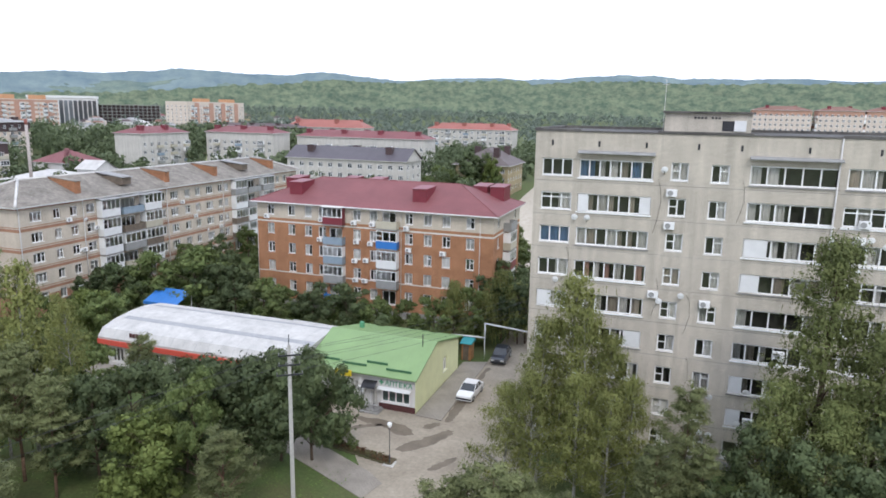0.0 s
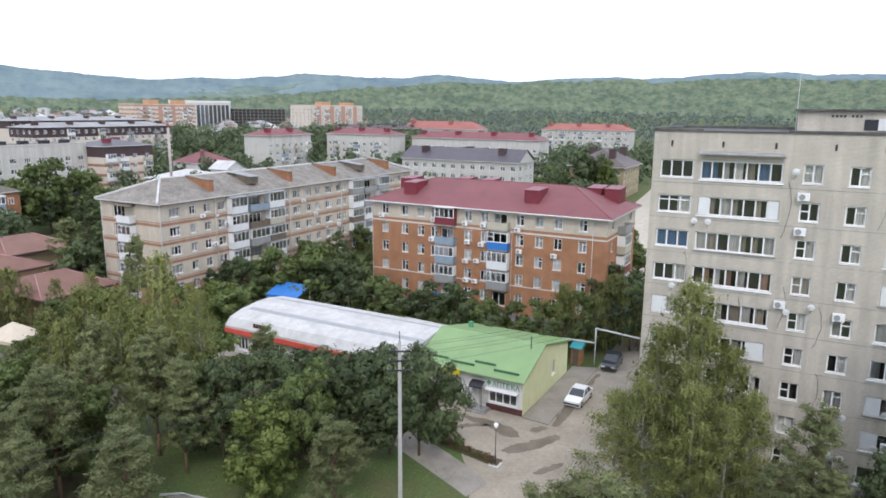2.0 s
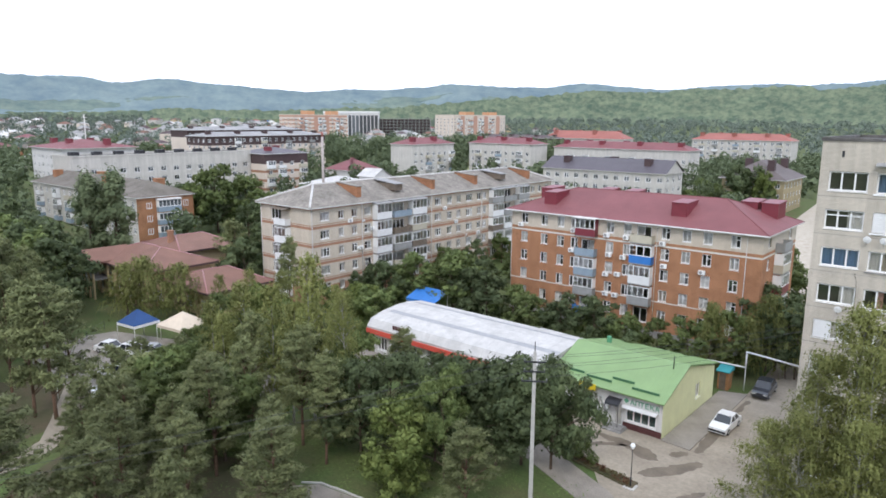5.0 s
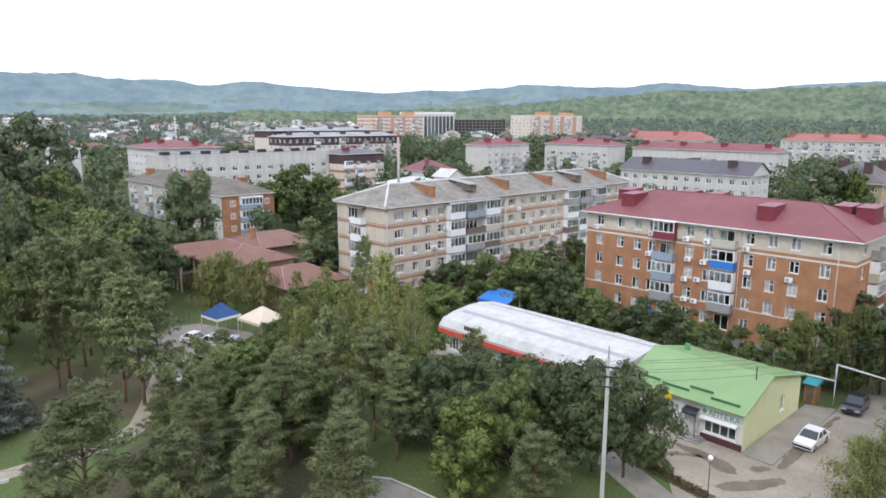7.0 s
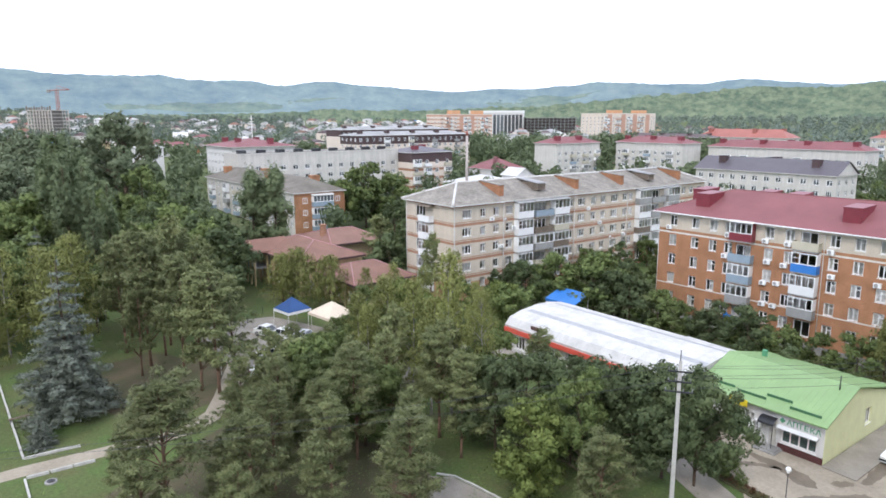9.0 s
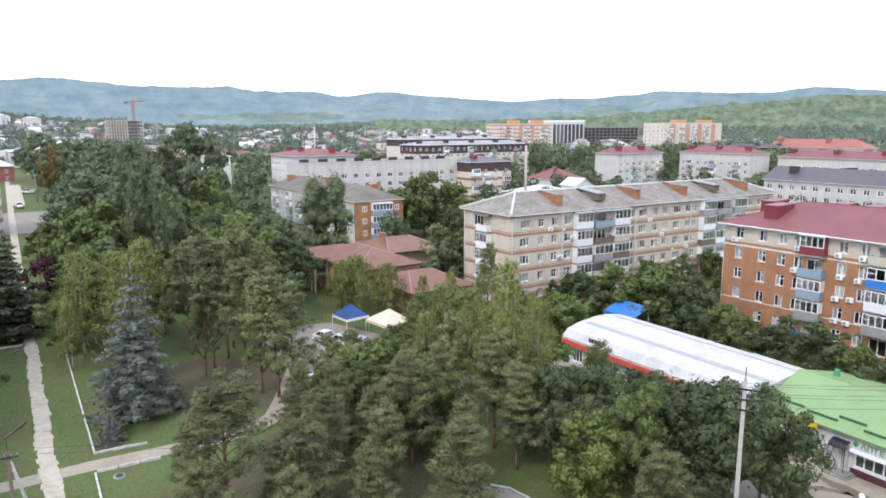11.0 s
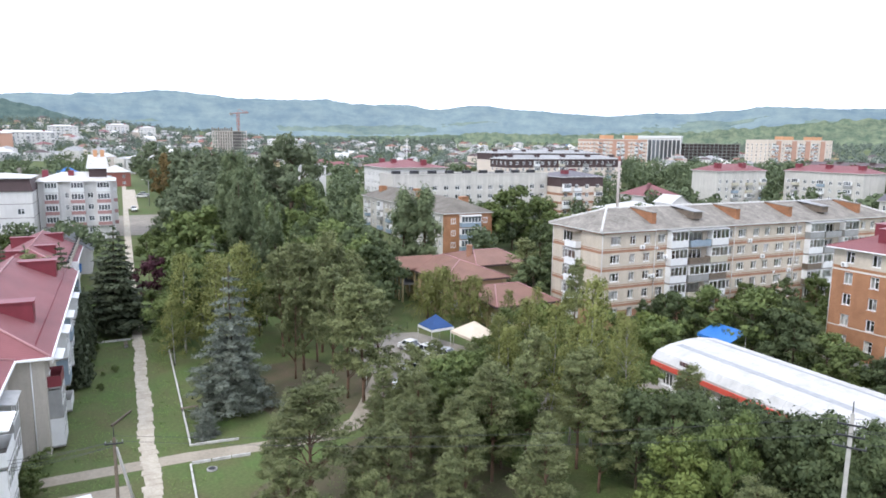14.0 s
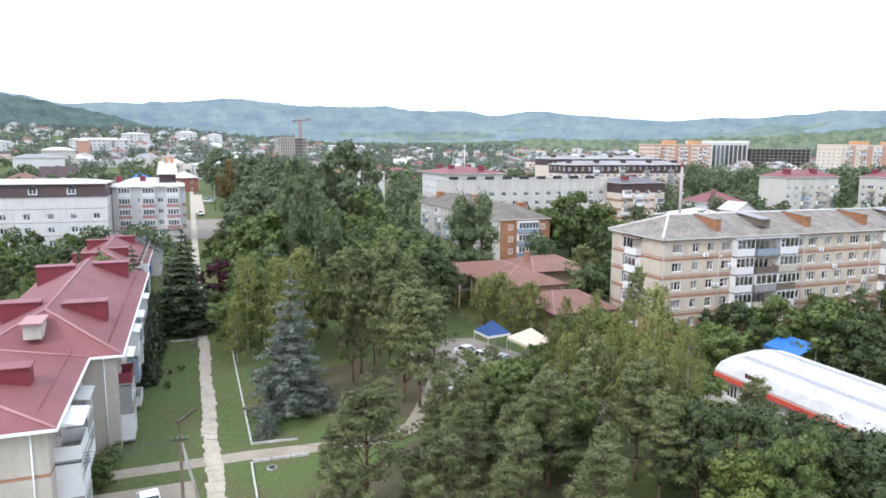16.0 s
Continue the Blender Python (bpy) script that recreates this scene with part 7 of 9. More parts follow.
# open strips through the park: end of the strip, half its width
GLADES = ((-84.5, 37.6, 2.2), (-84, 43.5, 2.4), (-106, 42, 1.6), (-91, 34.2, 1.4), (-78, 28.4, 1.4), (-72.8, 26.2, 1.2), (-61, 17.6, 1.6), (-62.4, 20.6, 1.4), (-44, 35.8, 1.6), (-41, 33.7, 1.6), (-38.6, 31.4, 1.8), (-67, 14.5, 2.2), (-62, 37, 1.2), (-152, 60, 3.5), (-168, 64, 3.5), (-140, 56, 2.5), (-69, 19, 2.0))


def in_glade(x, y, h):
    for gx, gy, w in GLADES:
        g = math.hypot(gx, gy)
        along, off = (x * gx + y * gy) / g, abs(x * gy - y * gx) / g
        if 0 < along < g + 1 and off < w + h * 0.16 and h > 28 * (1 - along / g):
            return True
    return False


def fill(kinds, x0, x1, y0, y1, gap, hmin, hmax, seed, keep=()):
    """More trees of the park, spread without order and clear of the lanes."""
    rg = random.Random(seed)
    spots = [o.matrix_basis.translation for o in scene.objects if o.name.startswith("tree") and o.parent is None]
    spots = [(p.x, p.y) for p in spots]
    for _ in range(700):
        x, y = rg.uniform(x0, x1), rg.uniform(y0, y1)
        if any(a < x < b and c < y < d for a, b, c, d in keep) or any(math.hypot(x - p, y - q) < gap for p, q in spots):
            continue
        h = rg.uniform(hmin, hmax)
        if in_glade(x, y, h):
            continue
        spots.append((x, y))
        plant(rg.choice(kinds), (x, y, h))


LANES = ((-64, -57.5, 2, 14), (-80, -57, 20, 31), (-96, -64, 24, 42), (-40, -18, 44, 60), (-74, -58, 9, 20), (-26, -16, 40, 56), (-48, -36, 33, 40), (-37, -20, 28, 40))
fill(("pine", "pine", "broad"), -56, -37, 9, 32, 5.4, 6, 8, 1, LANES)
fill(("broad", "lime", "pine"), -56, -40, 33, 46, 5.0, 6.5, 8.5, 2, LANES)
fill(("pine", "broad", "birch"), -112, -76, 9, 27, 5.6, 8, 11.5, 3, LANES)
fill(("dark", "dark", "broad"), -145, -98, 12, 42, 6.0, 7, 11, 4, LANES)
fill(("broad", "dark"), -72, -24, 69, 80.5, 5.0, 3.4, 5.2, 5, ((-24, -10, 60, 100), (-68, -57, 60, 73)))
fill(("broad", "broad", "dark"), -78.5, -64, 66, 126, 5.6, 4.0, 6.6, 6, ((-66, -20, 80, 130), (-69, -57, 60, 73)))
fill(("broad", "dark"), -138, -96, 66, 125, 7.5, 8, 12, 7, ((-142, -110, 56, 84),))
fill(("broad", "dark"), -175, -118, -40, -23, 6, 4.5, 6.8, 8)
fill(("birch", "lime", "broad"), -80, -62, 44, 61, 5.0, 6, 8.5, 10, ((-90, -68, 26, 41), (-62, -50, 50, 70)))
fill(("broad", "dark", "broad"), -180, -150, 15, 40, 7.5, 8, 11, 9)


def far_woods(name, label, leaf, count, region, hmin, hmax, seed, cards_each=46):
    """A wood far off: very many small crowns of leaf cards, told apart by nobody."""
    rng = np.random.default_rng(seed)
    rg = random.Random(seed)
    out = []
    done = 0
    while done < count:
        x, y = region(rg)
        h = rg.uniform(hmin, hmax)
        w = h * rg.uniform(0.3, 0.45)
        z = ground_z(x, y)
        lobes = []
        for i in range(4):
            a = rg.uniform(0, 6.28)
            lobes.append(((x + w * 0.45 * math.cos(a), y + w * 0.45 * math.sin(a), z + h * rg.uniform(0.4, 0.8)), (w * 0.6, w * 0.6, h * 0.24)))
        for c, r in lobes:
            k = min(6.0, max(1.0, (330 / math.hypot(x, y)) ** 2))
            p, d = shell(c, r, int(cards_each * k) // 4, rng, 0.6)
            cards(p, d, w * (0.30 if cards_each < 120 else 0.15) / math.sqrt(k), 0.7, rng, out)
        done += 1
    ob = put(name, cards_mesh(name, out, leaf))
    return tagged(ob, label, "trees", kind="stuff")


def ring(a0, a1, r0, r1, keep=()):
    def pick(rg):
        while True:
            az, r = rg.uniform(a0, a1), r0 + (r1 - r0) * rg.random() ** 0.8
            x, y = polar(az, r)
            if not any(x0 < x < x1 and y0 < y < y1 for x0, x1, y0, y1 in keep):
                return x, y
    return pick


HOUSES = ((-120, -66, 172, 196), (-156, -90, 236, 262), (-200, -180, 190, 224), (-190, -150, 226, 250), (-208, -188, 68, 132), (-266, -232, 84, 116), (-276, -246, 146, 216),
          (-204, -180, 124, 150), (-204, -138, 58, 84), (-72, -50, 208, 236), (-140, -84, 350, 376), (-222, -165, 338, 360), (-399, -368, 444, 530), (-406, -382, 280, 336),
          (-200, -178, -70, 0), (-175, -130, -5, 10), (-170, -140, 125, 165), (-50, -26, 125, 200), (-54, -38, 200, 300))
# distance haze is put into the far leaf colours as a bluer green
far_woods("far_trees", "green trees between the town's houses", L_FAR := leaf_material("far_leaves", (0.075, 0.10, 0.055), (0.15, 0.185, 0.095), 0.1, 0.15), 1000, ring(-15, 110, 150, 420, HOUSES + ((-480, -150, -4, 9),)), 6, 11, 91, 110)
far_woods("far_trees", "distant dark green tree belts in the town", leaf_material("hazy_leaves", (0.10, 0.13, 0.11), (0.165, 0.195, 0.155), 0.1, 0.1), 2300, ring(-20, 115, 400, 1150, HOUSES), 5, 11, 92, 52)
far_woods("far_trees", "dense green trees of the town's western edge", L_FAR, 620, ring(66, 112, 205, 700, HOUSES + ((-240, -205, -40, 10), (-480, -150, -4, 9))), 5, 9.5, 93, 70)
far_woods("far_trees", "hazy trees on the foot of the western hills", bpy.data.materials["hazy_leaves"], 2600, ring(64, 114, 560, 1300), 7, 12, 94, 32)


def grass(name, label, x0, x1, y0, y1, count, seed, keep=()):
    """Tufts of grass and weeds over a lawn."""
    rng = np.random.default_rng(seed)
    p = np.stack([rng.uniform(x0, x1, count), rng.uniform(y0, y1, count), rng.uniform(0.02, 0.10, count)], 1)
    for a, b, c, d in keep:
        p = p[~((p[:, 0] > a) & (p[:, 0] < b) & (p[:, 1] > c) & (p[:, 1] < d))]
    p = p[np.array([noise.noise((q[0] * 0.35, q[1] * 0.35, seed)) + 0.35 * noise.noise((q[0] * 1.3, q[1] * 1.3, seed)) > -0.12 for q in p.tolist()])]
    p[:, 2] += np.array([ground_z(q[0], q[1]) for q in p.tolist()])
    out = []
    up = np.tile(np.array((0.0, 0.0, 1.0)), (len(p), 1))
    cards(p, up, 0.075, 1.0, rng, out, 0, up)
    return tagged(put(name, cards_mesh(name, out, L_GRASS)), label, "grass", kind="stuff")


grass("grass", "uneven tufts of grass on the lawn beside the footpath", -140, -36, -8.5, 5, 26000, 5, ((-140, -30, -0.2, 1.9), (-63, -59.4, -9, 6), (-58, -39, -9.2, -0.6)))
grass("grass", "short grass between the park trees", -58, -22, 8, 50, 16000, 6, ((-40, -18, 44, 60),))
far_woods("far_trees", "tall dark trees round the office building", L_FAR, 130, ring(30, 52, 290, 400, HOUSES), 11, 17, 95, 200)
far_woods("far_trees", "dark trees behind the red-roofed houses", L_FAR, 90, ring(8, 30, 195, 330, HOUSES), 9, 13, 96, 200)
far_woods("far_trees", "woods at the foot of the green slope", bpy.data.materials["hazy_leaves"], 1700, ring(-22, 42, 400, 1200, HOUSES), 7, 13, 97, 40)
fill(("broad", "dark"), -300, -236, 14, 40, 7, 9, 14, 11)
fill(("dark", "broad"), -205, -178, 13, 20, 6, 7, 10, 12)


# ---- red-roofed houses by the lawn ----
M_HOUSEWALL = material("pale_house_brick", (0.60, 0.55, 0.475), 0.9, var=0.14, scale=0.5, streak=0.15, brick=(0.28, 0.09, 0.015, 0.8, 0.9))


def lawn_house(label, x0, x1, y0, y1, H, hip, vents, bal, east_win, west_gable=False, rise=3.3):
    L, W = x1 - x0, y1 - y0
    zs = [1.3, 4.0, 6.7]
    nw = [(u, z, 1.4, 1.4, 2, 'r') for u in [3.0 + 3.4 * i for i in range(int((L - 3) / 3.4))] for z in zs]
    ew = [(u, z, 1.2, 1.4, 2, 'r') for u in east_win for z in zs]
    r = block("house", label, "house", x0, y0, 0, L, W, H, [M_HOUSEWALL, M_BROWNBAND], {'N': nw, 'E': ew, 'S': [], 'W': []}, [(2.9, 1), (3.15, 0), (5.7, 1), (5.95, 0)] if west_gable else (), group="red-roofed houses")
    bm = bmesh.new()
    if west_gable:
        e, o, yr = -0.15, 0.65, W / 2
        za, zb = H + 0.1, H + 0.1 + rise
        quad(bm, (e, W + o, za), (e, yr, zb), (L + o - hip, yr, zb), (L + o, W + o, za))
        quad(bm, (e, -o, za), (L + o, -o, za), (L + o - hip, yr, zb), (e, yr, zb))
        tri(bm, (L + o, -o, za), (L + o, W + o, za), (L + o - hip, yr, zb))
        quad(bm, (e, -o, za - 0.2), (e, W + o, za - 0.2), (L + o, W + o, za - 0.2), (L + o, -o, za - 0.2), 1)
        for p, q in (((e, W + o, za), (e, yr, zb)), ((e, yr, zb), (e, -o, za))):
            quad(bm, (p[0], p[1], p[2] - 0.2), (q[0], q[1], q[2] - 0.2), q, p, 1)
        tri(bm, (e + 0.05, 0, H), (e + 0.05, W, H), (e + 0.05, yr, zb - 0.2), 1)
    else:
        hip_roof(bm, L, W, H + 0.1, 3.3, 0.65, hip)
    part("roof", bm, [M_REDROOF, M_PVC], r)
    if west_gable:
        bm = bmesh.new()
        ridge_caps(bm, [((-0.15, W + 0.65, H + 0.14), (-0.15, W / 2, H + 0.14 + rise)), ((-0.15, -0.65, H + 0.14), (-0.15, W / 2, H + 0.14 + rise))], 0.1)
        part("verge", bm, M_PINKCAP, r)
    z0, z1, yr = H + 0.12, H + 0.12 + rise, W / 2
    bm = bmesh.new()
    ridge_caps(bm, [((L + 0.65, -0.65, z0), (L + 0.65 - hip, yr, z1)), ((L + 0.65, W + 0.65, z0), (L + 0.65 - hip, yr, z1)), ((hip - 0.65, yr, z1), (L + 0.65 - hip, yr, z1))], 0.11)
    part("ridge_cap", bm, M_PINKCAP, r, "pale pink ridge caps")
    for u, v, w, d in vents:
        bm = bmesh.new()
        box(bm, u, u + w, v, v + d, H + 0.2, H + rise - 0.15 + (0.9 if west_gable else 0))
        box(bm, u - 0.15, u + w + 0.15, v - 0.15, v + d + 0.15, H + rise - 0.15 + (0.9 if west_gable else 0), H + rise - 0.03 + (0.9 if west_gable else 0))
        part("roof_vent", bm, M_REDBOX, r, "long dark red roof vent box")
    bm = bmesh.new()
    for i in range(int(L / 1.2)):
        tube(bm, (0.6 + i * 1.2, W - 0.6, H + 0.75), (0.6 + i * 1.2, W - 0.55, H + 1.15), 0.02, n=5)
    for k in (0.95, 1.12):
        tube(bm, (0.4, W - 0.56, H + k), (L - 0.4, W - 0.56, H + k), 0.022, n=5)
    part("snow_rail", bm, M_REDBOX, r)
    mf = side(L, W, 'N')
    for u, z, w, mt, gl, cov, d in bal:
        balcony(r, mf, u, z, w, d, 1.0, mt, gl, 2.6, cover=cov, side_mat=mt)
    me = side(L, W, 'E')
    bm = bmesh.new()
    tube(bm, (L + 0.1, W - 1.0, 0.1), (L + 0.1, W - 1.0, H - 0.4), 0.06)
    tube(bm, (L + 0.1, W - 1.0, H - 0.4), (L + 0.6, W - 1.0, H), 0.06)
    part("downpipe", bm, M_PVC, r, "white downpipe")
    bm = bmesh.new()
    box(bm, L + 0.66, L + 0.78, -0.7, W + 0.7, H - 0.1, H + 0.1)
    box(bm, -0.6, L + 0.7, W + 0.66, W + 0.78, H - 0.1, H + 0.1)
    part("gutter", bm, M_PVC, r)
    return r


M_PINKCAP = material("pink_ridge_metal", (0.40, 0.21, 0.21), 0.5, var=0.15)
lawn_house("pale brick three-storey house with a dark pink metal roof", -107, -65.8, -19.6, -7.1, 9.2, 6.0,
           ((31.3, 7.3, 1.7, 3.8), (6.9, 7.2, 1.7, 4.0), (7.9, 0.7, 1.7, 4.2), (29.6, 1.5, 1.7, 3.4)),
           [(1.2, 6.0, 3.0, M_REDBOX, 0, M_WHITESHEET, 1.1), (1.2, 3.2, 3.0, M_GREYSHEET, 3, None, 1.1), (1.2, 0.5, 3.0, M_WHITESHEET, 3, None, 1.1),
            (10.0, 6.0, 3.2, M_WHITESHEET, 3, M_WHITESHEET, 1.1), (10.0, 3.2, 3.2, M_BLUEGREY, 3, None, 1.1), (10.0, 0.5, 3.2, M_WHITESHEET, 0, None, 1.1),
            (16.6, 6.0, 3.2, M_BLUEGREY, 3, M_WHITESHEET, 1.1), (16.6, 3.2, 3.2, M_WHITESHEET, 3, None, 1.1), (26.6, 6.0, 3.2, M_WHITESHEET, 3, M_WHITESHEET, 1.1), (26.6, 3.2, 3.2, M_WHITESHEET, 3, None, 1.1)],
           ())
lawn_house("pale brick house with a dark pink roof and white boxed balcony", -65.1, -49.6, -22.3, -9.8, 9.2, 6.0, ((6.6, 6.4, 1.6, 3.8), (9.0, 1.5, 1.4, 4.0)),
           [(1.6, 6.0, 3.4, M_WHITESHEET, 0, M_WHITESHEET, 1.7), (1.6, 3.2, 3.4, M_WHITESHEET, 4, None, 1.7), (1.6, 0.4, 3.4, M_BLUEGREY, 4, None, 1.7),
            (6.6, 6.0, 3.0, M_GREYSHEET, 3, M_GREYSHEET, 1.5), (6.6, 3.2, 3.0, M_WHITESHEET, 3, None, 1.5)],
           (6.6, 2.4), west_gable=True, rise=1.3)
lawn_house("pale house with a red metal roof beyond the spruces", -156, -122, -20.5, -8.5, 6.7, 5.5, ((24, 6, 1.3, 3.6), (8, 6, 1.3, 3.6), (29, 1.6, 1.3, 3.8), (12, 1.6, 1.3, 3.8)),
           [(2.0, 5.0, 3.0, M_WHITESHEET, 3, None, 1.1), (2.0, 2.2, 3.0, M_BLUEGREY, 3, None, 1.1), (9.0, 5.0, 3.0, M_BLUE, 0, None, 1.1)], (3.0,))
# small dormer at the joint of the two roofs
dm = thing("roof_dormer", "small pale dormer with a pink roof on the house", "dormer", pose(-69.4, -14.6, 0))
bm = bmesh.new()
box(bm, 0, 2.6, 0.2, 1.6, 10.9, 12.3)
part("dormer_wall", bm, M_HOUSEWALL, dm)
bm = bmesh.new()
box(bm, -0.4, 3.0, 0.0, 1.8, 12.3, 12.42)
part("dormer_roof", bm, M_PINKCAP, dm)
low_house("grey-roofed house past the red roofs", -160, -14.5, 10, 8, 4.4, M_WHITEWALL, M_GREYTIN, 3.0, gable=True)
low_house("beige house with a red turret roof", -170, -62, 20, 11, 7.2, M_CREAM, M_BROWNROOF, 3.2)


# ---- brown-roofed restaurant ----
def restaurant(label, x, y, L, W, H, rise, axis, hip=None):
    n = max(1, int(L / 3))
    fr = {'S': [(L * (i + 0.5) / n - 0.7, z, 1.4, 1.5, 2, '') for i in range(n) for z in ([0.9, 3.6] if H > 5 else [0.9])],
          'E': [(W * (i + 0.5) / 3 - 0.7, 0.9, 1.4, 1.5, 2, '') for i in range(3)]}
    r = block("restaurant", label, "restaurant", x, y, 0, L, W, H, [M_OCHRE], fr, (), far=False, group="restaurant wings")
    bm = bmesh.new()
    hip_roof(bm, L, W, H, rise, 1.0, hip, axis, thick=0.3)
    part("roof", bm, [M_BROWNROOF, M_DARKROOF], r)
    bm = bmesh.new()
    o = 1.0
    hp = hip if hip is not None else (min(L, W) + 2 * o) / 2
    if axis == 'x':
        e, f = (hp - o, W / 2, H + rise), (L + o - hp, W / 2, H + rise)
        ends = [((-o, -o), e), ((-o, W + o), e), ((L + o, -o), f), ((L + o, W + o), f)]
    else:
        e, f = (L / 2, hp - o, H + rise), (L / 2, W + o - hp, H + rise)
        ends = [((-o, -o), e), ((L + o, -o), e), ((-o, W + o), f), ((L + o, W + o), f)]
    ridge_caps(bm, [((a[0], a[1], H + 0.03), b) for a, b in ends] + [(e, f)], 0.1)
    part("ridge_cap", bm, M_PINKCAP, r)
    for i in range(int(L / 3) + 1):
        bm = bmesh.new()
        box(bm, i * 3 - 0.12, i * 3 + 0.12, -0.8, -0.56, -0.2, H - 0.3)
        part("post", bm, M_OCHRE, r)
    return r


restaurant("ochre restaurant wing with a red-brown hip roof and posts", -114.5, 46.2, 17, 10.6, 5.7, 2.3, 'x')
restaurant("ochre restaurant wing with a long low red-brown roof", -118.5, 57.2, 12, 9.2, 6.1, 1.7, 'y', 3.0)
restaurant("low restaurant pavilion with a red-brown hip roof", -97.2, 49.6, 11.6, 9.0, 4.0, 1.9, 'y', 3.4)
porch = thing("porch", "gabled brown-roofed porch on the restaurant's end", "porch", pose(-113.6, 43.4, 0))
bm = bmesh.new()
for x0, x1, z0, z1 in ((-0.5, 2.6, 6.0, 7.7), (2.6, 5.7, 7.7, 6.0)):
    quad(bm, (x0, -0.6, z0), (x1, -0.6, z1), (x1, 6.5, z1), (x0, 6.5, z0))
    quad(bm, (x0, -0.6, z0 - 0.25), (x0, 6.5, z0 - 0.25), (x1, 6.5, z1 - 0.25), (x1, -0.6, z1 - 0.25))
    quad(bm, (x0, -0.6, z0 - 0.25), (x1, -0.6, z1 - 0.25), (x1, -0.6, z1), (x0, -0.6, z0))
part("roof", bm, M_BROWNROOF, porch)
for x in (0.0, 1.7, 3.4, 5.1):
    bm = bmesh.new()
    box(bm, x - 0.14, x + 0.14, -0.3, -0.02, -0.2, 6.2 + (1.2 if 1 < x < 4 else 0))
    part("post", bm, M_OCHRE, porch)
bm = bmesh.new()
box(bm, 0.0, 5.1, 0.0, 2.7, 3.0, 3.25)
part("balcony_floor", bm, M_CONC, porch)
bm = bmesh.new()
box(bm, 0.0, 5.1, 0.02, 0.08, 3.25, 4.2)
part("balcony_rail", bm, M_WHITESHEET, porch, "white balcony rail")
r_ch = thing("chimney", "small dark brick chimney on the brown roof", "chimney", pose(-111.5, 57.8, 7.6))
bm = bmesh.new()
box(bm, -0.4, 0.4, -0.4, 0.4, -1.5, 1.2)
box(bm, -0.5, 0.5, -0.5, 0.5, 1.2, 1.35)
part("shaft", bm, M_BROWNBAND, r_ch)


def tent(label, x, y, w, d, h, top, mat, edge):
    """A pavilion tent: pyramid canopy, valance, four poles."""
    r = thing("tent", label, "tent", pose(x, y, 0, 0, 0, 8))
    bm = bmesh.new()
    c = [(0, 0), (w, 0), (w, d), (0, d)]
    for i in range(4):
        a, b = c[i], c[(i + 1) % 4]
        tri(bm, (*a, h), (*b, h), (w / 2, d / 2, top))
    part("canopy", bm, mat, r)
    bm = bmesh.new()
    for i in range(4):
        a, b = c[i], c[(i + 1) % 4]
        quad(bm, (*a, h - 0.35), (*b, h - 0.35), (*b, h), (*a, h))
    part("valance", bm, edge, r)
    for a in c:
        bm = bmesh.new()
        tube(bm, (*a, -0.1), (*a, h), 0.04)
        part("pole", bm, M_PALE, r)


M_NAVY = material("navy_canvas", (0.03, 0.075, 0.20), 0.8, var=0.12)
M_CREAMCANVAS = material("cream_canvas", (0.66, 0.56, 0.44), 0.85, var=0.12)
tent("dark blue pavilion tent with white valance", -85, 36.2, 3.6, 3.6, 2.7, 4.3, M_NAVY, M_WHITESHEET)
tent("cream canvas tent among the trees", -80.7, 39.2, 5.0, 4.2, 2.6, 4.2, M_CREAMCANVAS, M_CREAMCANVAS)


# ---- cars ----
def paint(name, col):
    m = material(name, col, 0.3, var=0.05, bump=0, spec=0.6)
    m.node_tree.nodes["Principled BSDF"].inputs["Coat Weight"].default_value = 0.5
    return m


M_TYRE = material("black_rubber", (0.02, 0.02, 0.02), 0.9, var=0.2)
M_CARGLASS = material("car_glass", (0.03, 0.035, 0.04), 0.05, var=0.1, bump=0, spec=0.7)
M_LAMP = material("lamp_lens", (0.7, 0.7, 0.68), 0.2, var=0.1, bump=0)
M_TAIL = material("tail_lens", (0.4, 0.03, 0.03), 0.25, var=0.1, bump=0)
M_CHROME = material("steel_rim", (0.55, 0.55, 0.56), 0.35, 0.8, var=0.1, bump=0)


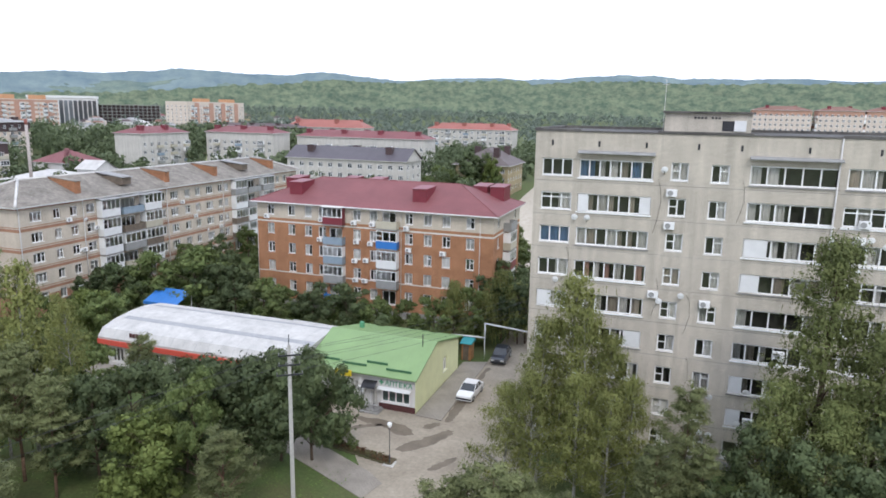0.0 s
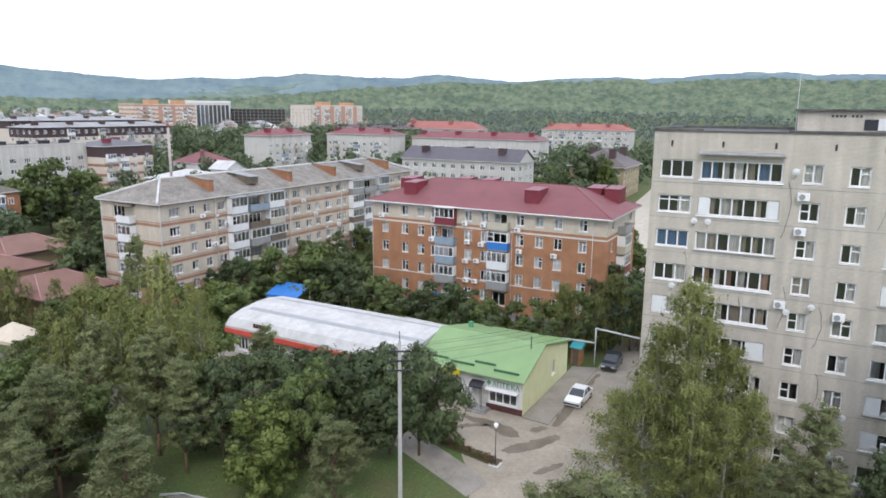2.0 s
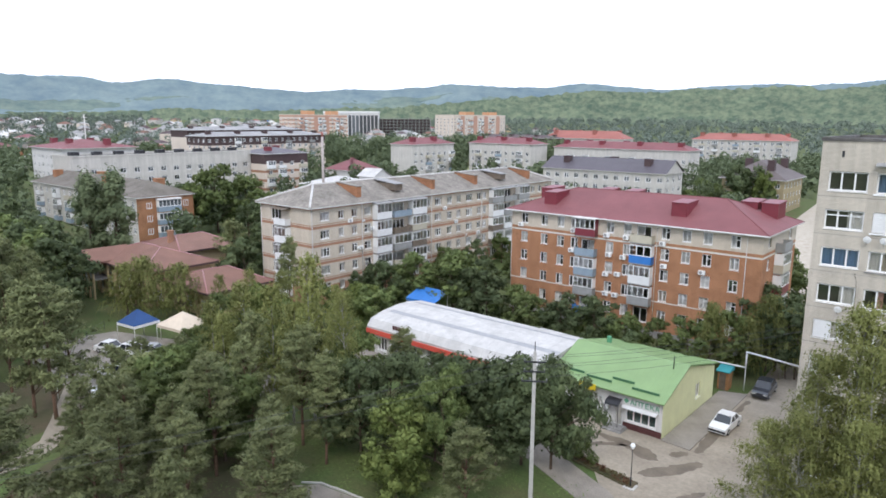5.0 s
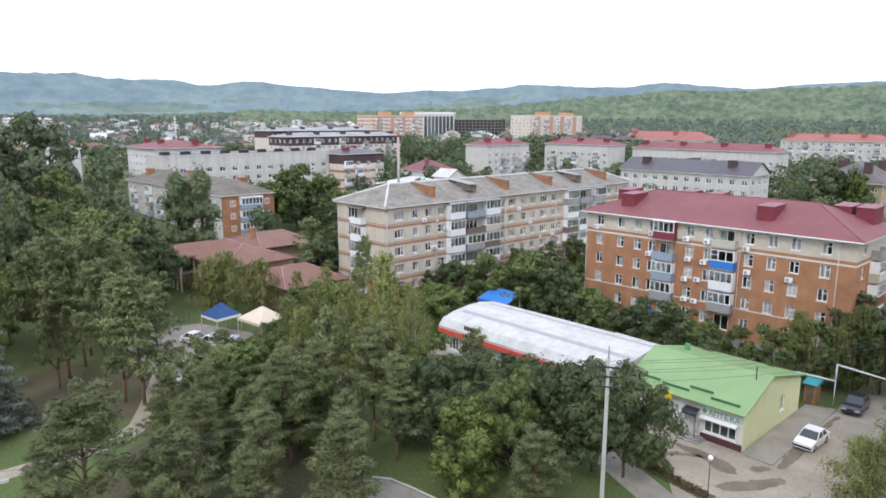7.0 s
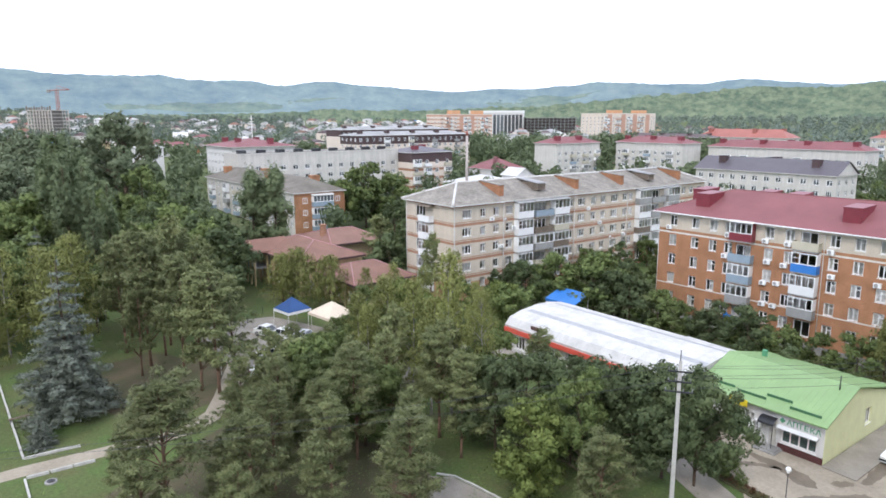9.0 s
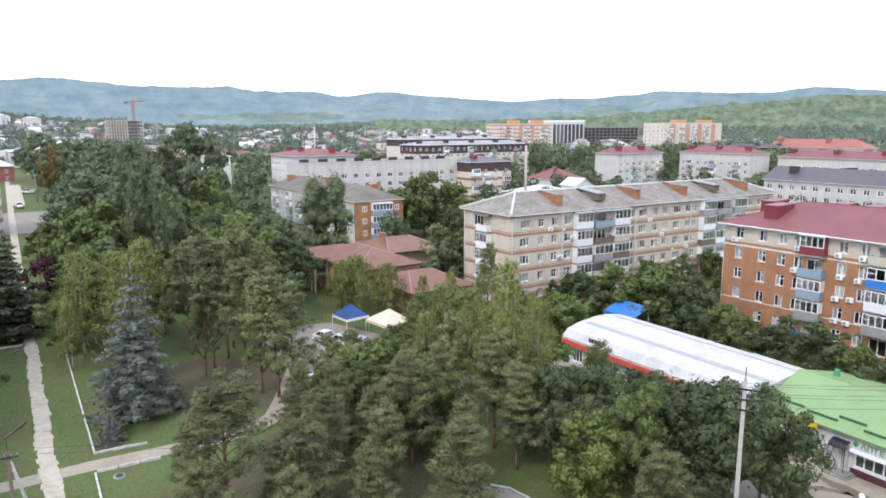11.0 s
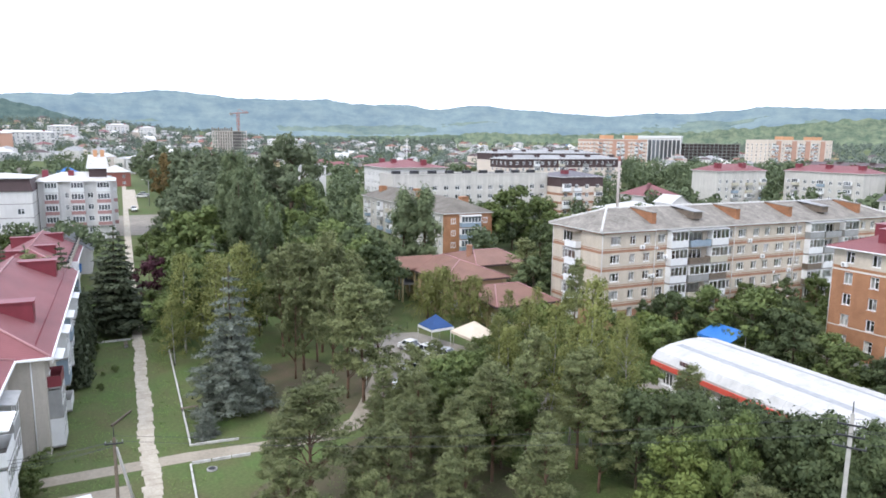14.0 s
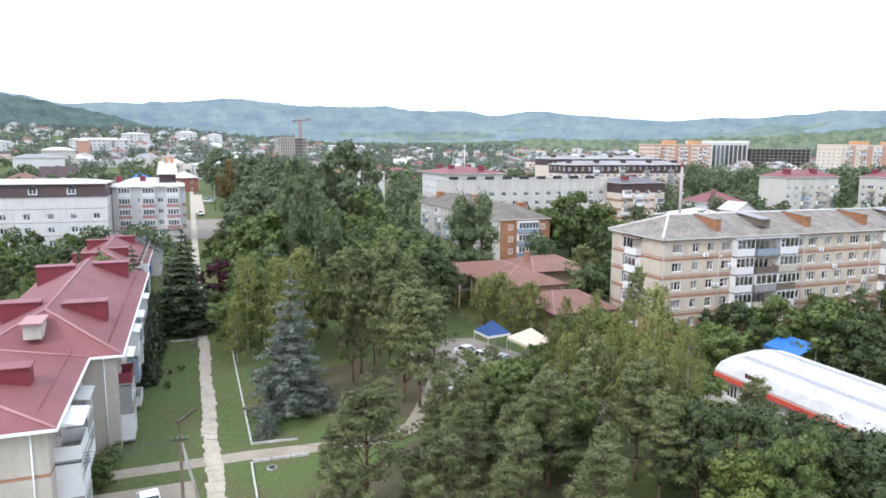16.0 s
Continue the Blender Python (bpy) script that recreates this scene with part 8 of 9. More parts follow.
def car(label, m, mat, tall=0.0, group=""):
    """A saloon car; its nose towards +x, standing at the origin."""
    r = thing("car", label, "car", m, group)
    L, W, hb, hc = 4.1, 1.62, 0.86 + tall * 0.5, 1.42 + tall
    prof = [(-2.05, 0.35, 0.92), (-2.03, 0.72, 0.94), (-1.9, hb, 0.96), (-1.15, hb + 0.03, 1.0), (0.75, hb + 0.02, 1.0), (1.75, hb - 0.08, 0.97), (2.02, 0.68, 0.93), (2.05, 0.35, 0.9)]
    bm = bmesh.new()
    rowsl = []
    for x, z, k in prof:
        w = W / 2 * k
        rowsl.append([bm.verts.new(p) for p in ((x, -w, z), (x, w, z))])
    low = [[bm.verts.new((x, -W / 2 * 0.97, 0.22)), bm.verts.new((x, W / 2 * 0.97, 0.22))] for x, z, k in prof]
    for i in range(len(prof) - 1):
        bm.faces.new((rowsl[i][0], rowsl[i + 1][0], rowsl[i + 1][1], rowsl[i][1]))
        for s in (0, 1):
            bm.faces.new((rowsl[i][s], low[i][s], low[i + 1][s], rowsl[i + 1][s]))
        bm.faces.new((low[i][0], low[i][1], low[i + 1][1], low[i + 1][0]))
    for i in (0, -1):
        bm.faces.new((rowsl[i][0], rowsl[i][1], low[i][1], low[i][0]))
    bmesh.ops.recalc_face_normals(bm, faces=bm.faces)
    part("body", bm, mat, r)
    a, b, c, d = -1.4 - tall * 0.6, -0.85 - tall * 0.8, 0.25, 0.95
    bm = bmesh.new()
    w0, w1 = W / 2 * 0.95, W / 2 * 0.8
    lo = [(a, hb), (d, hb)]
    v = {}
    for s in (-1, 1):
        v[s] = [bm.verts.new((a, s * w0, hb)), bm.verts.new((d, s * w0, hb)), bm.verts.new((c, s * w1, hc - 0.04)), bm.verts.new((b, s * w1, hc - 0.04))]
        bm.faces.new(v[s] if s < 0 else v[s][::-1])
    bm.faces.new((v[-1][1], v[1][1], v[1][2], v[-1][2]))
    bm.faces.new((v[1][0], v[-1][0], v[-1][3], v[1][3]))
    part("glazing", bm, M_CARGLASS, r, "dark car windows")
    bm = bmesh.new()
    box(bm, b - 0.03, c + 0.03, -w1 - 0.02, w1 + 0.02, hc - 0.05, hc)
    part("roof", bm, mat, r)
    for s in (-1, 1):
        for (xa, za), (xb, zb) in (((a, hb), (b, hc - 0.03)), ((-0.3, hb), (-0.3, hc - 0.03)), ((d, hb), (c, hc - 0.03))):
            bm = bmesh.new()
            tube(bm, (xa, s * (w0 + 0.005), za), (xb, s * (w1 + 0.005), zb), 0.04, n=5)
            part("pillar", bm, mat, r)
    for x in (-1.25, 1.3):
        for s in (-1, 1):
            bm = bmesh.new()
            tube(bm, (x, s * (W / 2 - 0.17), 0.29), (x, s * (W / 2 + 0.01), 0.29), 0.29, n=16)
            t = part("wheel", bm, M_TYRE, r)
            bm = bmesh.new()
            tube(bm, (x, s * (W / 2 - 0.02), 0.29), (x, s * (W / 2 + 0.018), 0.29), 0.17, n=12)
            part("rim", bm, M_CHROME, t)
    for s in (-1, 1):
        bm = bmesh.new()
        box(bm, 1.99, 2.06, s * 0.55 - 0.2, s * 0.55 + 0.2, 0.5, 0.66)
        part("headlight", bm, M_LAMP, r)
        bm = bmesh.new()
        box(bm, -2.07, -2.0, s * 0.6 - 0.15, s * 0.6 + 0.15, 0.58, 0.76)
        part("tail_light", bm, M_TAIL, r)
    for x0, x1 in ((2.03, 2.14), (-2.14, -2.03)):
        bm = bmesh.new()
        box(bm, x0, x1, -0.78, 0.78, 0.36, 0.5)
        part("bumper", bm, M_DARKMETAL, r)
    return r


P_WHITE, P_DARK, P_SILVER, P_RED = paint("white_car_paint", (0.78, 0.78, 0.77)), paint("dark_car_paint", (0.03, 0.035, 0.045)), paint("silver_car_paint", (0.42, 0.43, 0.45)), paint("red_car_paint", (0.4, 0.05, 0.04))
car("old white saloon car parked beside the shop", pose(-18.45, 62.0, 0.03, 0, 0, -92), P_WHITE)
car("dark car parked at the end of the driveway", pose(-18.1, 73.0, 0.03, 0, 0, -88), P_DARK, 0.12)
car("small orange-red van at the end of the driveway", pose(-15.6, 82.0, 0.03, 0, 0, -60), paint("orange_paint", (0.55, 0.12, 0.04)), 0.45)
for i, (x, y, a, p, lab) in enumerate(((-82, 34.0, 20, P_WHITE, "white"), (-79, 35.2, 25, P_WHITE, "white"), (-76.2, 36.6, 30, P_SILVER, "silver"), (-73.5, 31.0, 60, P_WHITE, "white"), (-70, 30.0, 75, P_SILVER, "silver"),
                                     (-66, 36, 80, P_DARK, "dark"), (-63, 37, 80, P_WHITE, "white"), (-60.5, 38, 85, P_SILVER, "silver"), (-58.5, 44, 20, P_WHITE, "white"), (-62, 46, 15, P_RED, "red"),
                                     (-95, 60.2, 10, P_SILVER, "silver"), (-98, 62.4, 10, P_DARK, "dark"), (-69, 28.4, 70, P_WHITE, "white"))):
    car(lab + " car parked among the park trees", pose(x, y, 0.03, 0, 0, a), p, 0.1 * (i % 3), "cars in the park")
for i, (x, y, a, p, lab) in enumerate(((-244, 2.8, 5, P_WHITE, "white"), (-283, 6.2, 80, P_WHITE, "white"), (-289, 7.2, 80, P_SILVER, "silver"))):
    car(lab + " car on the street by the white houses", pose(x, y, ground_z(x, y) + 0.18, 0, 0, a), p, 0.2, "cars on the street")


r = thing("street_lamp", "tall grey lamp post on the far street", "street lamp", pose(-257, 8, ground_z(-257, 8)))
bm = bmesh.new()
tube(bm, (0, 0, -0.4), (0, 0, 8.8), 0.16, 0.09, 8)
part("post", bm, M_GREYSHEET, r)
bm = bmesh.new()
tube(bm, (0, 0, 8.7), (0, -1.5, 9.2), 0.06, 0.05, 6)
arm = part("arm", bm, M_GREYSHEET, r)
bm = bmesh.new()
box(bm, -0.16, 0.16, -2.2, -1.4, 9.1, 9.28)
part("lamp_head", bm, M_PALE, arm)
# ---- poles, lamps, pipes ----
M_POLE = material("grey_concrete_pole", (0.46, 0.44, 0.41), 0.9, var=0.2, scale=1.5)
M_WIRE = material("wire", (0.06, 0.06, 0.065), 0.6, var=0.1, bump=0)


def wire(name, a, b, sag, parent=None, r=0.012):
    bm = bmesh.new()
    a, b = Vector(a), Vector(b)
    n = 10
    pts = [a.lerp(b, i / n) - Vector((0, 0, sag * 4 * (i / n) * (1 - i / n))) for i in range(n + 1)]
    side_way = (b - a).cross(Vector((0, 0, 1))).normalized() * r
    lift = Vector((0, 0, r))
    rings = [[bm.verts.new(p + o) for o in (side_way, lift, -side_way, -lift)] for p in pts]
    for p, q in zip(rings, rings[1:]):
        for i in range(4):
            bm.faces.new((p[i], p[(i + 1) % 4], q[(i + 1) % 4], q[i]))
    return part(name, bm, M_WIRE, parent)


def power_pole(label, x, y, h, arms, turn, r0=0.16, braces=(), mat=None):
    r = thing("utility_pole", label, "utility pole", pose(x, y, 0, 0, 0, turn))
    bm = bmesh.new()
    box(bm, -r0, r0, -r0 * 0.8, r0 * 0.8, -0.4, h)
    for v in bm.verts:
        if v.co.z > 1:
            v.co.x *= 0.72
            v.co.y *= 0.72
    bmesh.ops.bevel(bm, geom=[e for e in bm.edges if abs(e.verts[0].co.z - e.verts[1].co.z) > 1], offset=0.03, segments=1, affect='EDGES')
    part("shaft", bm, mat or M_POLE, r)
    for z, w in arms:
        bm = bmesh.new()
        box(bm, -w, w, -0.16, -0.08, z - 0.05, z + 0.05)
        arm = part("cross_arm", bm, M_DARKMETAL, r)
        for i in range(4):
            bm = bmesh.new()
            xx = -w + 0.06 + (2 * w - 0.12) * i / 3
            tube(bm, (xx, -0.12, z + 0.05), (xx, -0.12, z + 0.16), 0.02, n=6)
            tube(bm, (xx, -0.12, z + 0.14), (xx, -0.12, z + 0.24), 0.04, 0.03, 8)
            part("insulator", bm, M_GREYSHEET, arm)
    bm = bmesh.new()
    tube(bm, (0, 0, h), (0, 0, h + 0.75), 0.03, n=6)
    part("top_pin", bm, M_DARKMETAL, r)
    for a, b in braces:
        bm = bmesh.new()
        tube(bm, a, b, 0.13, 0.10, 8)
        part("brace", bm, M_POLE, r, "slanting concrete brace")
    return r


power_pole("tall grey concrete power pole with three cross arms", -24.2, 38.1, 12.4, ((11.7, 0.75), (11.0, 0.75), (10.3, 0.9)), 35)
for k, (z, o) in enumerate(((12.0, -0.6), (12.0, 0.6), (11.3, -0.6), (11.3, 0.6), (10.6, 0.75))):
    w = wire("power_line", (-24.2 + o * 0.8, 38.1 + o * 0.57, z), (-14.5 + o, 71.5 + o * 0.5, 8.6 - k * 0.35), 0.5)
    tagged(w, "dark overhead wire from the power pole", "wire", "overhead wires")
for k, (z, o) in enumerate(((12.0, -0.6), (11.3, 0.6))):
    w = wire("power_line", (-24.2 + o * 0.8, 38.1 + o * 0.57, z), (-50 + o, -1.4 + o * 0.5, 7.3), 0.6)
    tagged(w, "dark overhead wire across the park", "wire", "overhead wires")
power_pole("dark wooden pole with a pale slanting brace by the lawn", -50.0, -1.6, 7.4, ((7.0, 0.6),), 85, 0.13, braces=(((1.2, 1.9, -0.3), (0.1, 0.1, 6.6)),), mat=M_WOOD)
for k in range(4):
    w = wire("power_line", (-50.0, -1.9 + k * 0.12, 7.1 - (k // 2) * 0.3), (-51.4 - k * 0.5, -9.1, 6.4 - k * 0.5), 0.15, r=0.014)
    tagged(w, "wire from the pole to the house", "wire", "overhead wires")


def park_lamp(x, y, h=3.5):
    r = thing("park_lamp", "slim dark lamp post with a white globe", "lamp post", pose(x, y, 0))
    bm = bmesh.new()
    tube(bm, (0, 0, -0.2), (0, 0, 0.9), 0.07, 0.055, 10)
    tube(bm, (0, 0, 0.9), (0, 0, h - 0.2), 0.035, 0.03, 8)
    part("post", bm, M_DARKMETAL, r)
    bm = bmesh.new()
    bmesh.ops.create_uvsphere(bm, u_segments=16, v_segments=10, radius=0.2, matrix=Matrix.Translation((0, 0, h)))
    tube(bm, (0, 0, h - 0.26), (0, 0, h - 0.15), 0.09, 0.13, 10)
    for f in bm.faces:
        f.smooth = True
    part("globe", bm, M_PVC, r, "white globe shade")
    bm = bmesh.new()
    box(bm, -0.45, 0.45, -0.45, 0.45, -0.2, 0.12)
    part("footing", bm, M_KERB, r)


park_lamp(-20.45, 46.5)


def pipe_run(label, pts, r=0.09):
    root = thing("gas_pipe", label, "pipe", pose(0, 0, 0))
    for a, b in zip(pts, pts[1:]):
        bm = bmesh.new()
        tube(bm, a, b, r, n=10)
        bmesh.ops.create_uvsphere(bm, u_segments=8, v_segments=6, radius=r * 1.05, matrix=Matrix.Translation(b))
        part("pipe", bm, M_GALV, root)
    return root


gp = pipe_run("white overhead gas pipe stepping over the driveway", [(-24.0, 72.5, 2.5), (-20.0, 72.5, 2.6), (-20.0, 72.5, 4.3), (-14.6, 72.8, 3.8), (-10.5, 68.0, 3.6)])
for x, z in ((-23.4, 2.4), (-20.0, 2.6)):
    bm = bmesh.new()
    tube(bm, (x, 72.5, -0.2), (x, 72.5, z), 0.05)
    part("support", bm, M_GALV, gp)
pipe_run("white gas pipe behind the store", [(-44, 70.5, 2.4), (-36.5, 70.2, 2.3)])
gp2 = bpy.data.objects["gas_pipe.001"]
for x in (-43.5, -37):
    bm = bmesh.new()
    tube(bm, (x, 70.4, -0.2), (x, 70.4, 2.35), 0.05)
    part("support", bm, M_GALV, gp2)


def kiosk():
    r = thing("kiosk", "small orange booth with a teal roof", "kiosk", pose(-22.4, 71.3, 0))
    bm = bmesh.new()
    box(bm, 0, 1.1, 0, 1.3, -0.1, 2.0)
    part("wall", bm, material("orange_boards", (0.40, 0.20, 0.09), 0.8, var=0.25, scale=2), r)
    bm = bmesh.new()
    box(bm, -0.15, 1.25, -0.25, 1.5, 2.0, 2.08, top=(2.08, 2.5))
    part("roof", bm, material("teal_sheet", (0.05, 0.30, 0.32), 0.5, var=0.2), r)
    bm = bmesh.new()
    box(bm, 0.2, 0.85, -0.03, -0.004, 0, 1.8)
    part("door", bm, M_WOOD, r)


kiosk()


# ---- units and dishes on the walls ----
def ac_unit(label, m):
    r = thing("air_conditioner", label, "air conditioner", m, "air conditioners")
    bm = bmesh.new()
    box(bm, 0, 0.8, -0.38, -0.06, 0, 0.55)
    bmesh.ops.bevel(bm, geom=list(bm.edges), offset=0.02, segments=1, affect='EDGES')
    part("casing", bm, M_PVC, r)
    bm = bmesh.new()
    tube(bm, (0.3, -0.385, 0.27), (0.3, -0.40, 0.27), 0.21, n=16)
    part("fan_grille", bm, M_GREYSHEET, r)
    for x in (0.1, 0.7):
        bm = bmesh.new()
        box(bm, x - 0.02, x + 0.02, -0.4, 0, -0.05, 0)
        part("bracket", bm, M_PVC, r)
    return r


def dish(label, m):
    r = thing("satellite_dish", label, "satellite dish", m, "satellite dishes")
    bm = bmesh.new()
    n = 14
    rings = []
    for k in range(4):
        q = 0.26 * k / 3
        rings.append([bm.verts.new((q * math.cos(i * math.tau / n), -0.45 + 0.32 * q * q / 0.42 - q * math.sin(i * math.tau / n) * 0.25, q * math.sin(i * math.tau / n))) for i in range(n)] if k else [bm.verts.new((0, -0.45, 0))])
    for i in range(n):
        bm.faces.new((rings[0][0], rings[1][i], rings[1][(i + 1) % n]))
        for k in (1, 2):
            bm.faces.new((rings[k][i], rings[k + 1][i], rings[k + 1][(i + 1) % n], rings[k][(i + 1) % n]))
    for f in bm.faces:
        f.smooth = True
    part("reflector", bm, M_PVC, r)
    bm = bmesh.new()
    tube(bm, (0, 0, -0.1), (0, -0.44, 0), 0.025, n=6)
    tube(bm, (0, -0.45, -0.38), (0, -0.85, -0.05), 0.015, n=6)
    part("arm", bm, M_DARKMETAL, r)
    bm = bmesh.new()
    tube(bm, (0, -0.8, -0.06), (0, -0.92, -0.03), 0.04, n=8)
    part("receiver", bm, M_PVC, r)
    return r


ac0 = ac_unit("white air conditioner on the grey tower wall", pose(-1.1, 55.5, 21.95))
d0 = dish("white satellite dish on the grey tower wall", pose(-1.35, 55.5, 24.0))
for x, z in ((-1.1, 19.4), (-1.9, 13.8), (2.0, 13.4), (7.6, 6.8 + 3.2), (11.9, 19.2), (12.1, 20.4), (6.0, 4.2)):
    copy_thing(ac0, pose(x, 55.5, z))
for x, z in ((-8.0, 19.9), (-7.0, 19.9), (-9.3, 14.6), (-1.0, 13.6), (0.6, 14.2), (10.5, 19.4), (13.0, 19.6), (14.0, 19.2), (6.0, 7.0), (5.6, 4.3), (2.9, 3.1), (3.6, 3.0), (2.2, 3.2), (8.2, 10.0), (3.4, 6.2), (14.4, 20.6), (12.4, 17.2)):
    copy_thing(d0, pose(x, 55.5, z))
ac1 = ac_unit("white air conditioner on the orange brick wall", pose(-47.4, 83.2, 13.2 - 0.5))
for u, z in ((1.4, 12.7), (9.9, 9.9), (15.2, 12.6), (15.6, 10.0), (18.0, 12.6), (17.7, 9.9), (23.0, 12.4), (23.3, 9.5), (15.3, 7.3), (17.0, 7.5), (28.2, 9.4), (16.8, 4.6), (30.8, 4.2), (19.0, 4.8), (15.4, 4.6)):
    copy_thing(ac1, pose(-57.6 + u, 83.2, z))
d1 = dish("white satellite dish on the banded house", pose(-79.8, 72.2, 8.0, 0, 0, 90))
for u, z in ((10.3, 12.2), (10.4, 3.6), (36.5, 6.6), (25.2, 10.8), (42, 8.2)):
    copy_thing(d1, pose(-79.8, 63.2 + u, z, 0, 0, 90))
ac2 = ac_unit("white air conditioner on the shop front", pose(-27.9, 55.9, 1.55))
copy_thing(ac2, pose(-32.8, 55.9, 1.6))
ac3 = ac_unit("white air conditioner on the banded house", pose(-79.8, 75.0, 10.4, 0, 0, 90))
for u, z in ((9.4, 7.6), (30.0, 12.0), (33.2, 9.2), (40.0, 6.4), (7.2, 12.2)):
    copy_thing(ac3, pose(-79.8, 63.2 + u, z, 0, 0, 90))


# ---- flower bed and hedge by the lamp ----
bm = bmesh.new()
for i in range(9):
    x = -26.0 + i * 0.65
    box(bm, x, x + 0.6, 47.2 - 0.12 * i, 48.3 - 0.12 * i, -0.1, 0.16 + 0.02 * (i % 2))
tagged(part("flower_bed", bm, M_SOIL, None), "narrow earth flower bed with red flowers", "flower bed")
rng_f = np.random.default_rng(4)
fl = []
c = np.stack([rng_f.uniform(-26, -20.6, 420), np.zeros(420), rng_f.uniform(0.18, 0.45, 420)], 1)
c[:, 1] = 47.75 - 0.185 * (c[:, 0] + 26) + rng_f.uniform(-0.45, 0.45, 420)
cards(c, rng_f.normal(0, 0.4, (420, 3)) + np.array((0, 0, 1)), 0.16, 0.6, rng_f, fl)
fo = put("flowers", cards_mesh("flowers", fl, leaf_material("red_flowers", (0.11, 0.035, 0.025), (0.07, 0.085, 0.03), 0.1, 0.1)))
tagged(fo, "red flowers and leaves in the bed", "flowers", kind="stuff")
plant("bush", (-26.8, 48.6, 2.2), (-25.4, 48.1, 1.9), (-24.4, 47.6, 1.1), (-27.8, 49.2, 1.7), (-31.8, 54.3, 1.2), (-33.0, 54.4, 1.3), (-88, -2.2, 1.0), (-87, -3.4, 0.7), (-82, -3.6, 0.9), (-98, -4.6, 1.4), (-93, -5, 1.2), (-60.5, -8.4, 2.6), (-58.6, -7.9, 2.2), (-63.5, -7.6, 2.0))


def gable_fence(pts, h=1.1):
    """A low dark railing of posts and bars."""
    r = thing("fence", "low dark metal railing by the park lane", "fence", pose(0, 0, 0))
    for (xa, ya), (xb, yb) in zip(pts, pts[1:]):
        n = max(1, int(math.hypot(xb - xa, yb - ya) / 2))
        for i in range(n):
            bm = bmesh.new()
            tube(bm, (xa + (xb - xa) * i / n, ya + (yb - ya) * i / n, -0.1), (xa + (xb - xa) * i / n, ya + (yb - ya) * i / n, h), 0.03, n=6)
            part("post", bm, M_DARKMETAL, r)
        for k in (0.5, 1.0):
            bm = bmesh.new()
            tube(bm, (xa, ya, h * k), (xb, yb, h * k), 0.022, n=6)
            part("rail", bm, M_DARKMETAL, r)


gable_fence([(-92, 37.5), (-86, 30.5), (-80, 27.6)])


def sign_post(x, y):
    r = thing("road_sign", "small blue and white square road sign", "road sign", pose(x, y, 0, 0, 0, 60))
    bm = bmesh.new()
    tube(bm, (0, 0, -0.2), (0, 0, 2.6), 0.035, n=8)
    part("post", bm, M_GALV, r)
    bm = bmesh.new()
    box(bm, -0.35, 0.35, -0.07, -0.04, 1.9, 2.6)
    b = part("plate", bm, M_NAVY, r)
    bm = bmesh.new()
    tri(bm, (-0.25, -0.075, 2.02), (0.25, -0.075, 2.02), (0, -0.075, 2.48))
    part("symbol", bm, M_PVC, b)


sign_post(-72.0, 24.2)


def bench(x, y, a):
    r = thing("bench", "plain wooden bench by the kerb", "bench", pose(x, y, 0, 0, 0, a))
    for i in range(3):
        bm = bmesh.new()
        box(bm, -0.9, 0.9, -0.22 + i * 0.16, -0.08 + i * 0.16, 0.42, 0.46)
        part("slat", bm, M_WOOD, r)
    for u in (-0.7, 0.7):
        bm = bmesh.new()
        box(bm, u - 0.06, u + 0.06, -0.2, 0.22, -0.1, 0.42)
        part("leg", bm, M_CONC, r)


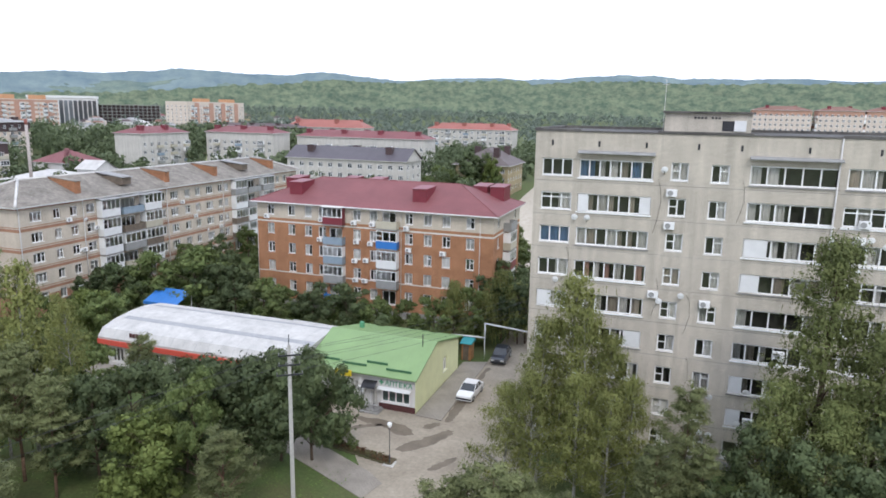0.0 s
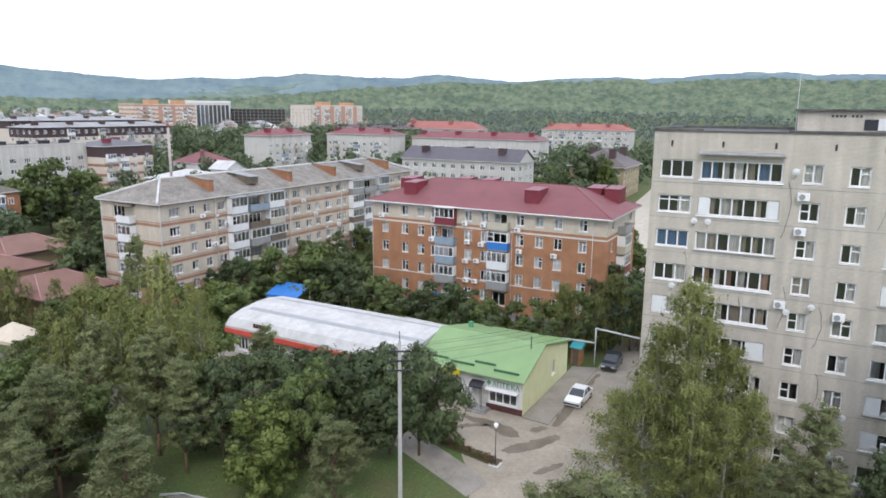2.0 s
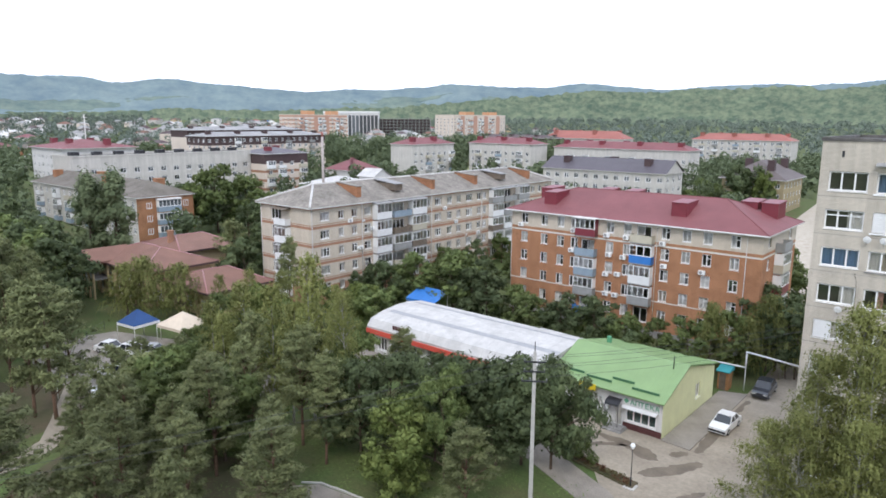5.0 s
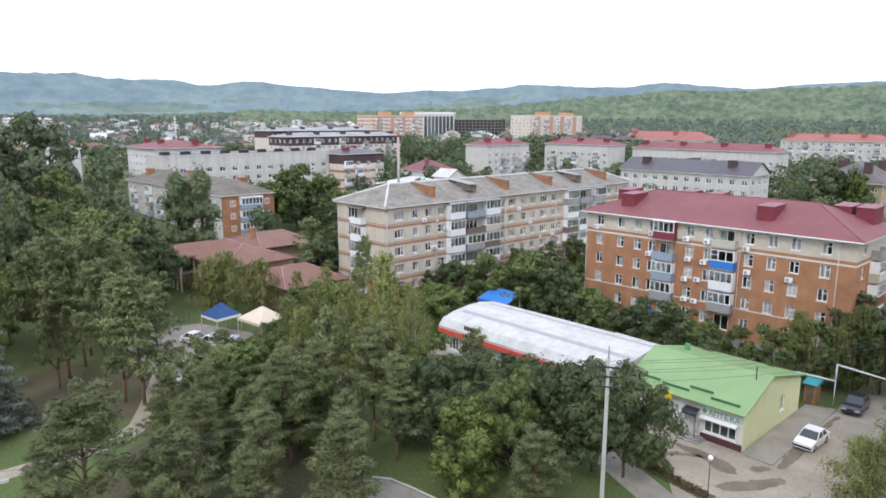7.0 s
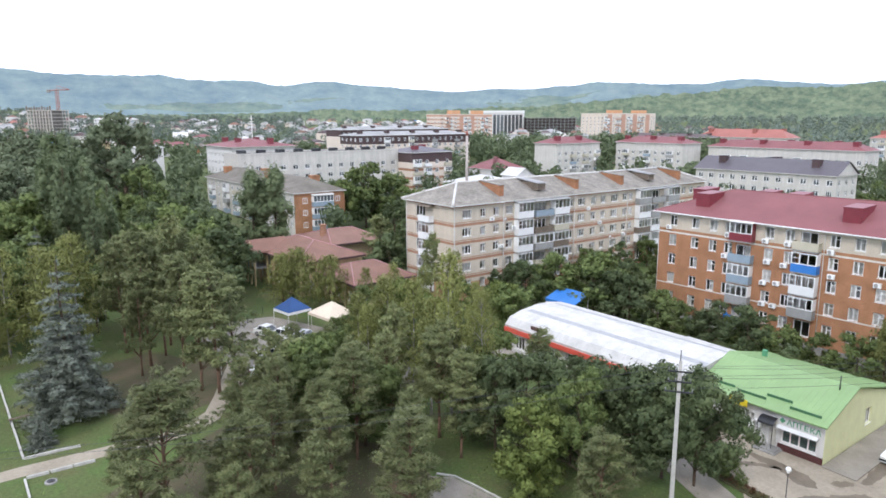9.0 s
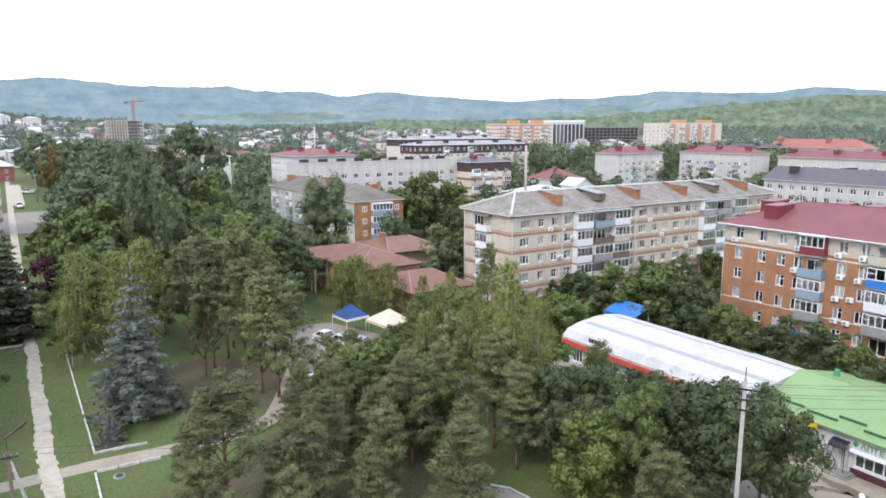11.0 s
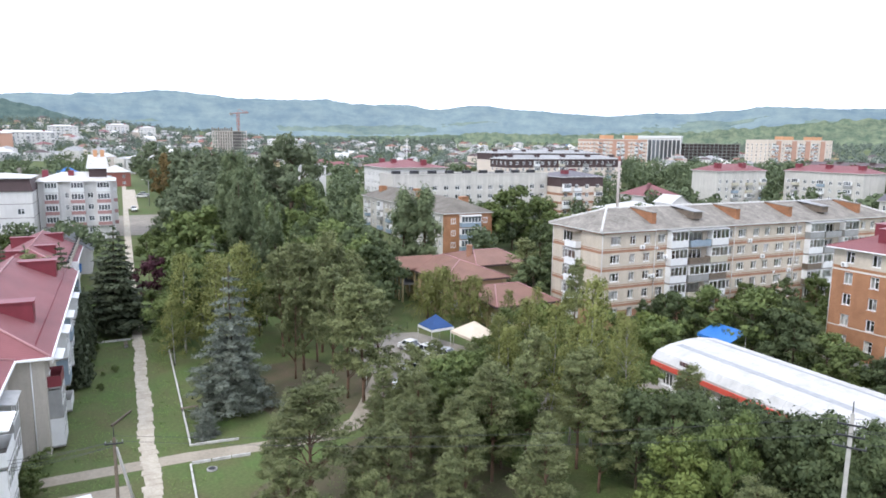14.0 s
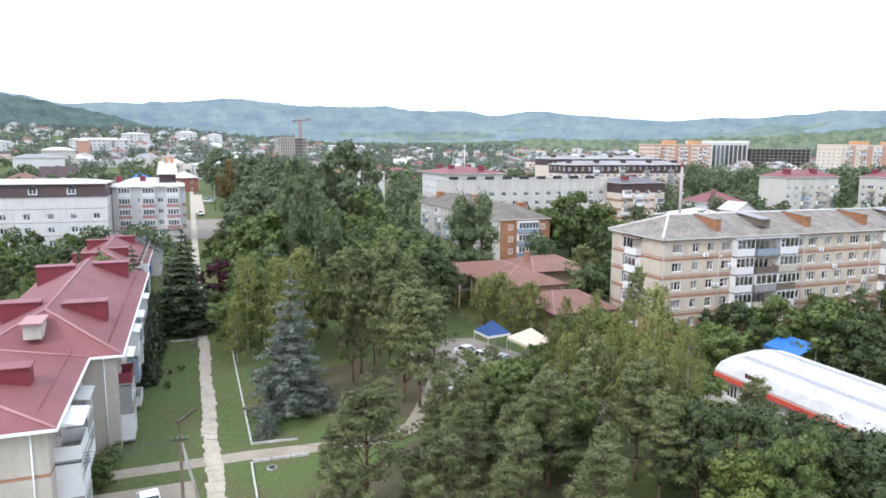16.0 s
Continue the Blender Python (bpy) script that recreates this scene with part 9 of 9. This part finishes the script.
bm = bmesh.new()
tube(bm, (0, 0, -0.2), (0, 0, 0.12), 0.45, n=20)
well = thing("manhole", "round pale concrete manhole on the grass", "manhole", pose(-57.7, 5.5, 0))
part("ring", bm, M_CONC, well)
bm = bmesh.new()
tube(bm, (0, 0, 0.12), (0, 0, 0.15), 0.3, n=16)
part("cover", bm, M_DARKMETAL, well)
bm = bmesh.new()
box(bm, -1.9, 1.9, -0.1, 0.1, 0.02, 0.2)
bmesh.ops.bevel(bm, geom=list(bm.edges), offset=0.02, segments=1, affect='EDGES')
tagged(part("beam", bm, M_WOOD, None, "", pose(-72.4, -1.5, 0.02, 0, 0, -28)), "grey weathered wooden beam lying on the lawn", "beam")
car("white car parked in the yard by the lawn", pose(-53.4, -4.1, 0.03, 0, 0, 8), P_WHITE)
bench(-71.9, 4.9, 95)
bench(-99, -0.9, 3)


# ---- the far quarters of the town, too many to tell apart ----
def far_quarter(label, count, a0, a1, r0, r1, seed):
    rg = random.Random(seed)
    bm = bmesh.new()
    for _ in range(count):
        az, r = rg.uniform(a0, a1), r0 + (r1 - r0) * rg.random() ** 0.8
        x, y = polar(az, r)
        if any(p - 12 < x < q + 12 and s - 12 < y < t + 12 for p, q, s, t in HOUSES):
            continue
        z = ground_z(x, y) - 0.5
        hx, hy, h, up = rg.uniform(4.5, 8.5), rg.uniform(4, 5.5), rg.choice((4.5, 5, 6, 8)), rg.uniform(1.2, 3.2)
        a = rg.uniform(0, 3.14)
        ca, sa = math.cos(a), math.sin(a)
        c = [(x + ca * u * hx - sa * v * hy, y + sa * u * hx + ca * v * hy) for u, v in ((-1, -1), (1, -1), (1, 1), (-1, 1))]
        e = [(x + ca * u * hx * 0.5, y + sa * u * hx * 0.5, z + h + up) for u in (-1, 1)]
        wall, roof = rg.choice((0, 0, 1, 1, 2)), rg.choice((3, 6, 4, 5, 6, 6, 5))
        for i in range(4):
            p, q = c[i], c[(i + 1) % 4]
            quad(bm, (*p, z), (*q, z), (*q, z + h), (*p, z + h), wall)
        t = [(*p, z + h) for p in c]
        quad(bm, t[0], t[1], e[1], e[0], roof)
        quad(bm, t[2], t[3], e[0], e[1], roof)
        tri(bm, t[1], t[2], e[1], roof)
        tri(bm, t[3], t[0], e[0], roof)
    ob = part("far_houses", bm, [M_WHITEWALL, M_LIGHTWALL, M_CREAM, M_PALE, M_BROWNROOF, M_DARKROOF, M_GREYROOF], None)
    return tagged(ob, label, "houses", kind="stuff")


far_quarter("small pale houses of the distant town among trees", 270, 40, 92, 430, 1080, 31)
far_quarter("small houses on the foot of the western hills", 90, 90, 112, 480, 1250, 32)
